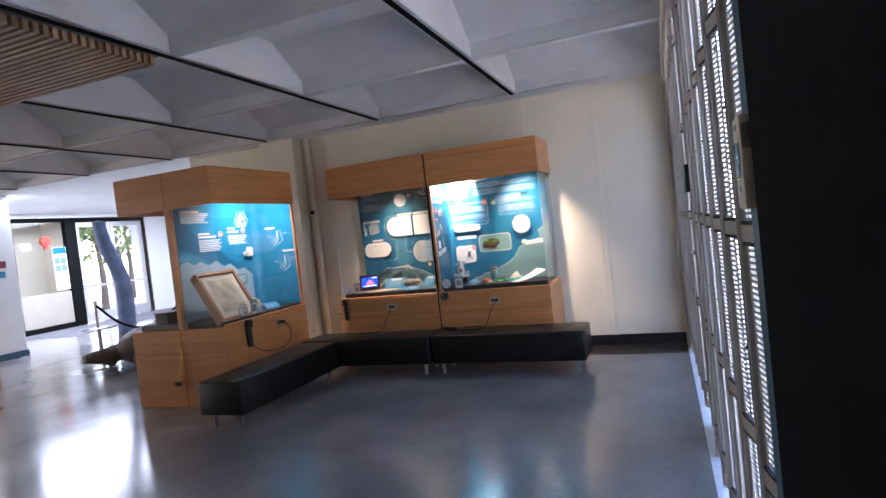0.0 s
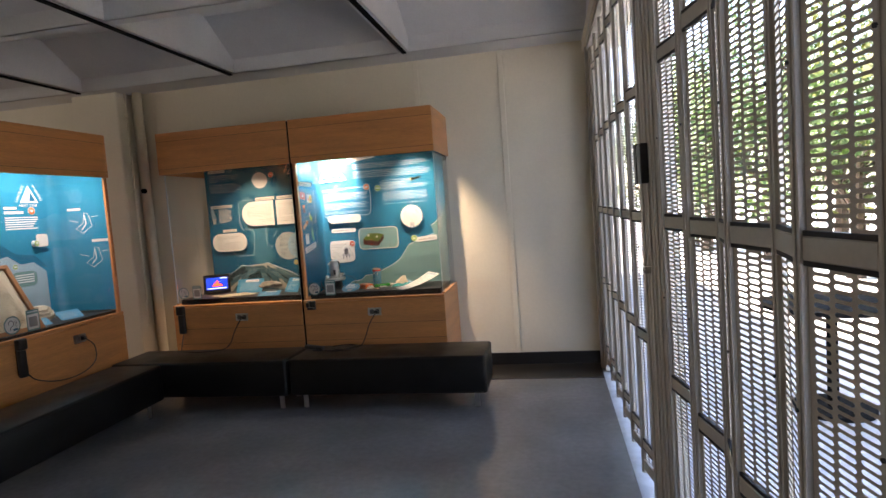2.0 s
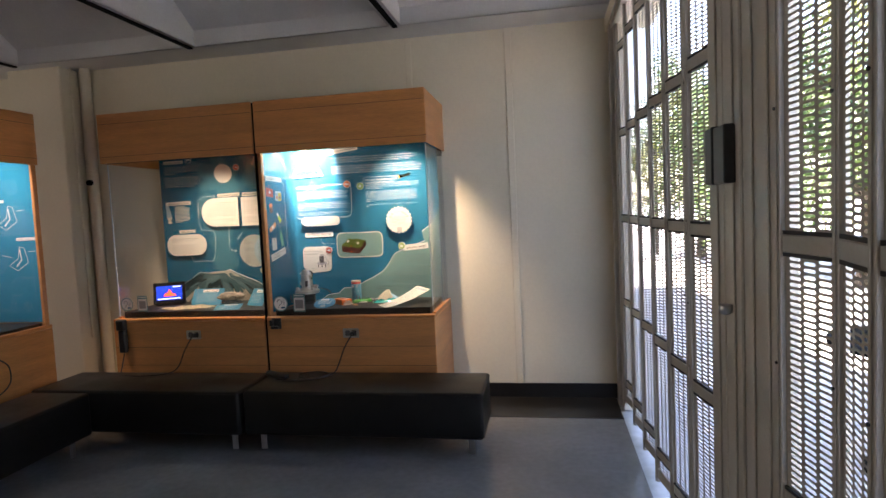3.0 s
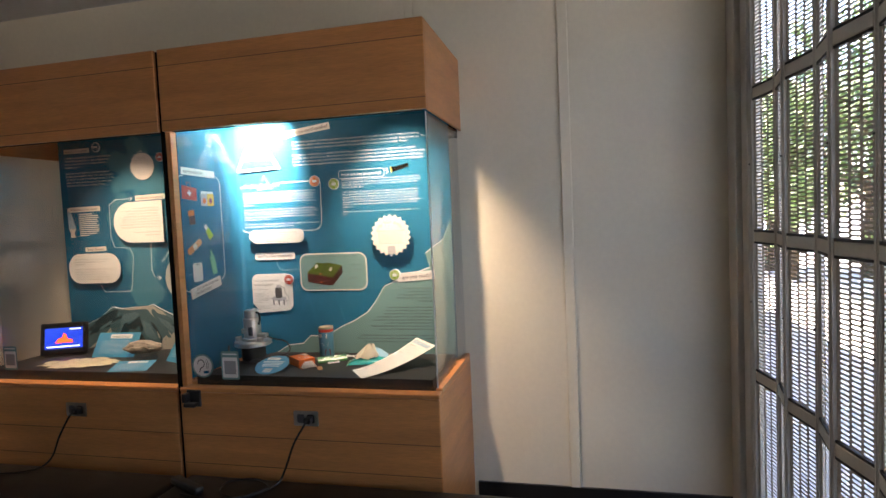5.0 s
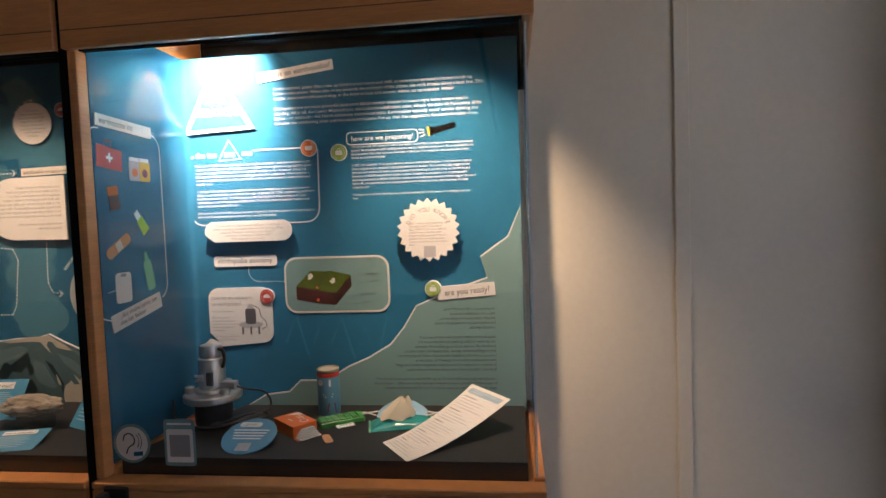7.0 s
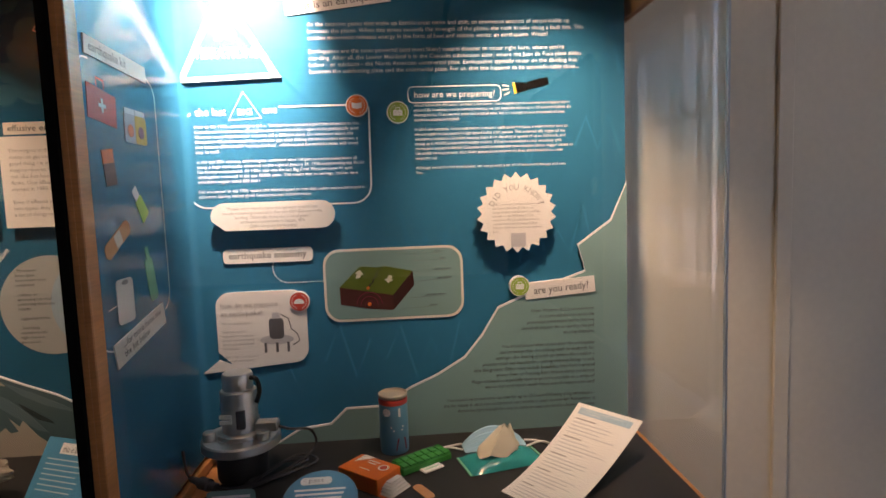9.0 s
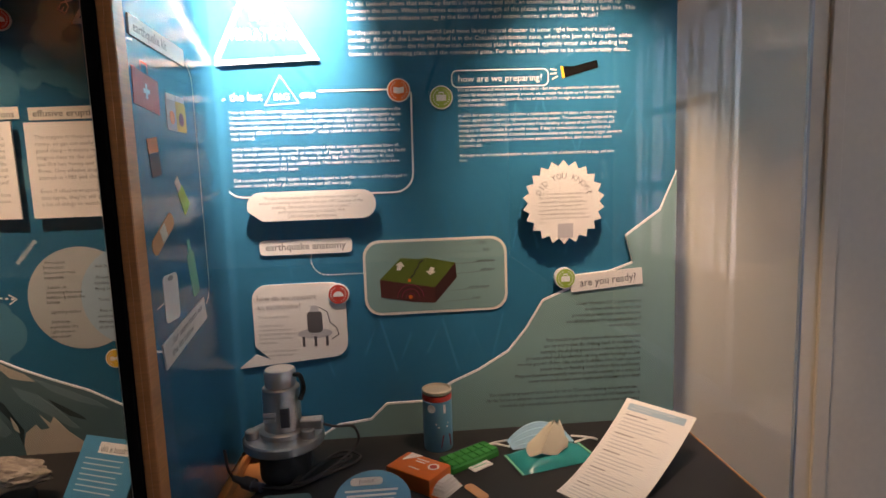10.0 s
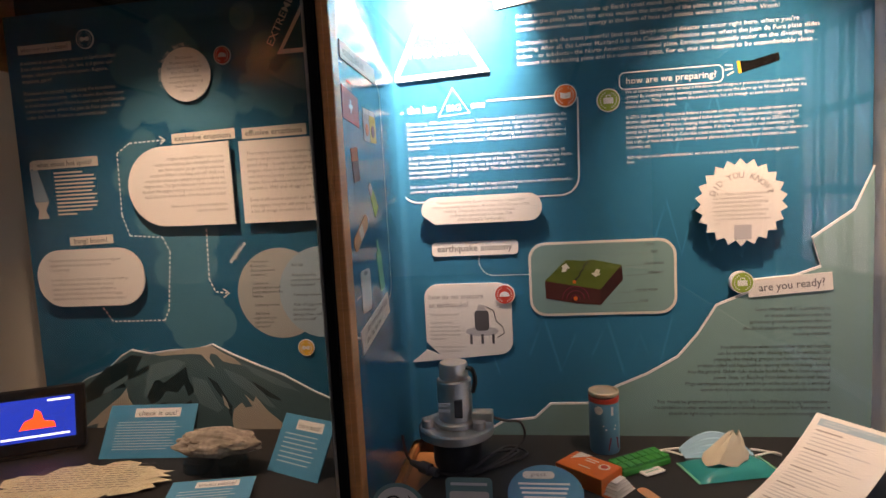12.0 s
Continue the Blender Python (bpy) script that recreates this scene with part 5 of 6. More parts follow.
for u0, v0, wide in ((4.30, 2.00, 0.26), (4.52, 1.755, 0.17), (4.52, 1.722, 0.27), (4.98, 1.80, 0.12), (4.98, 1.762, 0.18)):
    shape("title_tag", strip_tag(u0, v0, u0 + wide, v0, 0.022), on_island, 0.0, 0.003, "white_card", slide)
badge(4.86, 1.755, 0.034, "orange", "book", on_island, slide)
badge(5.24, 1.785, 0.034, "orange", "book", on_island, slide)
tri = shape("warning_triangle", [(5.14, 1.855), (5.32, 1.855), (5.23, 2.005)], on_island, 0.0, 0.004, "white_print", slide, "white triangular warning sign")
shape("triangle_print", [(5.23, 1.87), (5.29, 1.87), (5.245, 1.95)], on_island, 0.004, 0.0046, "panel_blue", tri)
letters("lettering", ["LANDSLIDE"], on_island, 5.112, 1.855, 0.040, 0, 0.165, "white_print", tri, turn=60, bold=0.02)
letters("lettering", ["WARNING"], on_island, 5.266, 2.005, 0.040, 0, 0.155, "white_print", tri, turn=-60, bold=0.02)
letters("lettering", ["NEXT 2 KM"], on_island, 5.215, 1.822, 0.036, 0, 0.175, "white_print", tri, align="middle", bold=0.02)
b = bubble(rounded(5.23, 5.345, 1.47, 1.58, 0.025), on_island, 0.03, slide, "small white card")
badge(5.225, 1.50, 0.026, "green_badge", "kit", on_island, slide, 0.034)
pill = shape("print_pill", rounded(4.98, 5.22, 1.14, 1.27, 0.05), on_island, 0.0016, 0.003, "panel_teal", slide)
bars("small_print", [(5.01, 5.19, 1.235 - 0.02 * k) for k in range(4)], on_island, 0.009, "white_print", pill, 0.0036)
pill = shape("print_pill", rounded(4.80, 4.95, 1.20, 1.32, 0.045), on_island, 0.0016, 0.003, "panel_teal", slide)
bars("small_print", [(4.82, 4.93, 1.285 - 0.02 * k) for k in range(4)], on_island, 0.009, "white_print", pill, 0.0036)
badge(5.02, 1.315, 0.024, "green_badge", "kit", on_island, slide, 0.004)
for cu, cv in ((-4.20, 1.66), (-4.13, 1.35)):
    bm = bmesh.new()
    line(bm, [(cu - 0.09, cv - 0.06), (cu - 0.02, cv - 0.10), (cu + 0.08, cv - 0.04), (cu + 0.05, cv + 0.07), (cu + 0.01, cv + 0.08), (cu - 0.01, cv - 0.01)], 0.006, on_end, 0.0008, True)
    line(bm, [(cu + 0.01, cv + 0.06), (cu + 0.02, cv - 0.02), (cu - 0.03, cv - 0.07)], 0.012, on_end, 0.0009)
    line(bm, [(cu + 0.08, cv + 0.04), (cu + 0.15, cv + 0.045)], 0.004, on_end, 0.0008)
    line(bm, [(cu - 0.15, cv + 0.02), (cu - 0.06, cv + 0.0)], 0.004, on_end, 0.0008)
    part("slope_sketch", bm, "white_print", slide)
shape("title_tag", strip_tag(-4.36, 1.765, -4.22, 1.765, 0.022), on_end, 0.0, 0.003, "white_card", slide)
shape("title_tag", strip_tag(-4.14, 1.475, -3.97, 1.475, 0.024), on_end, 0.0, 0.003, "white_card", slide)

M["walnut"] = material("frame_wood", (0.33, 0.15, 0.06), 0.4, vary=0.2, scale=5, fine=0.12, fine_scale=50, stretch=(1, 1, 5))
M["mat_board"] = material("cream_mount_board", (0.68, 0.62, 0.48), 0.7, vary=0.05)
M["fossil"] = material("pale_cast", (0.50, 0.45, 0.34), 0.8, vary=0.25, scale=9, bump=0.6, bump_scale=30)
M["stone"] = material("rough_stone", (0.30, 0.26, 0.21), 0.9, vary=0.35, scale=14, fine=0.25, fine_scale=90, bump=1.0, bump_scale=60)


def rock(name, centre, size, seed, mat, parent=None, label=""):
    bm = bmesh.new()
    bmesh.ops.create_icosphere(bm, subdivisions=4, radius=1.0)
    for v in bm.verts:
        p = v.co.copy()
        k = 1 + 0.28 * noise.noise(p * 1.4 + Vector((seed, 0, 0))) + 0.14 * noise.noise(p * 3.7 + Vector((0, seed, 0))) + 0.07 * noise.noise(p * 9 + Vector((0, 0, seed)))
        v.co = Vector((centre[0] + p.x * k * size[0], centre[1] + p.y * k * size[1], centre[2] + max(p.z * k, -0.8) * size[2]))
    return part(name, bm, mat, parent, label, smooth=False)


def transformed(bm, m):
    bmesh.ops.transform(bm, matrix=m, verts=bm.verts[:])
    return bm


# deep picture frame leaning in the island case: local x along its foot, local z up its face
lean = Matrix.Translation((-4.02, 4.20, 0.853)) @ Matrix.Rotation(radians(84), 4, "Z") @ Matrix.Rotation(radians(-33), 4, "X")
pic = thing("framed_picture", (-4.1, 4.45, 0.853), "deep wooden frame with a pale relief, leaning in the case", "picture frame")
W, H, R = 0.52, 0.60, 0.036
for row in ((0, W, 0, 0.10, 0, R), (0, W, 0, 0.10, H - R, H), (0, R, 0, 0.10, R + 0.0005, H - R - 0.0005), (W - R, W, 0, 0.10, R + 0.0005, H - R - 0.0005)):
    part("frame_bar", transformed(boxes(row, bevel=0.003), lean), "walnut", pic)
part("mount", transformed(boxes((R, W - R, 0.022, 0.03, R, H - R)), lean), "mat_board", pic, "cream mount board")
bm = bmesh.new()
n = 12
grid = [[bm.verts.new((0.10 + 0.32 * i / n, 0.0215 - 0.012 * max(0, 0.5 + noise.noise(Vector((i * 0.5, j * 0.4, 2)))), 0.10 + 0.40 * j / n)) for j in range(n + 1)] for i in range(n + 1)]
for i in range(n):
    for j in range(n):
        bm.faces.new((grid[i][j], grid[i + 1][j], grid[i + 1][j + 1], grid[i][j + 1]))
part("relief", transformed(bm, lean), "fossil", pic, "pale cast relief", smooth=True)
glaze = part("glazing", transformed(boxes((R, W - R, 0.006, 0.008, R, H - R)), lean), "glass", pic)
glaze.visible_shadow = False


def leaning_card(name, foot, width, height, turn, back, label, words=None, heading="", mat="card_blue", group="blue caption cards"):
    """A caption card: foot: middle of its lower edge; back: degrees it leans from upright."""
    m = Matrix.Translation(foot) @ Matrix.Rotation(radians(turn), 4, "Z") @ Matrix.Rotation(radians(-back), 4, "X")
    base = thing(name, foot, label, "card", group)
    part("board", transformed(boxes((-width / 2, width / 2, 0, 0.003, 0, height)), m), mat, base)
    way = lambda u, v, d: tuple(m @ Vector((u, -d, v)))
    if heading:
        h = height * 0.17
        t = shape("title_tag", strip_tag(-width * 0.20, height * 0.76, width * 0.32, height * 0.76, h), way, 0.0, 0.001, "white_card", base)
        letters("lettering", [heading], way, width * 0.06, height * 0.79, h * 0.85, 0, width * 0.44, "black_print", t, align="middle", d=0.0014)
    n = (words or 8) + 2
    rng = random.Random(n)
    bars("small_print", [(-width * 0.38, -width * 0.38 + width * 0.74 * rng.uniform(0.82, 1.0), height * 0.66 - height * 0.55 * k / n) for k in range(n)], way, height * 0.14 / n, "caption_print", base, 0.0005)
    return base


rock("fossil_stone", (-4.27, 4.93, 0.91), (0.11, 0.14, 0.075), 3.1, "fossil", None)
tagged(bpy.data.objects["fossil_stone"], "pale layered stone specimen on the black board", "rock")
leaning_card("caption_card", (-4.08, 4.80, 0.851), 0.16, 0.10, 75, 60, "small blue caption card lying near the stone", 5)
leaning_card("caption_card", (-4.08, 5.10, 0.851), 0.19, 0.11, 75, 55, "small blue caption card beside the stone", 5, "")
blk = thing("black_box", (-4.92, 4.34, 0.851), "small black display box in the hall side of the case", "box")
part("body", boxes((-5.00, -4.82, 4.27, 4.45, 0.851, 0.955), bevel=0.006), "board", blk)
part("lid", boxes((-5.005, -4.815, 4.265, 4.455, 0.956, 0.972), bevel=0.004), "board", blk)


def ear_sticker(u, v, way, size=1.0):
    """Round audio sign and square code sign, stuck on the pane; the code itself is left plain."""
    a = thing("audio_sticker", way(u, v, 0), "round pale sticker with an ear sign on the pane", "sticker", "audio stickers")
    shape("disc", disc(u, v, 0.056 * size, 32), way, 0.0, 0.0008, "panel_teal", a)
    shape("face", disc(u, v, 0.048 * size, 32), way, 0.0008, 0.0012, "white_card", a)
    bm = bmesh.new()
    s = size
    ear = [(u - 0.018 * s, v - 0.030 * s), (u - 0.010 * s, v - 0.012 * s), (u + 0.006 * s, v), (u + 0.008 * s, v + 0.016 * s), (u - 0.004 * s, v + 0.028 * s), (u - 0.020 * s, v + 0.024 * s), (u - 0.026 * s, v + 0.008 * s)]
    line(bm, [tuple(p)[:2] for p in spline([(*q, 0) for q in ear], 5)], 0.004 * s, way, 0.0016)
    for r in (0.030, 0.038):
        line(bm, arc(u - 0.008 * s, v + 0.006 * s, r * s, -35, 40, 6), 0.0022 * s, way, 0.0016)
    part("ear_print", bm, "black_print", a)
    shape("band", [(u + 0.004 * s, v - 0.036 * s), (u + 0.032 * s, v - 0.034 * s), (u + 0.032 * s, v - 0.022 * s), (u + 0.004 * s, v - 0.024 * s)], way, 0.0012, 0.0016, "panel_dark_blue", a)
    b = thing("code_sticker", way(u + 0.145 * s, v, 0), "square teal sticker with a plain grey field on the pane", "sticker", "audio stickers")
    shape("plate", rounded(u + 0.098 * s, u + 0.190 * s, v - 0.062 * s, v + 0.070 * s, 0.010), way, 0.0, 0.0008, "panel_teal", b)
    shape("face", rounded(u + 0.105 * s, u + 0.183 * s, v - 0.052 * s, v + 0.042 * s, 0.006), way, 0.0008, 0.0012, "white_card", b)
    shape("code_patch", rounded(u + 0.114 * s, u + 0.174 * s, v - 0.036 * s, v + 0.026 * s, 0.003), way, 0.0012, 0.0016, "grey_print", b)
    bars("band_print", [(u + 0.108 * s, u + 0.180 * s, v + 0.054 * s)], way, 0.006 * s, "white_print", b, 0.0012)


ear_sticker(-2.190, 0.912, on_front, 1.04)
ear_sticker(-3.492, 0.929, on_front, 0.96)
ear_sticker(4.42, 0.93, lambda u, v, d: (-3.948 + d, u, v), 1.2)


def cable(points, r=0.0045):
    return tube(bmesh.new(), spline(points, 6), r, 7)


def socket(u, v, way, drop, label):
    """A steel twin socket plate with a black plug and its cable."""
    s = thing("wall_socket", way(u, v, 0), label, "socket", "socket plates on the cases")
    shape("plate", rounded(u - 0.060, u + 0.060, v - 0.034, v + 0.034, 0.006), way, 0.0, 0.004, "steel", s, "steel plate")
    for du in (-0.024, 0.024):
        shape("outlet", rounded(u + du - 0.018, u + du + 0.018, v - 0.020, v + 0.020, 0.008), way, 0.004, 0.006, "slate" if du < 0 else "black_gloss", s)
    p = shape("plug", rounded(u + 0.004, u + 0.036, v - 0.014, v + 0.014, 0.006), way, 0.0061, 0.035, "black_gloss", s, "black plug")
    part("cable", cable([way(u + 0.02, v, 0.034), way(u + 0.015, v - 0.015, 0.06), *drop]), "black_gloss", s, "black cable", smooth=True)
    return s


def front(u, v, d):
    return (u, 5.699 - d, v)


socket(-1.625, 0.698, front, [(-1.66, 5.63, 0.60), (-1.71, 5.63, 0.48), (-1.74, 5.60, 0.428), (-1.82, 5.48, 0.426), (-1.95, 5.50, 0.426), (-1.98, 5.60, 0.426), (-1.86, 5.64, 0.427), (-1.76, 5.56, 0.432), (-1.90, 5.44, 0.426), (-2.12, 5.46, 0.426)], "steel socket plate with a black plug, on the lit case")
socket(-2.885, 0.695, front, [(-2.93, 5.63, 0.58), (-2.98, 5.62, 0.47), (-3.04, 5.58, 0.428), (-3.18, 5.52, 0.426), (-3.33, 5.52, 0.426), (-3.44, 5.58, 0.428), (-3.475, 5.64, 0.47), (-3.47, 5.665, 0.56)], "steel socket plate with a black plug, on the volcano case")
isl_side = lambda u, v, d: (-3.929 + d, u, v)
socket(4.98, 0.70, isl_side, [(-3.86, 5.05, 0.62), (-3.86, 5.04, 0.50), (-3.865, 4.90, 0.435), (-3.865, 4.68, 0.44), (-3.87, 4.50, 0.50), (-3.885, 4.44, 0.56)], "steel socket plate with a black plug, on the free-standing case")


def handset(x, y, z0, z1, turn, label):
    h = thing("audio_handset", (x, y, z0), label, "handset", "audio handsets")
    m = Matrix.Translation((x, y, 0)) @ Matrix.Rotation(radians(turn), 4, "Z")
    part("grip", transformed(boxes((-0.028, 0.028, -0.022, 0.016, z0, z1 - 0.085), bevel=0.010, seg=3), m), "black_gloss", h, smooth=True)
    part("earpiece", transformed(boxes((-0.036, 0.036, -0.034, 0.016, z1 - 0.084, z1), bevel=0.012, seg=3), m), "black_gloss", h, smooth=True)
    part("cradle", transformed(boxes((-0.020, 0.020, 0.0165, 0.026, z0 + 0.02, z1 - 0.02)), m), "black", h)


handset(-3.475, 5.673, 0.565, 0.825, 0, "black audio handset hanging on the volcano case")
handset(-3.903, 4.42, 0.545, 0.83, 90, "black audio handset hanging on the free-standing case")
rest = thing("handset_cradle", (-2.19, 5.69, 0.74), "empty black handset cradle on the lit case", "cradle")
part("back", boxes((-2.235, -2.160, 5.688, 5.699, 0.735, 0.815), bevel=0.004), "black_gloss", rest)
part("hook", boxes((-2.228, -2.167, 5.650, 5.687, 0.742, 0.760), bevel=0.004), "black_gloss", rest)
part("hook", boxes((-2.235, -2.210, 5.650, 5.687, 0.762, 0.805), bevel=0.004), "black_gloss", rest)
loose = thing("loose_handset", (-2.05, 5.46, 0.42), "black handset lying on the bench", "handset")
part("body", transformed(boxes((-0.11, 0.11, -0.022, 0.022, 0.0, 0.035), bevel=0.012, seg=3), Matrix.Translation((-2.13, 5.52, 0.4215)) @ Matrix.Rotation(radians(-25), 4, "Z")), "black_gloss", loose, smooth=True)
wp = thing("wall_outlet", (-3.80, 6.42, 0.50), "small steel wall outlet with a white plug", "socket")
part("plate", boxes((-4.05, -3.97, 6.408, 6.419, 0.44, 0.56), bevel=0.003), "steel", wp)
part("plug", boxes((-4.04, -3.98, 6.37, 6.407, 0.46, 0.51), bevel=0.006), "cream", wp)
part("cable", cable([(-4.01, 6.372, 0.47), (-3.97, 6.34, 0.40), (-3.99, 6.36, 0.25), (-4.0, 6.40, 0.02)]), "cream", wp)
lead = thing("yellow_lead", (-4.5, 4.12, 0.25), "yellow power lead with a black plug hanging from the case seam", "power lead")
part("cord", cable([(-4.53, 4.122, 0.62), (-4.55, 4.112, 0.45), (-4.60, 4.11, 0.29), (-4.55, 4.108, 0.255), (-4.50, 4.11, 0.27), (-4.515, 4.112, 0.42), (-4.528, 4.12, 0.60)], 0.008), M["yellow"], lead, smooth=True)
part("plug", boxes((-4.64, -4.575, 4.085, 4.115, 0.235, 0.275), bevel=0.006), "black_gloss", lead)

# ---- on the lit case's board ----
Z = 0.8665
M["rim_tin"] = material("tin", (0.60, 0.54, 0.42), 0.35, 0.6, vary=0.1)
sx, sy = -2.105, 6.075
ZS = Z - 0.034
seis = thing("seismometer", (sx, sy, Z), "machined aluminium seismometer on a black foot", "seismometer")
part("foot", lathe(bmesh.new(), [(0.060, 0), (0.062, 0.01), (0.062, 0.072), (0.060, 0.078)], (sx, sy, Z), 32), "board", seis, "matt black foot", smooth=True)
part("plate", lathe(bmesh.new(), [(0.090, 0.113), (0.096, 0.117), (0.096, 0.135), (0.092, 0.139)], (sx, sy, ZS), 40), "chrome", seis, smooth=True)
part("collar", lathe(bmesh.new(), [(0.056, 0.1395), (0.056, 0.150), (0.050, 0.154)], (sx, sy, ZS), 32), "chrome", seis, smooth=True)
part("barrel", lathe(bmesh.new(), [(0.044, 0.1545), (0.044, 0.255), (0.041, 0.258)], (sx, sy, ZS), 32), "chrome", seis, smooth=True)
part("cap", lathe(bmesh.new(), [(0.035, 0.2585), (0.037, 0.262), (0.037, 0.295), (0.034, 0.300)], (sx, sy, ZS), 32), "chrome", seis, smooth=True)
for a in (200, 330, 80):
    px, py = sx + 0.074 * math.cos(radians(a)), sy + 0.074 * math.sin(radians(a))
    part("levelling_screw", lathe(bmesh.new(), [(0.016, 0.1395), (0.016, 0.158), (0.013, 0.161)], (px, py, ZS), 16), "chrome", seis, smooth=True)
part("clamp_block", boxes((sx + 0.045, sx + 0.098, sy - 0.035, sy - 0.005, ZS + 0.155, ZS + 0.180), bevel=0.003), "chrome", seis)
for z in (0.198, 0.184):
    part("label_plate", boxes((sx - 0.036, sx - 0.008, sy - 0.0465, sy - 0.0425, ZS + z, ZS + z + 0.009)), "white_card", seis)
part("window", boxes((sx + 0.004, sx + 0.024, sy - 0.0475, sy - 0.036, ZS + 0.170, ZS + 0.215)), "slate", seis)
part("top_cable", cable([(sx + 0.034, sy - 0.012, ZS + 0.288), (sx + 0.050, sy - 0.015, ZS + 0.284), (sx + 0.056, sy - 0.015, ZS + 0.255), (sx + 0.047, sy - 0.014, ZS + 0.225)], 0.006), "black_gloss", seis, smooth=True)
M["wire"] = material("grey_cable", (0.055, 0.05, 0.05), 0.4, vary=0.1)
coil = [(sx + 0.09, sy - 0.02, ZS + 0.165), (sx + 0.125, sy - 0.01, ZS + 0.150), (sx + 0.165, sy + 0.05, Z + 0.085), (sx + 0.165, sy + 0.07, Z + 0.025), (sx + 0.085, sy - 0.04, Z + 0.010), (sx + 0.00, sy - 0.085, Z + 0.006), (sx + 0.04, sy - 0.068, Z + 0.012), (sx + 0.12, sy + 0.07, Z + 0.010), (sx + 0.178, sy + 0.04, Z + 0.006), (sx + 0.10, sy - 0.035, Z + 0.006), (sx + 0.03, sy - 0.078, Z + 0.014), (sx + 0.085, sy + 0.03, Z + 0.010), (sx + 0.155, sy + 0.03, Z + 0.014), (sx + 0.05, sy - 0.075, Z + 0.006), (sx - 0.040, sy - 0.088, Z + 0.013)]
part("coiled_cable", cable(coil, 0.0034), "wire", seis, "loosely coiled grey cable", smooth=True)
part("connector", tube(bmesh.new(), [(sx - 0.040, sy - 0.088, Z + 0.013), (sx - 0.058, sy - 0.078, Z + 0.014), (sx - 0.060, sy - 0.077, Z + 0.015), (sx - 0.084, sy - 0.062, Z + 0.016), (sx - 0.086, sy - 0.061, Z + 0.016), (sx - 0.115, sy - 0.043, Z + 0.018)], [0.011, 0.011, 0.015, 0.015, 0.010, 0.007], 14), "slate", seis, smooth=True)
part("connector_tail", cable([(sx - 0.115, sy - 0.043, Z + 0.018), (sx - 0.130, sy - 0.030, Z + 0.035), (sx - 0.142, sy - 0.010, Z + 0.075)], 0.0035), "wire", seis, smooth=True)

ink("tin_blue", (0.10, 0.30, 0.42), 0.35)
can = thing("food_can", (-1.724, 6.162, Z), "blue-labelled food tin with a red band", "tin")
part("body", lathe(bmesh.new(), [(0.037, 0.0), (0.0385, 0.004), (0.0385, 0.1325), (0.037, 0.134)], (-1.724, 6.162, Z), 32), "tin_blue", can, smooth=True)
part("band", lathe(bmesh.new(), [(0.0386, 0.135), (0.0388, 0.136), (0.0388, 0.1465), (0.0386, 0.148)], (-1.724, 6.162, Z), 32), "red", can, "red band", smooth=True)
part("rim", lathe(bmesh.new(), [(0.037, 0.1505), (0.0392, 0.154), (0.0392, 0.160), (0.036, 0.162), (0.035, 0.156)], (-1.724, 6.162, Z), 32), "rim_tin", can, "bare tin rim", smooth=True)
way = lambda u, v, d: (-1.724 + (0.0392 + d) * math.sin(u / 0.0392), 6.162 - (0.0392 + d) * math.cos(u / 0.0392), Z + v)
shape("seal_print", disc(-0.018, 0.118, 0.011, 16), way, 0.0, 0.0006, "white_card", can)
shape("food_print", [(0.004, 0.012), (0.038, 0.012), (0.034, 0.045), (0.010, 0.046)], way, 0.0, 0.0006, "plum", can)
shape("candle_print", [(0.014, 0.105), (0.020, 0.105), (0.020, 0.128), (0.014, 0.128)], way, 0.0, 0.0006, "white_card", can)
bars("small_print", [(-0.008, 0.028, 0.075), (-0.002, 0.026, 0.066)], way, 0.004, "white_print", can, 0.0006)

mb = thing("medicine_box", (-1.780, 5.987, Z), "open orange medicine box with blister packs sliding out", "box")
m = Matrix.Translation((-1.780, 5.987, Z)) @ Matrix.Rotation(radians(-40), 4, "Z")
part("carton", transformed(boxes((-0.068, 0.060, -0.042, 0.042, 0.0, 0.040), bevel=0.0015), m), "orange", mb)
way = lambda u, v, d: tuple(m @ Vector((u, v, 0.0402 + d)))
shape("white_corner", [(-0.0545, 0.0), (-0.0545, 0.0415), (-0.02, 0.0415)], way, 0.0, 0.0005, "white_card", mb)
shape("round_print", disc(0.032, 0.012, 0.014, 18), way, 0.0, 0.0005, "white_card", mb)
shape("round_print", disc(0.032, 0.012, 0.009, 18), way, 0.0005, 0.0010, "red", mb)
bars("small_print", [(-0.025, 0.010, 0.022), (-0.022, 0.006, 0.012), (-0.02, 0.012, -0.018)], way, 0.004, "white_print", mb, 0.0006)
for k in range(5):
    part("blister_pack", transformed(boxes((0.050 + 0.004 * k, 0.098 - 0.004 * k, -0.036 + 0.004 * k, 0.034 - 0.003 * k, 0.003 + 0.006 * k, 0.0055 + 0.006 * k), bevel=0.0008), m), "white_card", mb)
part("flap", transformed(boxes((0.0555, 0.090, -0.041, 0.041, 0.0005, 0.002)), m), "orange", mb)

po = thing("pill_organiser", (-1.654, 6.067, Z), "translucent green pill organiser with lidded cells", "pill box")
m = Matrix.Translation((-1.654, 6.067, Z)) @ Matrix.Rotation(radians(32), 4, "Z")
M["green_plastic"] = material("green_plastic", (0.03, 0.26, 0.05), 0.22, vary=0.1)
part("tray", transformed(boxes((-0.075, 0.075, -0.030, 0.030, 0, 0.018), bevel=0.003), m), "green_plastic", po)
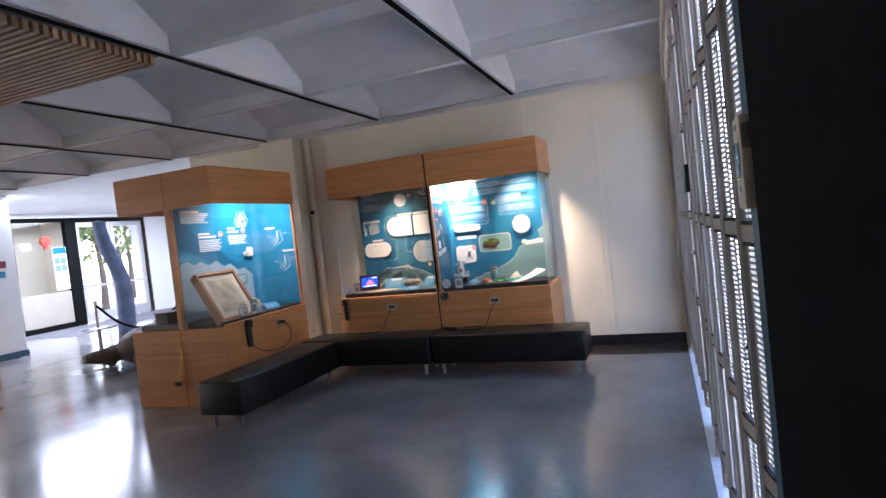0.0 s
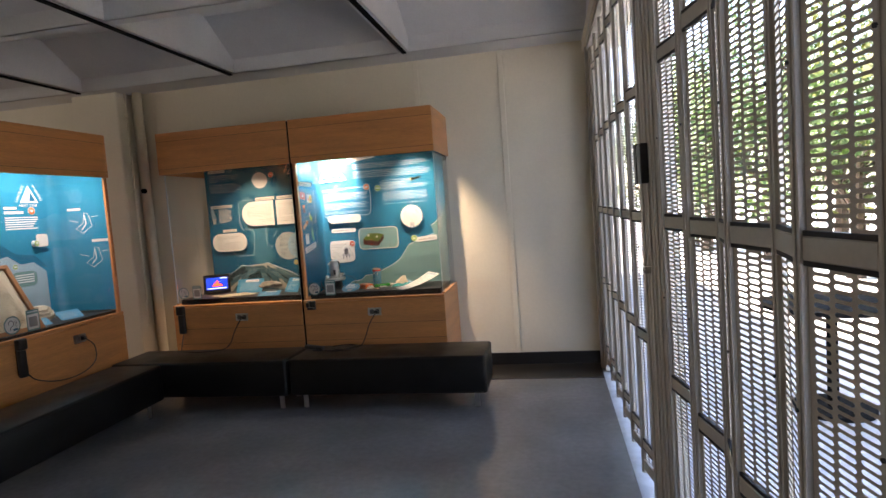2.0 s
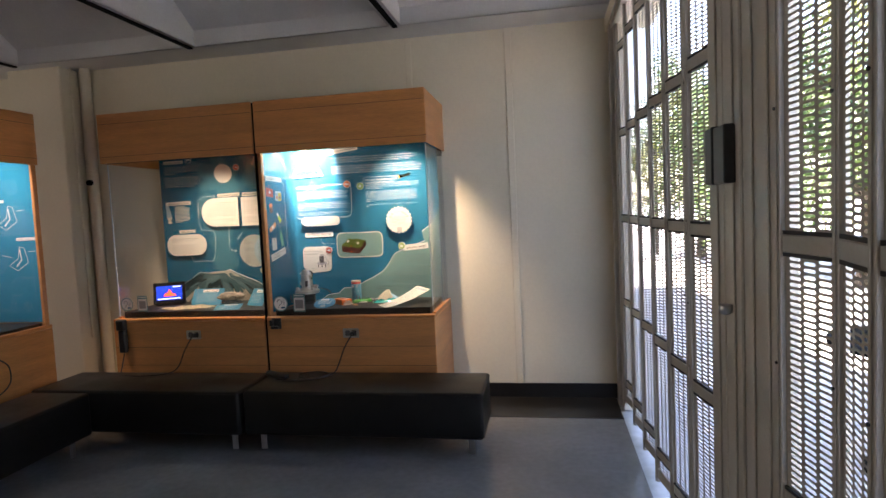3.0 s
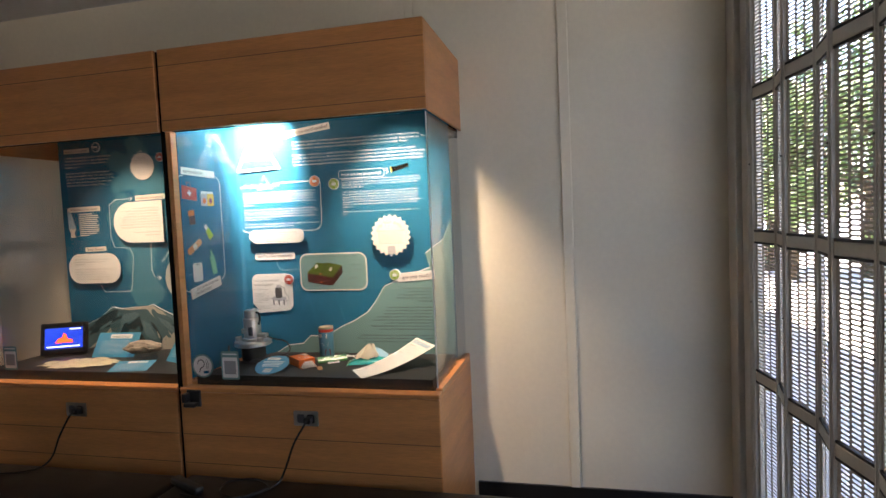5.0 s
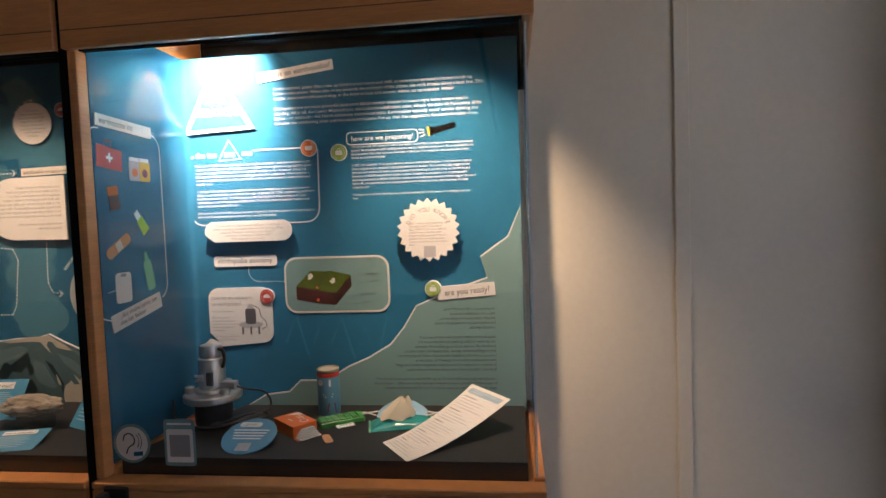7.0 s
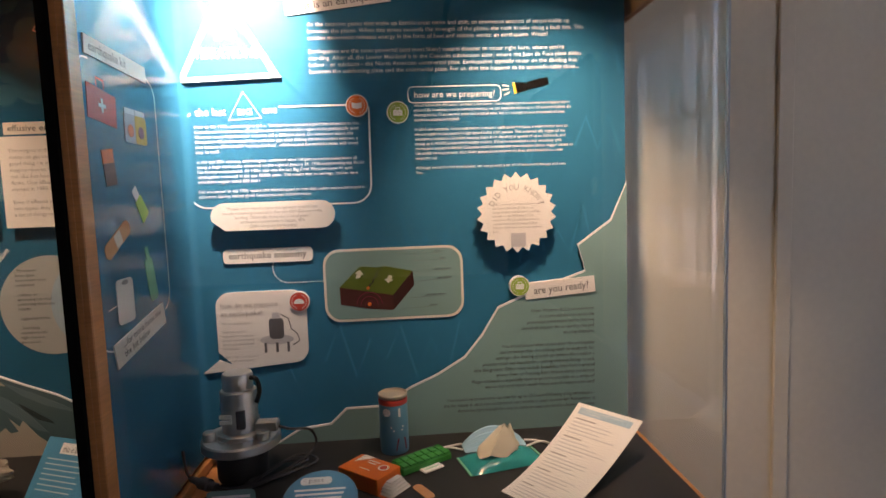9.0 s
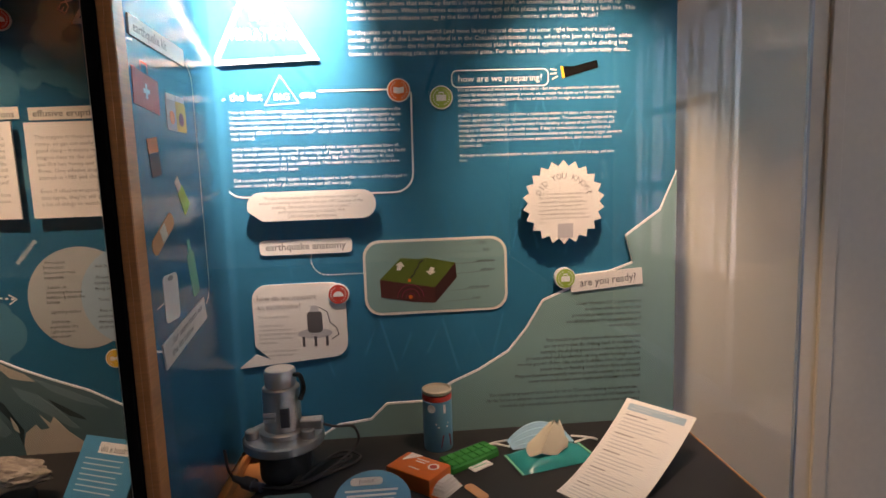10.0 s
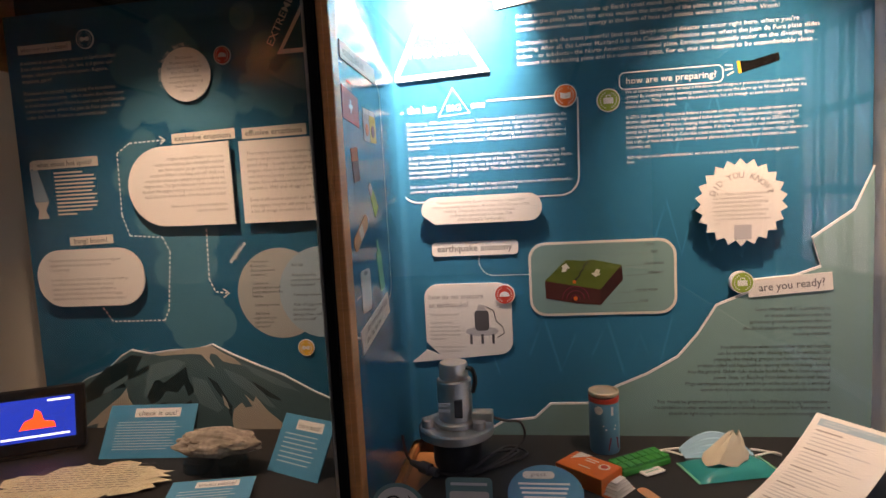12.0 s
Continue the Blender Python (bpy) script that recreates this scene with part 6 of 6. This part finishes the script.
for k in range(7):
    for j in (0, 1):
        part("cell_lid", transformed(boxes((-0.073 + 0.021 * k, -0.054 + 0.021 * k, -0.028 + 0.029 * j, -0.002 + 0.029 * j, 0.0185, 0.024), bevel=0.002), m), "green_plastic", po)
sachet = thing("sachet", (-1.634, 6.041, Z), "small white medical sachet", "sachet")
m = Matrix.Translation((-1.634, 6.041, Z)) @ Matrix.Rotation(radians(32), 4, "Z")
part("packet", transformed(boxes((-0.030, 0.030, -0.022, 0.022, 0.001, 0.006), bevel=0.002), m), "white_card", sachet)
bars("small_print", [(-0.022, 0.020, 0.008), (-0.022, 0.012, -0.002), (-0.022, 0.018, -0.012)], lambda u, v, d: tuple(m @ Vector((u, v, 0.0062 + d))), 0.004, "mint", sachet, 0.0003)
plaster = thing("sticking_plaster", (-1.655, 5.925, Z), "beige sticking plaster lying on the board", "plaster")
m = Matrix.Translation((-1.655, 5.925, Z)) @ Matrix.Rotation(radians(-60), 4, "Z")
bm = bmesh.new()
slab(bm, rounded(-0.036, 0.036, -0.0125, 0.0125, 0.011), lambda u, v, d: tuple(m @ Vector((u, v, d))), 0.0005, 0.0022)
part("strip", bm, "skin", plaster)

wipes = thing("wet_wipes", (-1.448, 6.056, Z), "teal packet of wet wipes with a tissue pulled out", "packet")
m = Matrix.Translation((-1.448, 6.056, Z)) @ Matrix.Rotation(radians(14), 4, "Z")
M["teal_wrap"] = material("teal_wrapper", (0.01, 0.27, 0.27), 0.2, vary=0.15, scale=20, bump=0.5, bump_scale=40)
M["cloth"] = material("tissue", (0.68, 0.62, 0.46), 0.9, vary=0.06)
M["mask_blue"] = material("mask_cloth", (0.30, 0.52, 0.66), 0.8, vary=0.05)
bm = bmesh.new()
n = 14
top = [[bm.verts.new(m @ Vector((-0.10 + 0.20 * i / n, -0.055 + 0.11 * j / n, 0.002 + 0.026 * (math.sin(math.pi * i / n) ** 0.5) * (math.sin(math.pi * j / n) ** 0.5) * (1 + 0.25 * noise.noise(Vector((i * 0.6, j * 0.6, 1))))))) for j in range(n + 1)] for i in range(n + 1)]
for i in range(n):
    for j in range(n):
        bm.faces.new((top[i][j], top[i + 1][j], top[i + 1][j + 1], top[i][j + 1]))
part("wrapper", bm, "teal_wrap", wipes, smooth=True)
for x0, x1 in ((-0.106, -0.100), (0.100, 0.106)):
    part("crimp", transformed(boxes((x0, x1, -0.052, 0.052, 0.0005, 0.003)), m), "mint", wipes)
bm = bmesh.new()
rings = []
for k in range(6):
    r, z = 0.045 * (1 - k / 5) ** 0.8 + 0.012, 0.026 + 0.013 * k
    rings.append([bm.verts.new(m @ Vector((-0.012 + 0.005 * k + r * math.cos(a * math.pi / 9) * (1 + 0.35 * noise.noise(Vector((a * 0.9, k * 0.5, 3)))), 0.0 + 0.55 * r * math.sin(a * math.pi / 9), z + 0.006 * math.sin(a * 1.7)))) for a in range(18)])
for a, b in zip(rings, rings[1:]):
    for k in range(18):
        bm.faces.new((a[k], a[(k + 1) % 18], b[(k + 1) % 18], b[k]))
part("tissue", bm, "cloth", wipes, "cream tissue", smooth=True)
mask = thing("face_mask", (-1.458, 6.131, Z), "pale blue pleated face mask with white ear loops", "face mask")
bm = bmesh.new()
m = Matrix.Translation((-1.458, 6.131, Z + 0.004)) @ Matrix.Rotation(radians(8), 4, "Z")
n = 16
g = [[bm.verts.new(m @ Vector((-0.085 + 0.17 * i / n, 0.040 * (j / 8 - 0.5) * 1.2, 0.004 + 0.046 * math.sin(math.pi * i / n) ** 0.8 * (j / 8) + 0.005 * (j % 2)))) for j in range(9)] for i in range(n + 1)]
for i in range(n):
    for j in range(8):
        bm.faces.new((g[i][j], g[i + 1][j], g[i + 1][j + 1], g[i][j + 1]))
part("cloth", bm, "mask_blue", mask, smooth=True)
for s in (-1, 1):
    p = [(-1.458 + s * 0.085, 6.106, Z + 0.012), (-1.458 + s * 0.125, 6.106, Z + 0.022), (-1.458 + s * 0.150, 6.121, Z + 0.008), (-1.458 + s * 0.125, 6.141, Z + 0.008), (-1.458 + s * 0.085, 6.136, Z + 0.016)]
    part("ear_loop", cable(p, 0.0028), "white_card", mask, smooth=True)

# the curled list
lst = thing("supply_list", (-1.36, 6.0, Z), "long white printed list, curling up at its far end", "paper")
foot_l, foot_r = Vector((-1.477, 5.902, Z + 0.001)), Vector((-1.377, 5.767, Z + 0.001))
head_l, head_r = Vector((-1.218, 6.140, 0.975)), Vector((-1.089, 6.020, 0.961))


def on_list(u, v, d):
    """u across 0 to 1, v along 0 to 1 from the foot, on the curved sheet."""
    lift = 1.75
    p = (foot_l.lerp(foot_r, u)).lerp(head_l.lerp(head_r, u), v)
    z = Z + 0.0012 + (p.z - Z) * (v ** lift) / max(v, 1e-4) if v > 0 else Z + 0.0012
    return (p.x, p.y - d * 0.4, z + d)


bm = bmesh.new()
g = [[bm.verts.new(on_list(i / 4, j / 16, 0)) for j in range(17)] for i in range(5)]
for i in range(4):
    for j in range(16):
        bm.faces.new((g[i][j], g[i + 1][j], g[i + 1][j + 1], g[i][j + 1]))
part("sheet", bm, "white_card", lst, smooth=True)


bm = bmesh.new()
for v0, v1, u0, u1 in ((0.905, 0.965, 0.08, 0.90),):
    g = [[bm.verts.new(on_list(u0 + (u1 - u0) * i / 4, v0 + (v1 - v0) * j / 3, 0.0008)) for j in range(4)] for i in range(5)]
    for i in range(4):
        for j in range(3):
            bm.faces.new((g[i][j], g[i + 1][j], g[i + 1][j + 1], g[i][j + 1]))
part("title_pill", bm, "glacier", lst)
rng = random.Random(9)
small, strong = [], []
v = 0.86
for block in range(5):
    strong.append((0.10, 0.42 - 0.03 * block, v))
    for k in range(4):
        v -= 0.032
        small.append((0.10, rng.uniform(0.55, 0.88), v))
    v -= 0.045
bars("small_print", small, on_list, 0.007, "pale_grey", lst, 0.0008)
bars("heading_print", strong, on_list, 0.011, "grey_print", lst, 0.0008)
letters("lettering", ["what you need in your", "survival kit"], on_list, 0.14, 0.942, 0.026, 0.024, 0.62, "white_print", lst, d=0.0016)

rc = thing("round_card", (-1.886, 5.880, Z), "round blue caption card tilted on the board", "card", "blue caption cards")
m = Matrix.Translation((-1.886, 5.880, Z + 0.024)) @ Matrix.Rotation(radians(18), 4, "X")
way = lambda u, v, d: tuple(m @ Vector((u, v, d)))
part("board", slab(bmesh.new(), disc(0, 0, 0.083, 40), way, 0.0, 0.003), "card_blue", rc)
part("stand", boxes((-1.911, -1.861, 5.925, 5.931, Z, Z + 0.037)), "card_blue", rc)
t = shape("title_tag", rounded(-0.050, 0.022, 0.040, 0.062, 0.010), way, 0.003, 0.004, "white_card", rc)
letters("lettering", ["psst"], way, -0.014, 0.046, 0.020, 0, 0.035, "grey_print", t, align="middle", d=0.0046)
bars("small_print", [(-0.060 + 0.004 * k, 0.055 - 0.004 * k, 0.022 - 0.013 * k) for k in range(4)], way, 0.006, "white_print", rc, 0.0034)
shape("code_patch", rounded(-0.020, 0.022, -0.068, -0.034, 0.002), way, 0.003, 0.0035, "pale_grey", rc)

# ---- on the volcano case's board ----
ink("screen_blue", (0.006, 0.02, 0.20), 0.2, 0.9, emit=0.7)
scr = thing("video_frame", (-3.335, 6.065, Z), "small black video screen showing a blue and red picture", "screen")
m = Matrix.Translation((-3.335, 6.065, Z + 0.012)) @ Matrix.Rotation(radians(25), 4, "Z") @ Matrix.Rotation(radians(-12), 4, "X")
part("bezel", transformed(boxes((-0.125, 0.125, 0.0, 0.022, 0.0, 0.185), bevel=0.006), m), "black_gloss", scr)
way = lambda u, v, d: tuple(m @ Vector((u, -d, v)))
part("screen", slab(bmesh.new(), [(-0.100, 0.035), (0.100, 0.035), (0.100, 0.155), (-0.100, 0.155)], way, 0.0, 0.001), "screen_blue", scr)
ink("lava_glow", (0.85, 0.05, 0.01), 0.3, 0.3, emit=0.8)
shape("lava_picture", [(-0.045, 0.068), (0.050, 0.068), (0.045, 0.085), (0.020, 0.090), (0.012, 0.115), (-0.002, 0.125), (-0.008, 0.100), (-0.030, 0.092)], way, 0.001, 0.0014, "lava_glow", scr)
ink("screen_text", (0.55, 0.65, 0.95), 0.3, 0.1, emit=0.6)
bars("screen_bar", [(-0.09, 0.085, 0.044), (0.03, 0.09, 0.143)], way, 0.006, "screen_text", scr, 0.0016)
part("stand", transformed(boxes((-0.10, 0.10, 0.004, 0.05, -0.010, -0.001)), m), "board", scr)
part("prop", transformed(boxes((-0.03, 0.03, 0.023, 0.06, 0.0, 0.09)), m), "black_gloss", scr)

pm = thing("torn_parchment", (-3.059, 5.914, Z), "torn crumpled cream parchment covered in fine writing", "paper")
M["parchment"] = material("parchment", (0.60, 0.53, 0.36), 0.85, vary=0.1, scale=12, fine=0.12, fine_scale=120)
rng = random.Random(21)
out = []
for k in range(46):
    a = 2 * math.pi * k / 46
    out.append((math.cos(a) * (0.222 + rng.uniform(-0.045, 0.02)), math.sin(a) * (0.108 + rng.uniform(-0.022, 0.012))))
bm = bmesh.new()
rings = [[bm.verts.new((-3.059 + u * s, 5.914 + v * s + 0.15 * u * s, Z + 0.004 + 0.016 * s * abs(noise.noise(Vector((u * s * 14, v * s * 14, 7)))))) for u, v in out] for s in (1.0, 0.8, 0.6, 0.4, 0.2)]
for a, b in zip(rings, rings[1:]):
    for k in range(46):
        bm.faces.new((a[k], a[(k + 1) % 46], b[(k + 1) % 46], b[k]))
bm.faces.new(rings[-1])
part("sheet", bm, "parchment", pm)
rows = []
for k in range(11):
    v = -0.06 + 0.0125 * k
    u = -0.15
    while u < 0.14:
        w = rng.uniform(0.012, 0.03)
        rows.append((u, u + w, v))
        u += w + 0.007
bars("fine_writing", rows, lambda u, v, d: (-3.059 + u, 5.914 + v + 0.15 * u, Z + 0.0185 + d), 0.0028, "slate", pm, 0.0006)

leaning_card("caption_card", (-3.001, 6.066, Z), 0.265, 0.150, 4, 33, "blue caption card titled check it out, leaning back", 9, "check it out!")
leaning_card("caption_card", (-2.522, 5.980, Z), 0.175, 0.150, -22, 33, "blue caption card titled this is basalt", 5, "this is basalt!")
leaning_card("caption_card", (-2.663, 5.796, Z), 0.20, 0.115, 12, 76, "blue caption card lying nearly flat", 5, "this is a pumice!")
lava_rock = rock("volcanic_rock", (-2.734, 6.009, Z + 0.074), (0.114, 0.052, 0.033), 8.3, "stone")
tagged(lava_rock, "rough grey-brown volcanic rock resting on clear blocks", "rock")
M["crystal"] = glass_material("clear_block", (0.80, 0.86, 0.90), 0.03, 0.10)
for x in (-2.784, -2.684):
    st = thing("acrylic_block", (x, 5.994, Z), "clear glassy block under the rock", "stand", "acrylic blocks")
    part("block", boxes((x - 0.032, x + 0.032, 5.964, 6.024, Z, Z + 0.044), bevel=0.010), "crystal", st).visible_shadow = False


# ---- the jamb, the hall and the entrance ----
th = thing("thermostat", (0.33, 1.0, 1.5), "cream wall thermostat with a small screen on the blue jamb", "thermostat")
part("case", boxes((0.314, 0.349, 0.893, 0.995, 1.500, 1.688), bevel=0.006, seg=2), "cream", th, smooth=True)
part("screen", boxes((0.3115, 0.314, 0.912, 0.968, 1.565, 1.635)), "panel_cyan", th, "small teal screen")
for z in (1.535, 1.660):
    part("button", boxes((0.3115, 0.314, 0.925, 0.960, z, z + 0.012), bevel=0.002), "pale_grey", th)
for k in range(6):
    part("vent_slot", boxes((0.318 + 0.004 * k, 0.320 + 0.004 * k, 0.8915, 0.893, 1.62, 1.67)), "slate", th)

HX = -15.0
ink("film_cream", (0.36, 0.33, 0.27), 0.6, 0.06)
structure("pier", boxes((-12.0, -11.45, 6.55, 7.08, 0, 3.1), bevel=0.01), "wall_white", "white painted pier in the hall", "wall")
structure("pier_base", boxes((-12.02, -11.43, 6.53, 7.10, 0.001, 0.12)), "blue_paint", "dark blue skirting round the pier", "baseboard")
notice = thing("notice", (-11.45, 6.8, 1.5), "small purple and blue notice on the white pier", "notice")
part("sheet", boxes((-11.449, -11.444, 6.66, 6.90, 1.50, 1.86)), "white_card", notice)
part("purple_field", boxes((-11.444, -11.441, 6.67, 6.89, 1.72, 1.85)), "plum", notice)
part("blue_field", boxes((-11.444, -11.441, 6.69, 6.86, 1.54, 1.66)), "card_blue", notice)
desk = thing("reception_counter", (-11.0, 5.7, 0), "pale wooden reception counter beside the pier", "counter")
part("front", boxes((-11.4, -10.9, 4.6, 6.22, 0, 0.90), bevel=0.005), "maple", desk)
part("worktop", boxes((-11.45, -10.85, 4.55, 6.27, 0.901, 0.94), bevel=0.006), "cream", desk)
tagged(part("hall_mat", boxes((-14.9, -12.9, 9.0, 13.4, 0.0, 0.012)), "carpet"), "grey entrance matting inside the doors", "floor mat", kind="structure")
# facade with window, mullions and a pair of glazed doors
structure("wall_entrance", boxes((HX - 0.1, HX + 0.1, 8.2, 9.25, 0, 3.1), (HX - 0.1, HX + 0.1, 13.3, 14.2, 0, 3.1), (HX - 0.1, HX + 0.1, 9.25, 13.3, 2.98, 3.1)), "wall_white", "white wall round the entrance", "wall")
structure("wall_side", boxes((-16.6, HX - 0.1, 8.2, 8.4, 0, 3.1)), "wall_white", "white return wall beside the entrance", "wall")
win = tagged(thing("window_1", (HX, 10.0, 0), "black-framed lobby window with a frosted lower half", "window"), kind="structure")
for row in ((HX - 0.06, HX + 0.06, 9.25, 9.33, 0, 2.98), (HX - 0.06, HX + 0.06, 9.33, 10.70, 2.88, 2.98), (HX - 0.06, HX + 0.06, 9.33, 10.70, 0, 0.14), (HX - 0.08, HX + 0.08, 10.70, 11.0, 0, 2.98)):
    part("window_frame", boxes(row), "black", win)
pane("window_pane", HX - 0.01, HX + 0.01, 9.33, 10.70, 0.14, 2.88, win)
# the second box is an added return that keeps daylight off the lobby
structure("lobby_wall", boxes((-16.3, -16.2, 8.4, 10.9, 0, 3.1), (-16.3, -15.08, 10.9, 11.0, 0, 3.1)), "wall", "cream lobby wall behind the window, with an added return that blocks daylight", "wall")
part("frosted_film", boxes((HX + 0.012, HX + 0.016, 9.34, 10.69, 0.15, 1.0)), "film_cream", win, "cream frosted film")
ps = thing("poster", (HX + 0.02, 10.5, 1.5), "tall pale poster with photographs on the lobby window", "poster")
part("sheet", boxes((HX + 0.018, HX + 0.022, 10.30, 10.68, 1.05, 2.20)), "white_card", ps)
part("title_field", boxes((HX + 0.022, HX + 0.025, 10.31, 10.67, 2.02, 2.19)), "panel_blue", ps)
for k in range(2):
    for j in range(2):
        part("photograph", boxes((HX + 0.022, HX + 0.025, 10.33 + 0.17 * k, 10.48 + 0.17 * k, 1.75 - 0.20 * j, 1.92 - 0.20 * j)), "volcano_mid", ps)
bars("small_print", [(10.34, 10.64, 1.42 - 0.06 * k) for k in range(6)], lambda u, v, d: (HX + 0.0225 + d, u, v), 0.025, "grey_print", ps)
bell = thing("alarm_bell", (HX + 0.03, 10.1, 2.3), "red alarm bell above the lobby window", "bell")
bm = rod(bmesh.new(), (HX + 0.02, 10.12, 2.38), (HX + 0.10, 10.12, 2.38), 0.13, 20)
part("gong", bm, "red", bell, smooth=True)
part("box", boxes((HX + 0.02, HX + 0.08, 10.08, 10.16, 2.16, 2.25)), "red", bell)
ex = thing("exit_sign", (HX + 0.03, 9.6, 2.25), "small red exit sign on the window", "sign")
part("plate", boxes((HX + 0.018, HX + 0.022, 9.50, 9.76, 2.17, 2.34)), "white_card", ex)
letters("lettering", ["EXIT"], lambda u, v, d: (HX + 0.0225 + d, u, v), 9.53, 2.205, 0.13, 0, 0.20, "red", ex, d=0.001, bold=0.02)
for k, y0 in enumerate((11.0, 12.1)):
    dr = tagged(thing("door_%d" % (k + 1), (HX, y0 + 0.5, 0), "white metal glazed entrance door with a push bar", "door"), kind="structure")
    for row in ((HX - 0.03, HX + 0.03, y0 + 0.01, y0 + 0.12, 0.02, 2.85), (HX - 0.03, HX + 0.03, y0 + 0.98, y0 + 1.09, 0.02, 2.85), (HX - 0.03, HX + 0.03, y0 + 0.12, y0 + 0.98, 2.72, 2.85), (HX - 0.03, HX + 0.03, y0 + 0.12, y0 + 0.98, 0.02, 0.30)):
        part("door_rail", boxes(row, bevel=0.004), "pale_grey", dr)
    part("push_bar", boxes((HX + 0.031, HX + 0.09, y0 + 0.05, y0 + 1.0, 1.02, 1.08), bevel=0.01), "chrome", dr)
    part("lock_case", boxes((HX + 0.031, HX + 0.07, y0 + 0.03, y0 + 0.10, 1.12, 1.30), bevel=0.005), "white_card", dr)
    pane("door_pane", HX - 0.006, HX + 0.006, y0 + 0.12, y0 + 0.98, 0.30, 2.72, dr)
structure("door_head", boxes((HX - 0.06, HX + 0.06, 11.0, 13.3, 2.86, 2.98), (HX - 0.06, HX + 0.06, 13.2, 13.3, 0, 2.86)), "black", "black head of the entrance doors", "trim")
tree(-20.0, 16.5, 5.5, 2.0, 31, "leaf")
tree(-18.2, 14.2, 5.0, 2.2, 41, "leaf")
tree(-18.8, 12.2, 4.6, 2.0, 43, "leaf")
tree(-23.0, 19.5, 6.5, 2.4, 37, "leaf")

M["blue_skin"] = material("blue_painted_sculpture", (0.24, 0.35, 0.62), 0.5, vary=0.25, scale=6, bump=0.4, bump_scale=25)
M["shell"] = material("grey_brown_sculpture", (0.16, 0.135, 0.115), 0.55, vary=0.3, scale=7, bump=0.5, bump_scale=30)
bm = bmesh.new()
neck = spline([(-8.5, 6.84, 0.0), (-8.5, 6.84, 0.30), (-8.5, 6.87, 0.65), (-8.5, 6.88, 1.00), (-8.5, 6.86, 1.28), (-8.5, 6.77, 1.55), (-8.5, 6.66, 1.82), (-8.5, 6.59, 2.06), (-8.5, 6.57, 2.22), (-8.5, 6.57, 2.30)], 6)
prof = [0.155 - 0.068 * k / (len(neck) - 1) for k in range(len(neck))]
prof[-6:] = [0.098, 0.102, 0.102, 0.09, 0.07, 0.035]
tube(bm, neck, prof, 18)
ob = part("neck_sculpture", bm, "blue_skin", None, smooth=True)
tagged(ob, "tall blue sculpture of a curving long neck", "sculpture")
bm = bmesh.new()
bmesh.ops.create_uvsphere(bm, u_segments=28, v_segments=16, radius=1.0, matrix=Matrix.Translation((-7.35, 6.35, 0.28)) @ Matrix.Diagonal((0.42, 0.62, 0.30, 1)))
tube(bm, spline([(-7.5, 5.90, 0.26), (-7.58, 5.62, 0.24), (-7.63, 5.46, 0.25), (-7.65, 5.38, 0.25)], 4), [0.13 - 0.006 * k for k in range(13)], 12)
tube(bm, spline([(-7.30, 6.05, 0.22), (-7.12, 5.85, 0.12), (-7.02, 6.05, 0.05), (-6.95, 6.4, 0.05)], 4), [0.12 - 0.006 * k for k in range(13)], 12)
tube(bm, spline([(-7.65, 6.1, 0.22), (-7.9, 5.95, 0.12), (-7.98, 6.1, 0.06)], 4), [0.11 - 0.006 * k for k in range(9)], 12)
ob = part("tortoise_sculpture", bm, "shell", None, smooth=True)
tagged(ob, "grey-brown life-size turtle sculpture on the floor", "sculpture")
for k, (x, y) in enumerate(((-8.55, 6.35), (-7.0, 6.72))):
    s = thing("barrier_post", (x, y, 0), "chrome rope barrier post beside the sculptures", "barrier post", "rope barrier")
    part("base", lathe(bmesh.new(), [(0.16, 0), (0.16, 0.012), (0.03, 0.03)], (x, y, 0), 24), "chrome", s, smooth=True)
    part("shaft", rod(bmesh.new(), (x, y, 0.03), (x, y, 0.95), 0.025, 14), "chrome", s, smooth=True)
    part("cap", lathe(bmesh.new(), [(0.034, 0.951), (0.036, 0.97), (0.02, 1.0)], (x, y, 0), 16), "chrome", s, smooth=True)
rope = part("barrier_rope", tube(bmesh.new(), spline([(-8.55, 6.35, 0.93), (-8.2, 6.45, 0.62), (-7.8, 6.53, 0.50), (-7.4, 6.62, 0.62), (-7.0, 6.72, 0.93)], 6), 0.02, 10), "black", None, smooth=True)
tagged(rope, "sagging black barrier rope between two posts", "rope")
sg = thing("sign_stand", (-8.0, 5.95, 0), "slanted clear reading sign before the turtle", "sign")
part("plate", boxes((-8.15, -7.85, 5.75, 6.15, 0.60, 0.612)), "edge", sg)
part("stem", rod(bmesh.new(), (-8.0, 5.95, 0.012), (-8.0, 5.95, 0.60), 0.02, 10), "steel", sg)
part("foot", rod(bmesh.new(), (-8.0, 5.95, 0.0), (-8.0, 5.95, 0.012), 0.15, 20), "steel", sg)
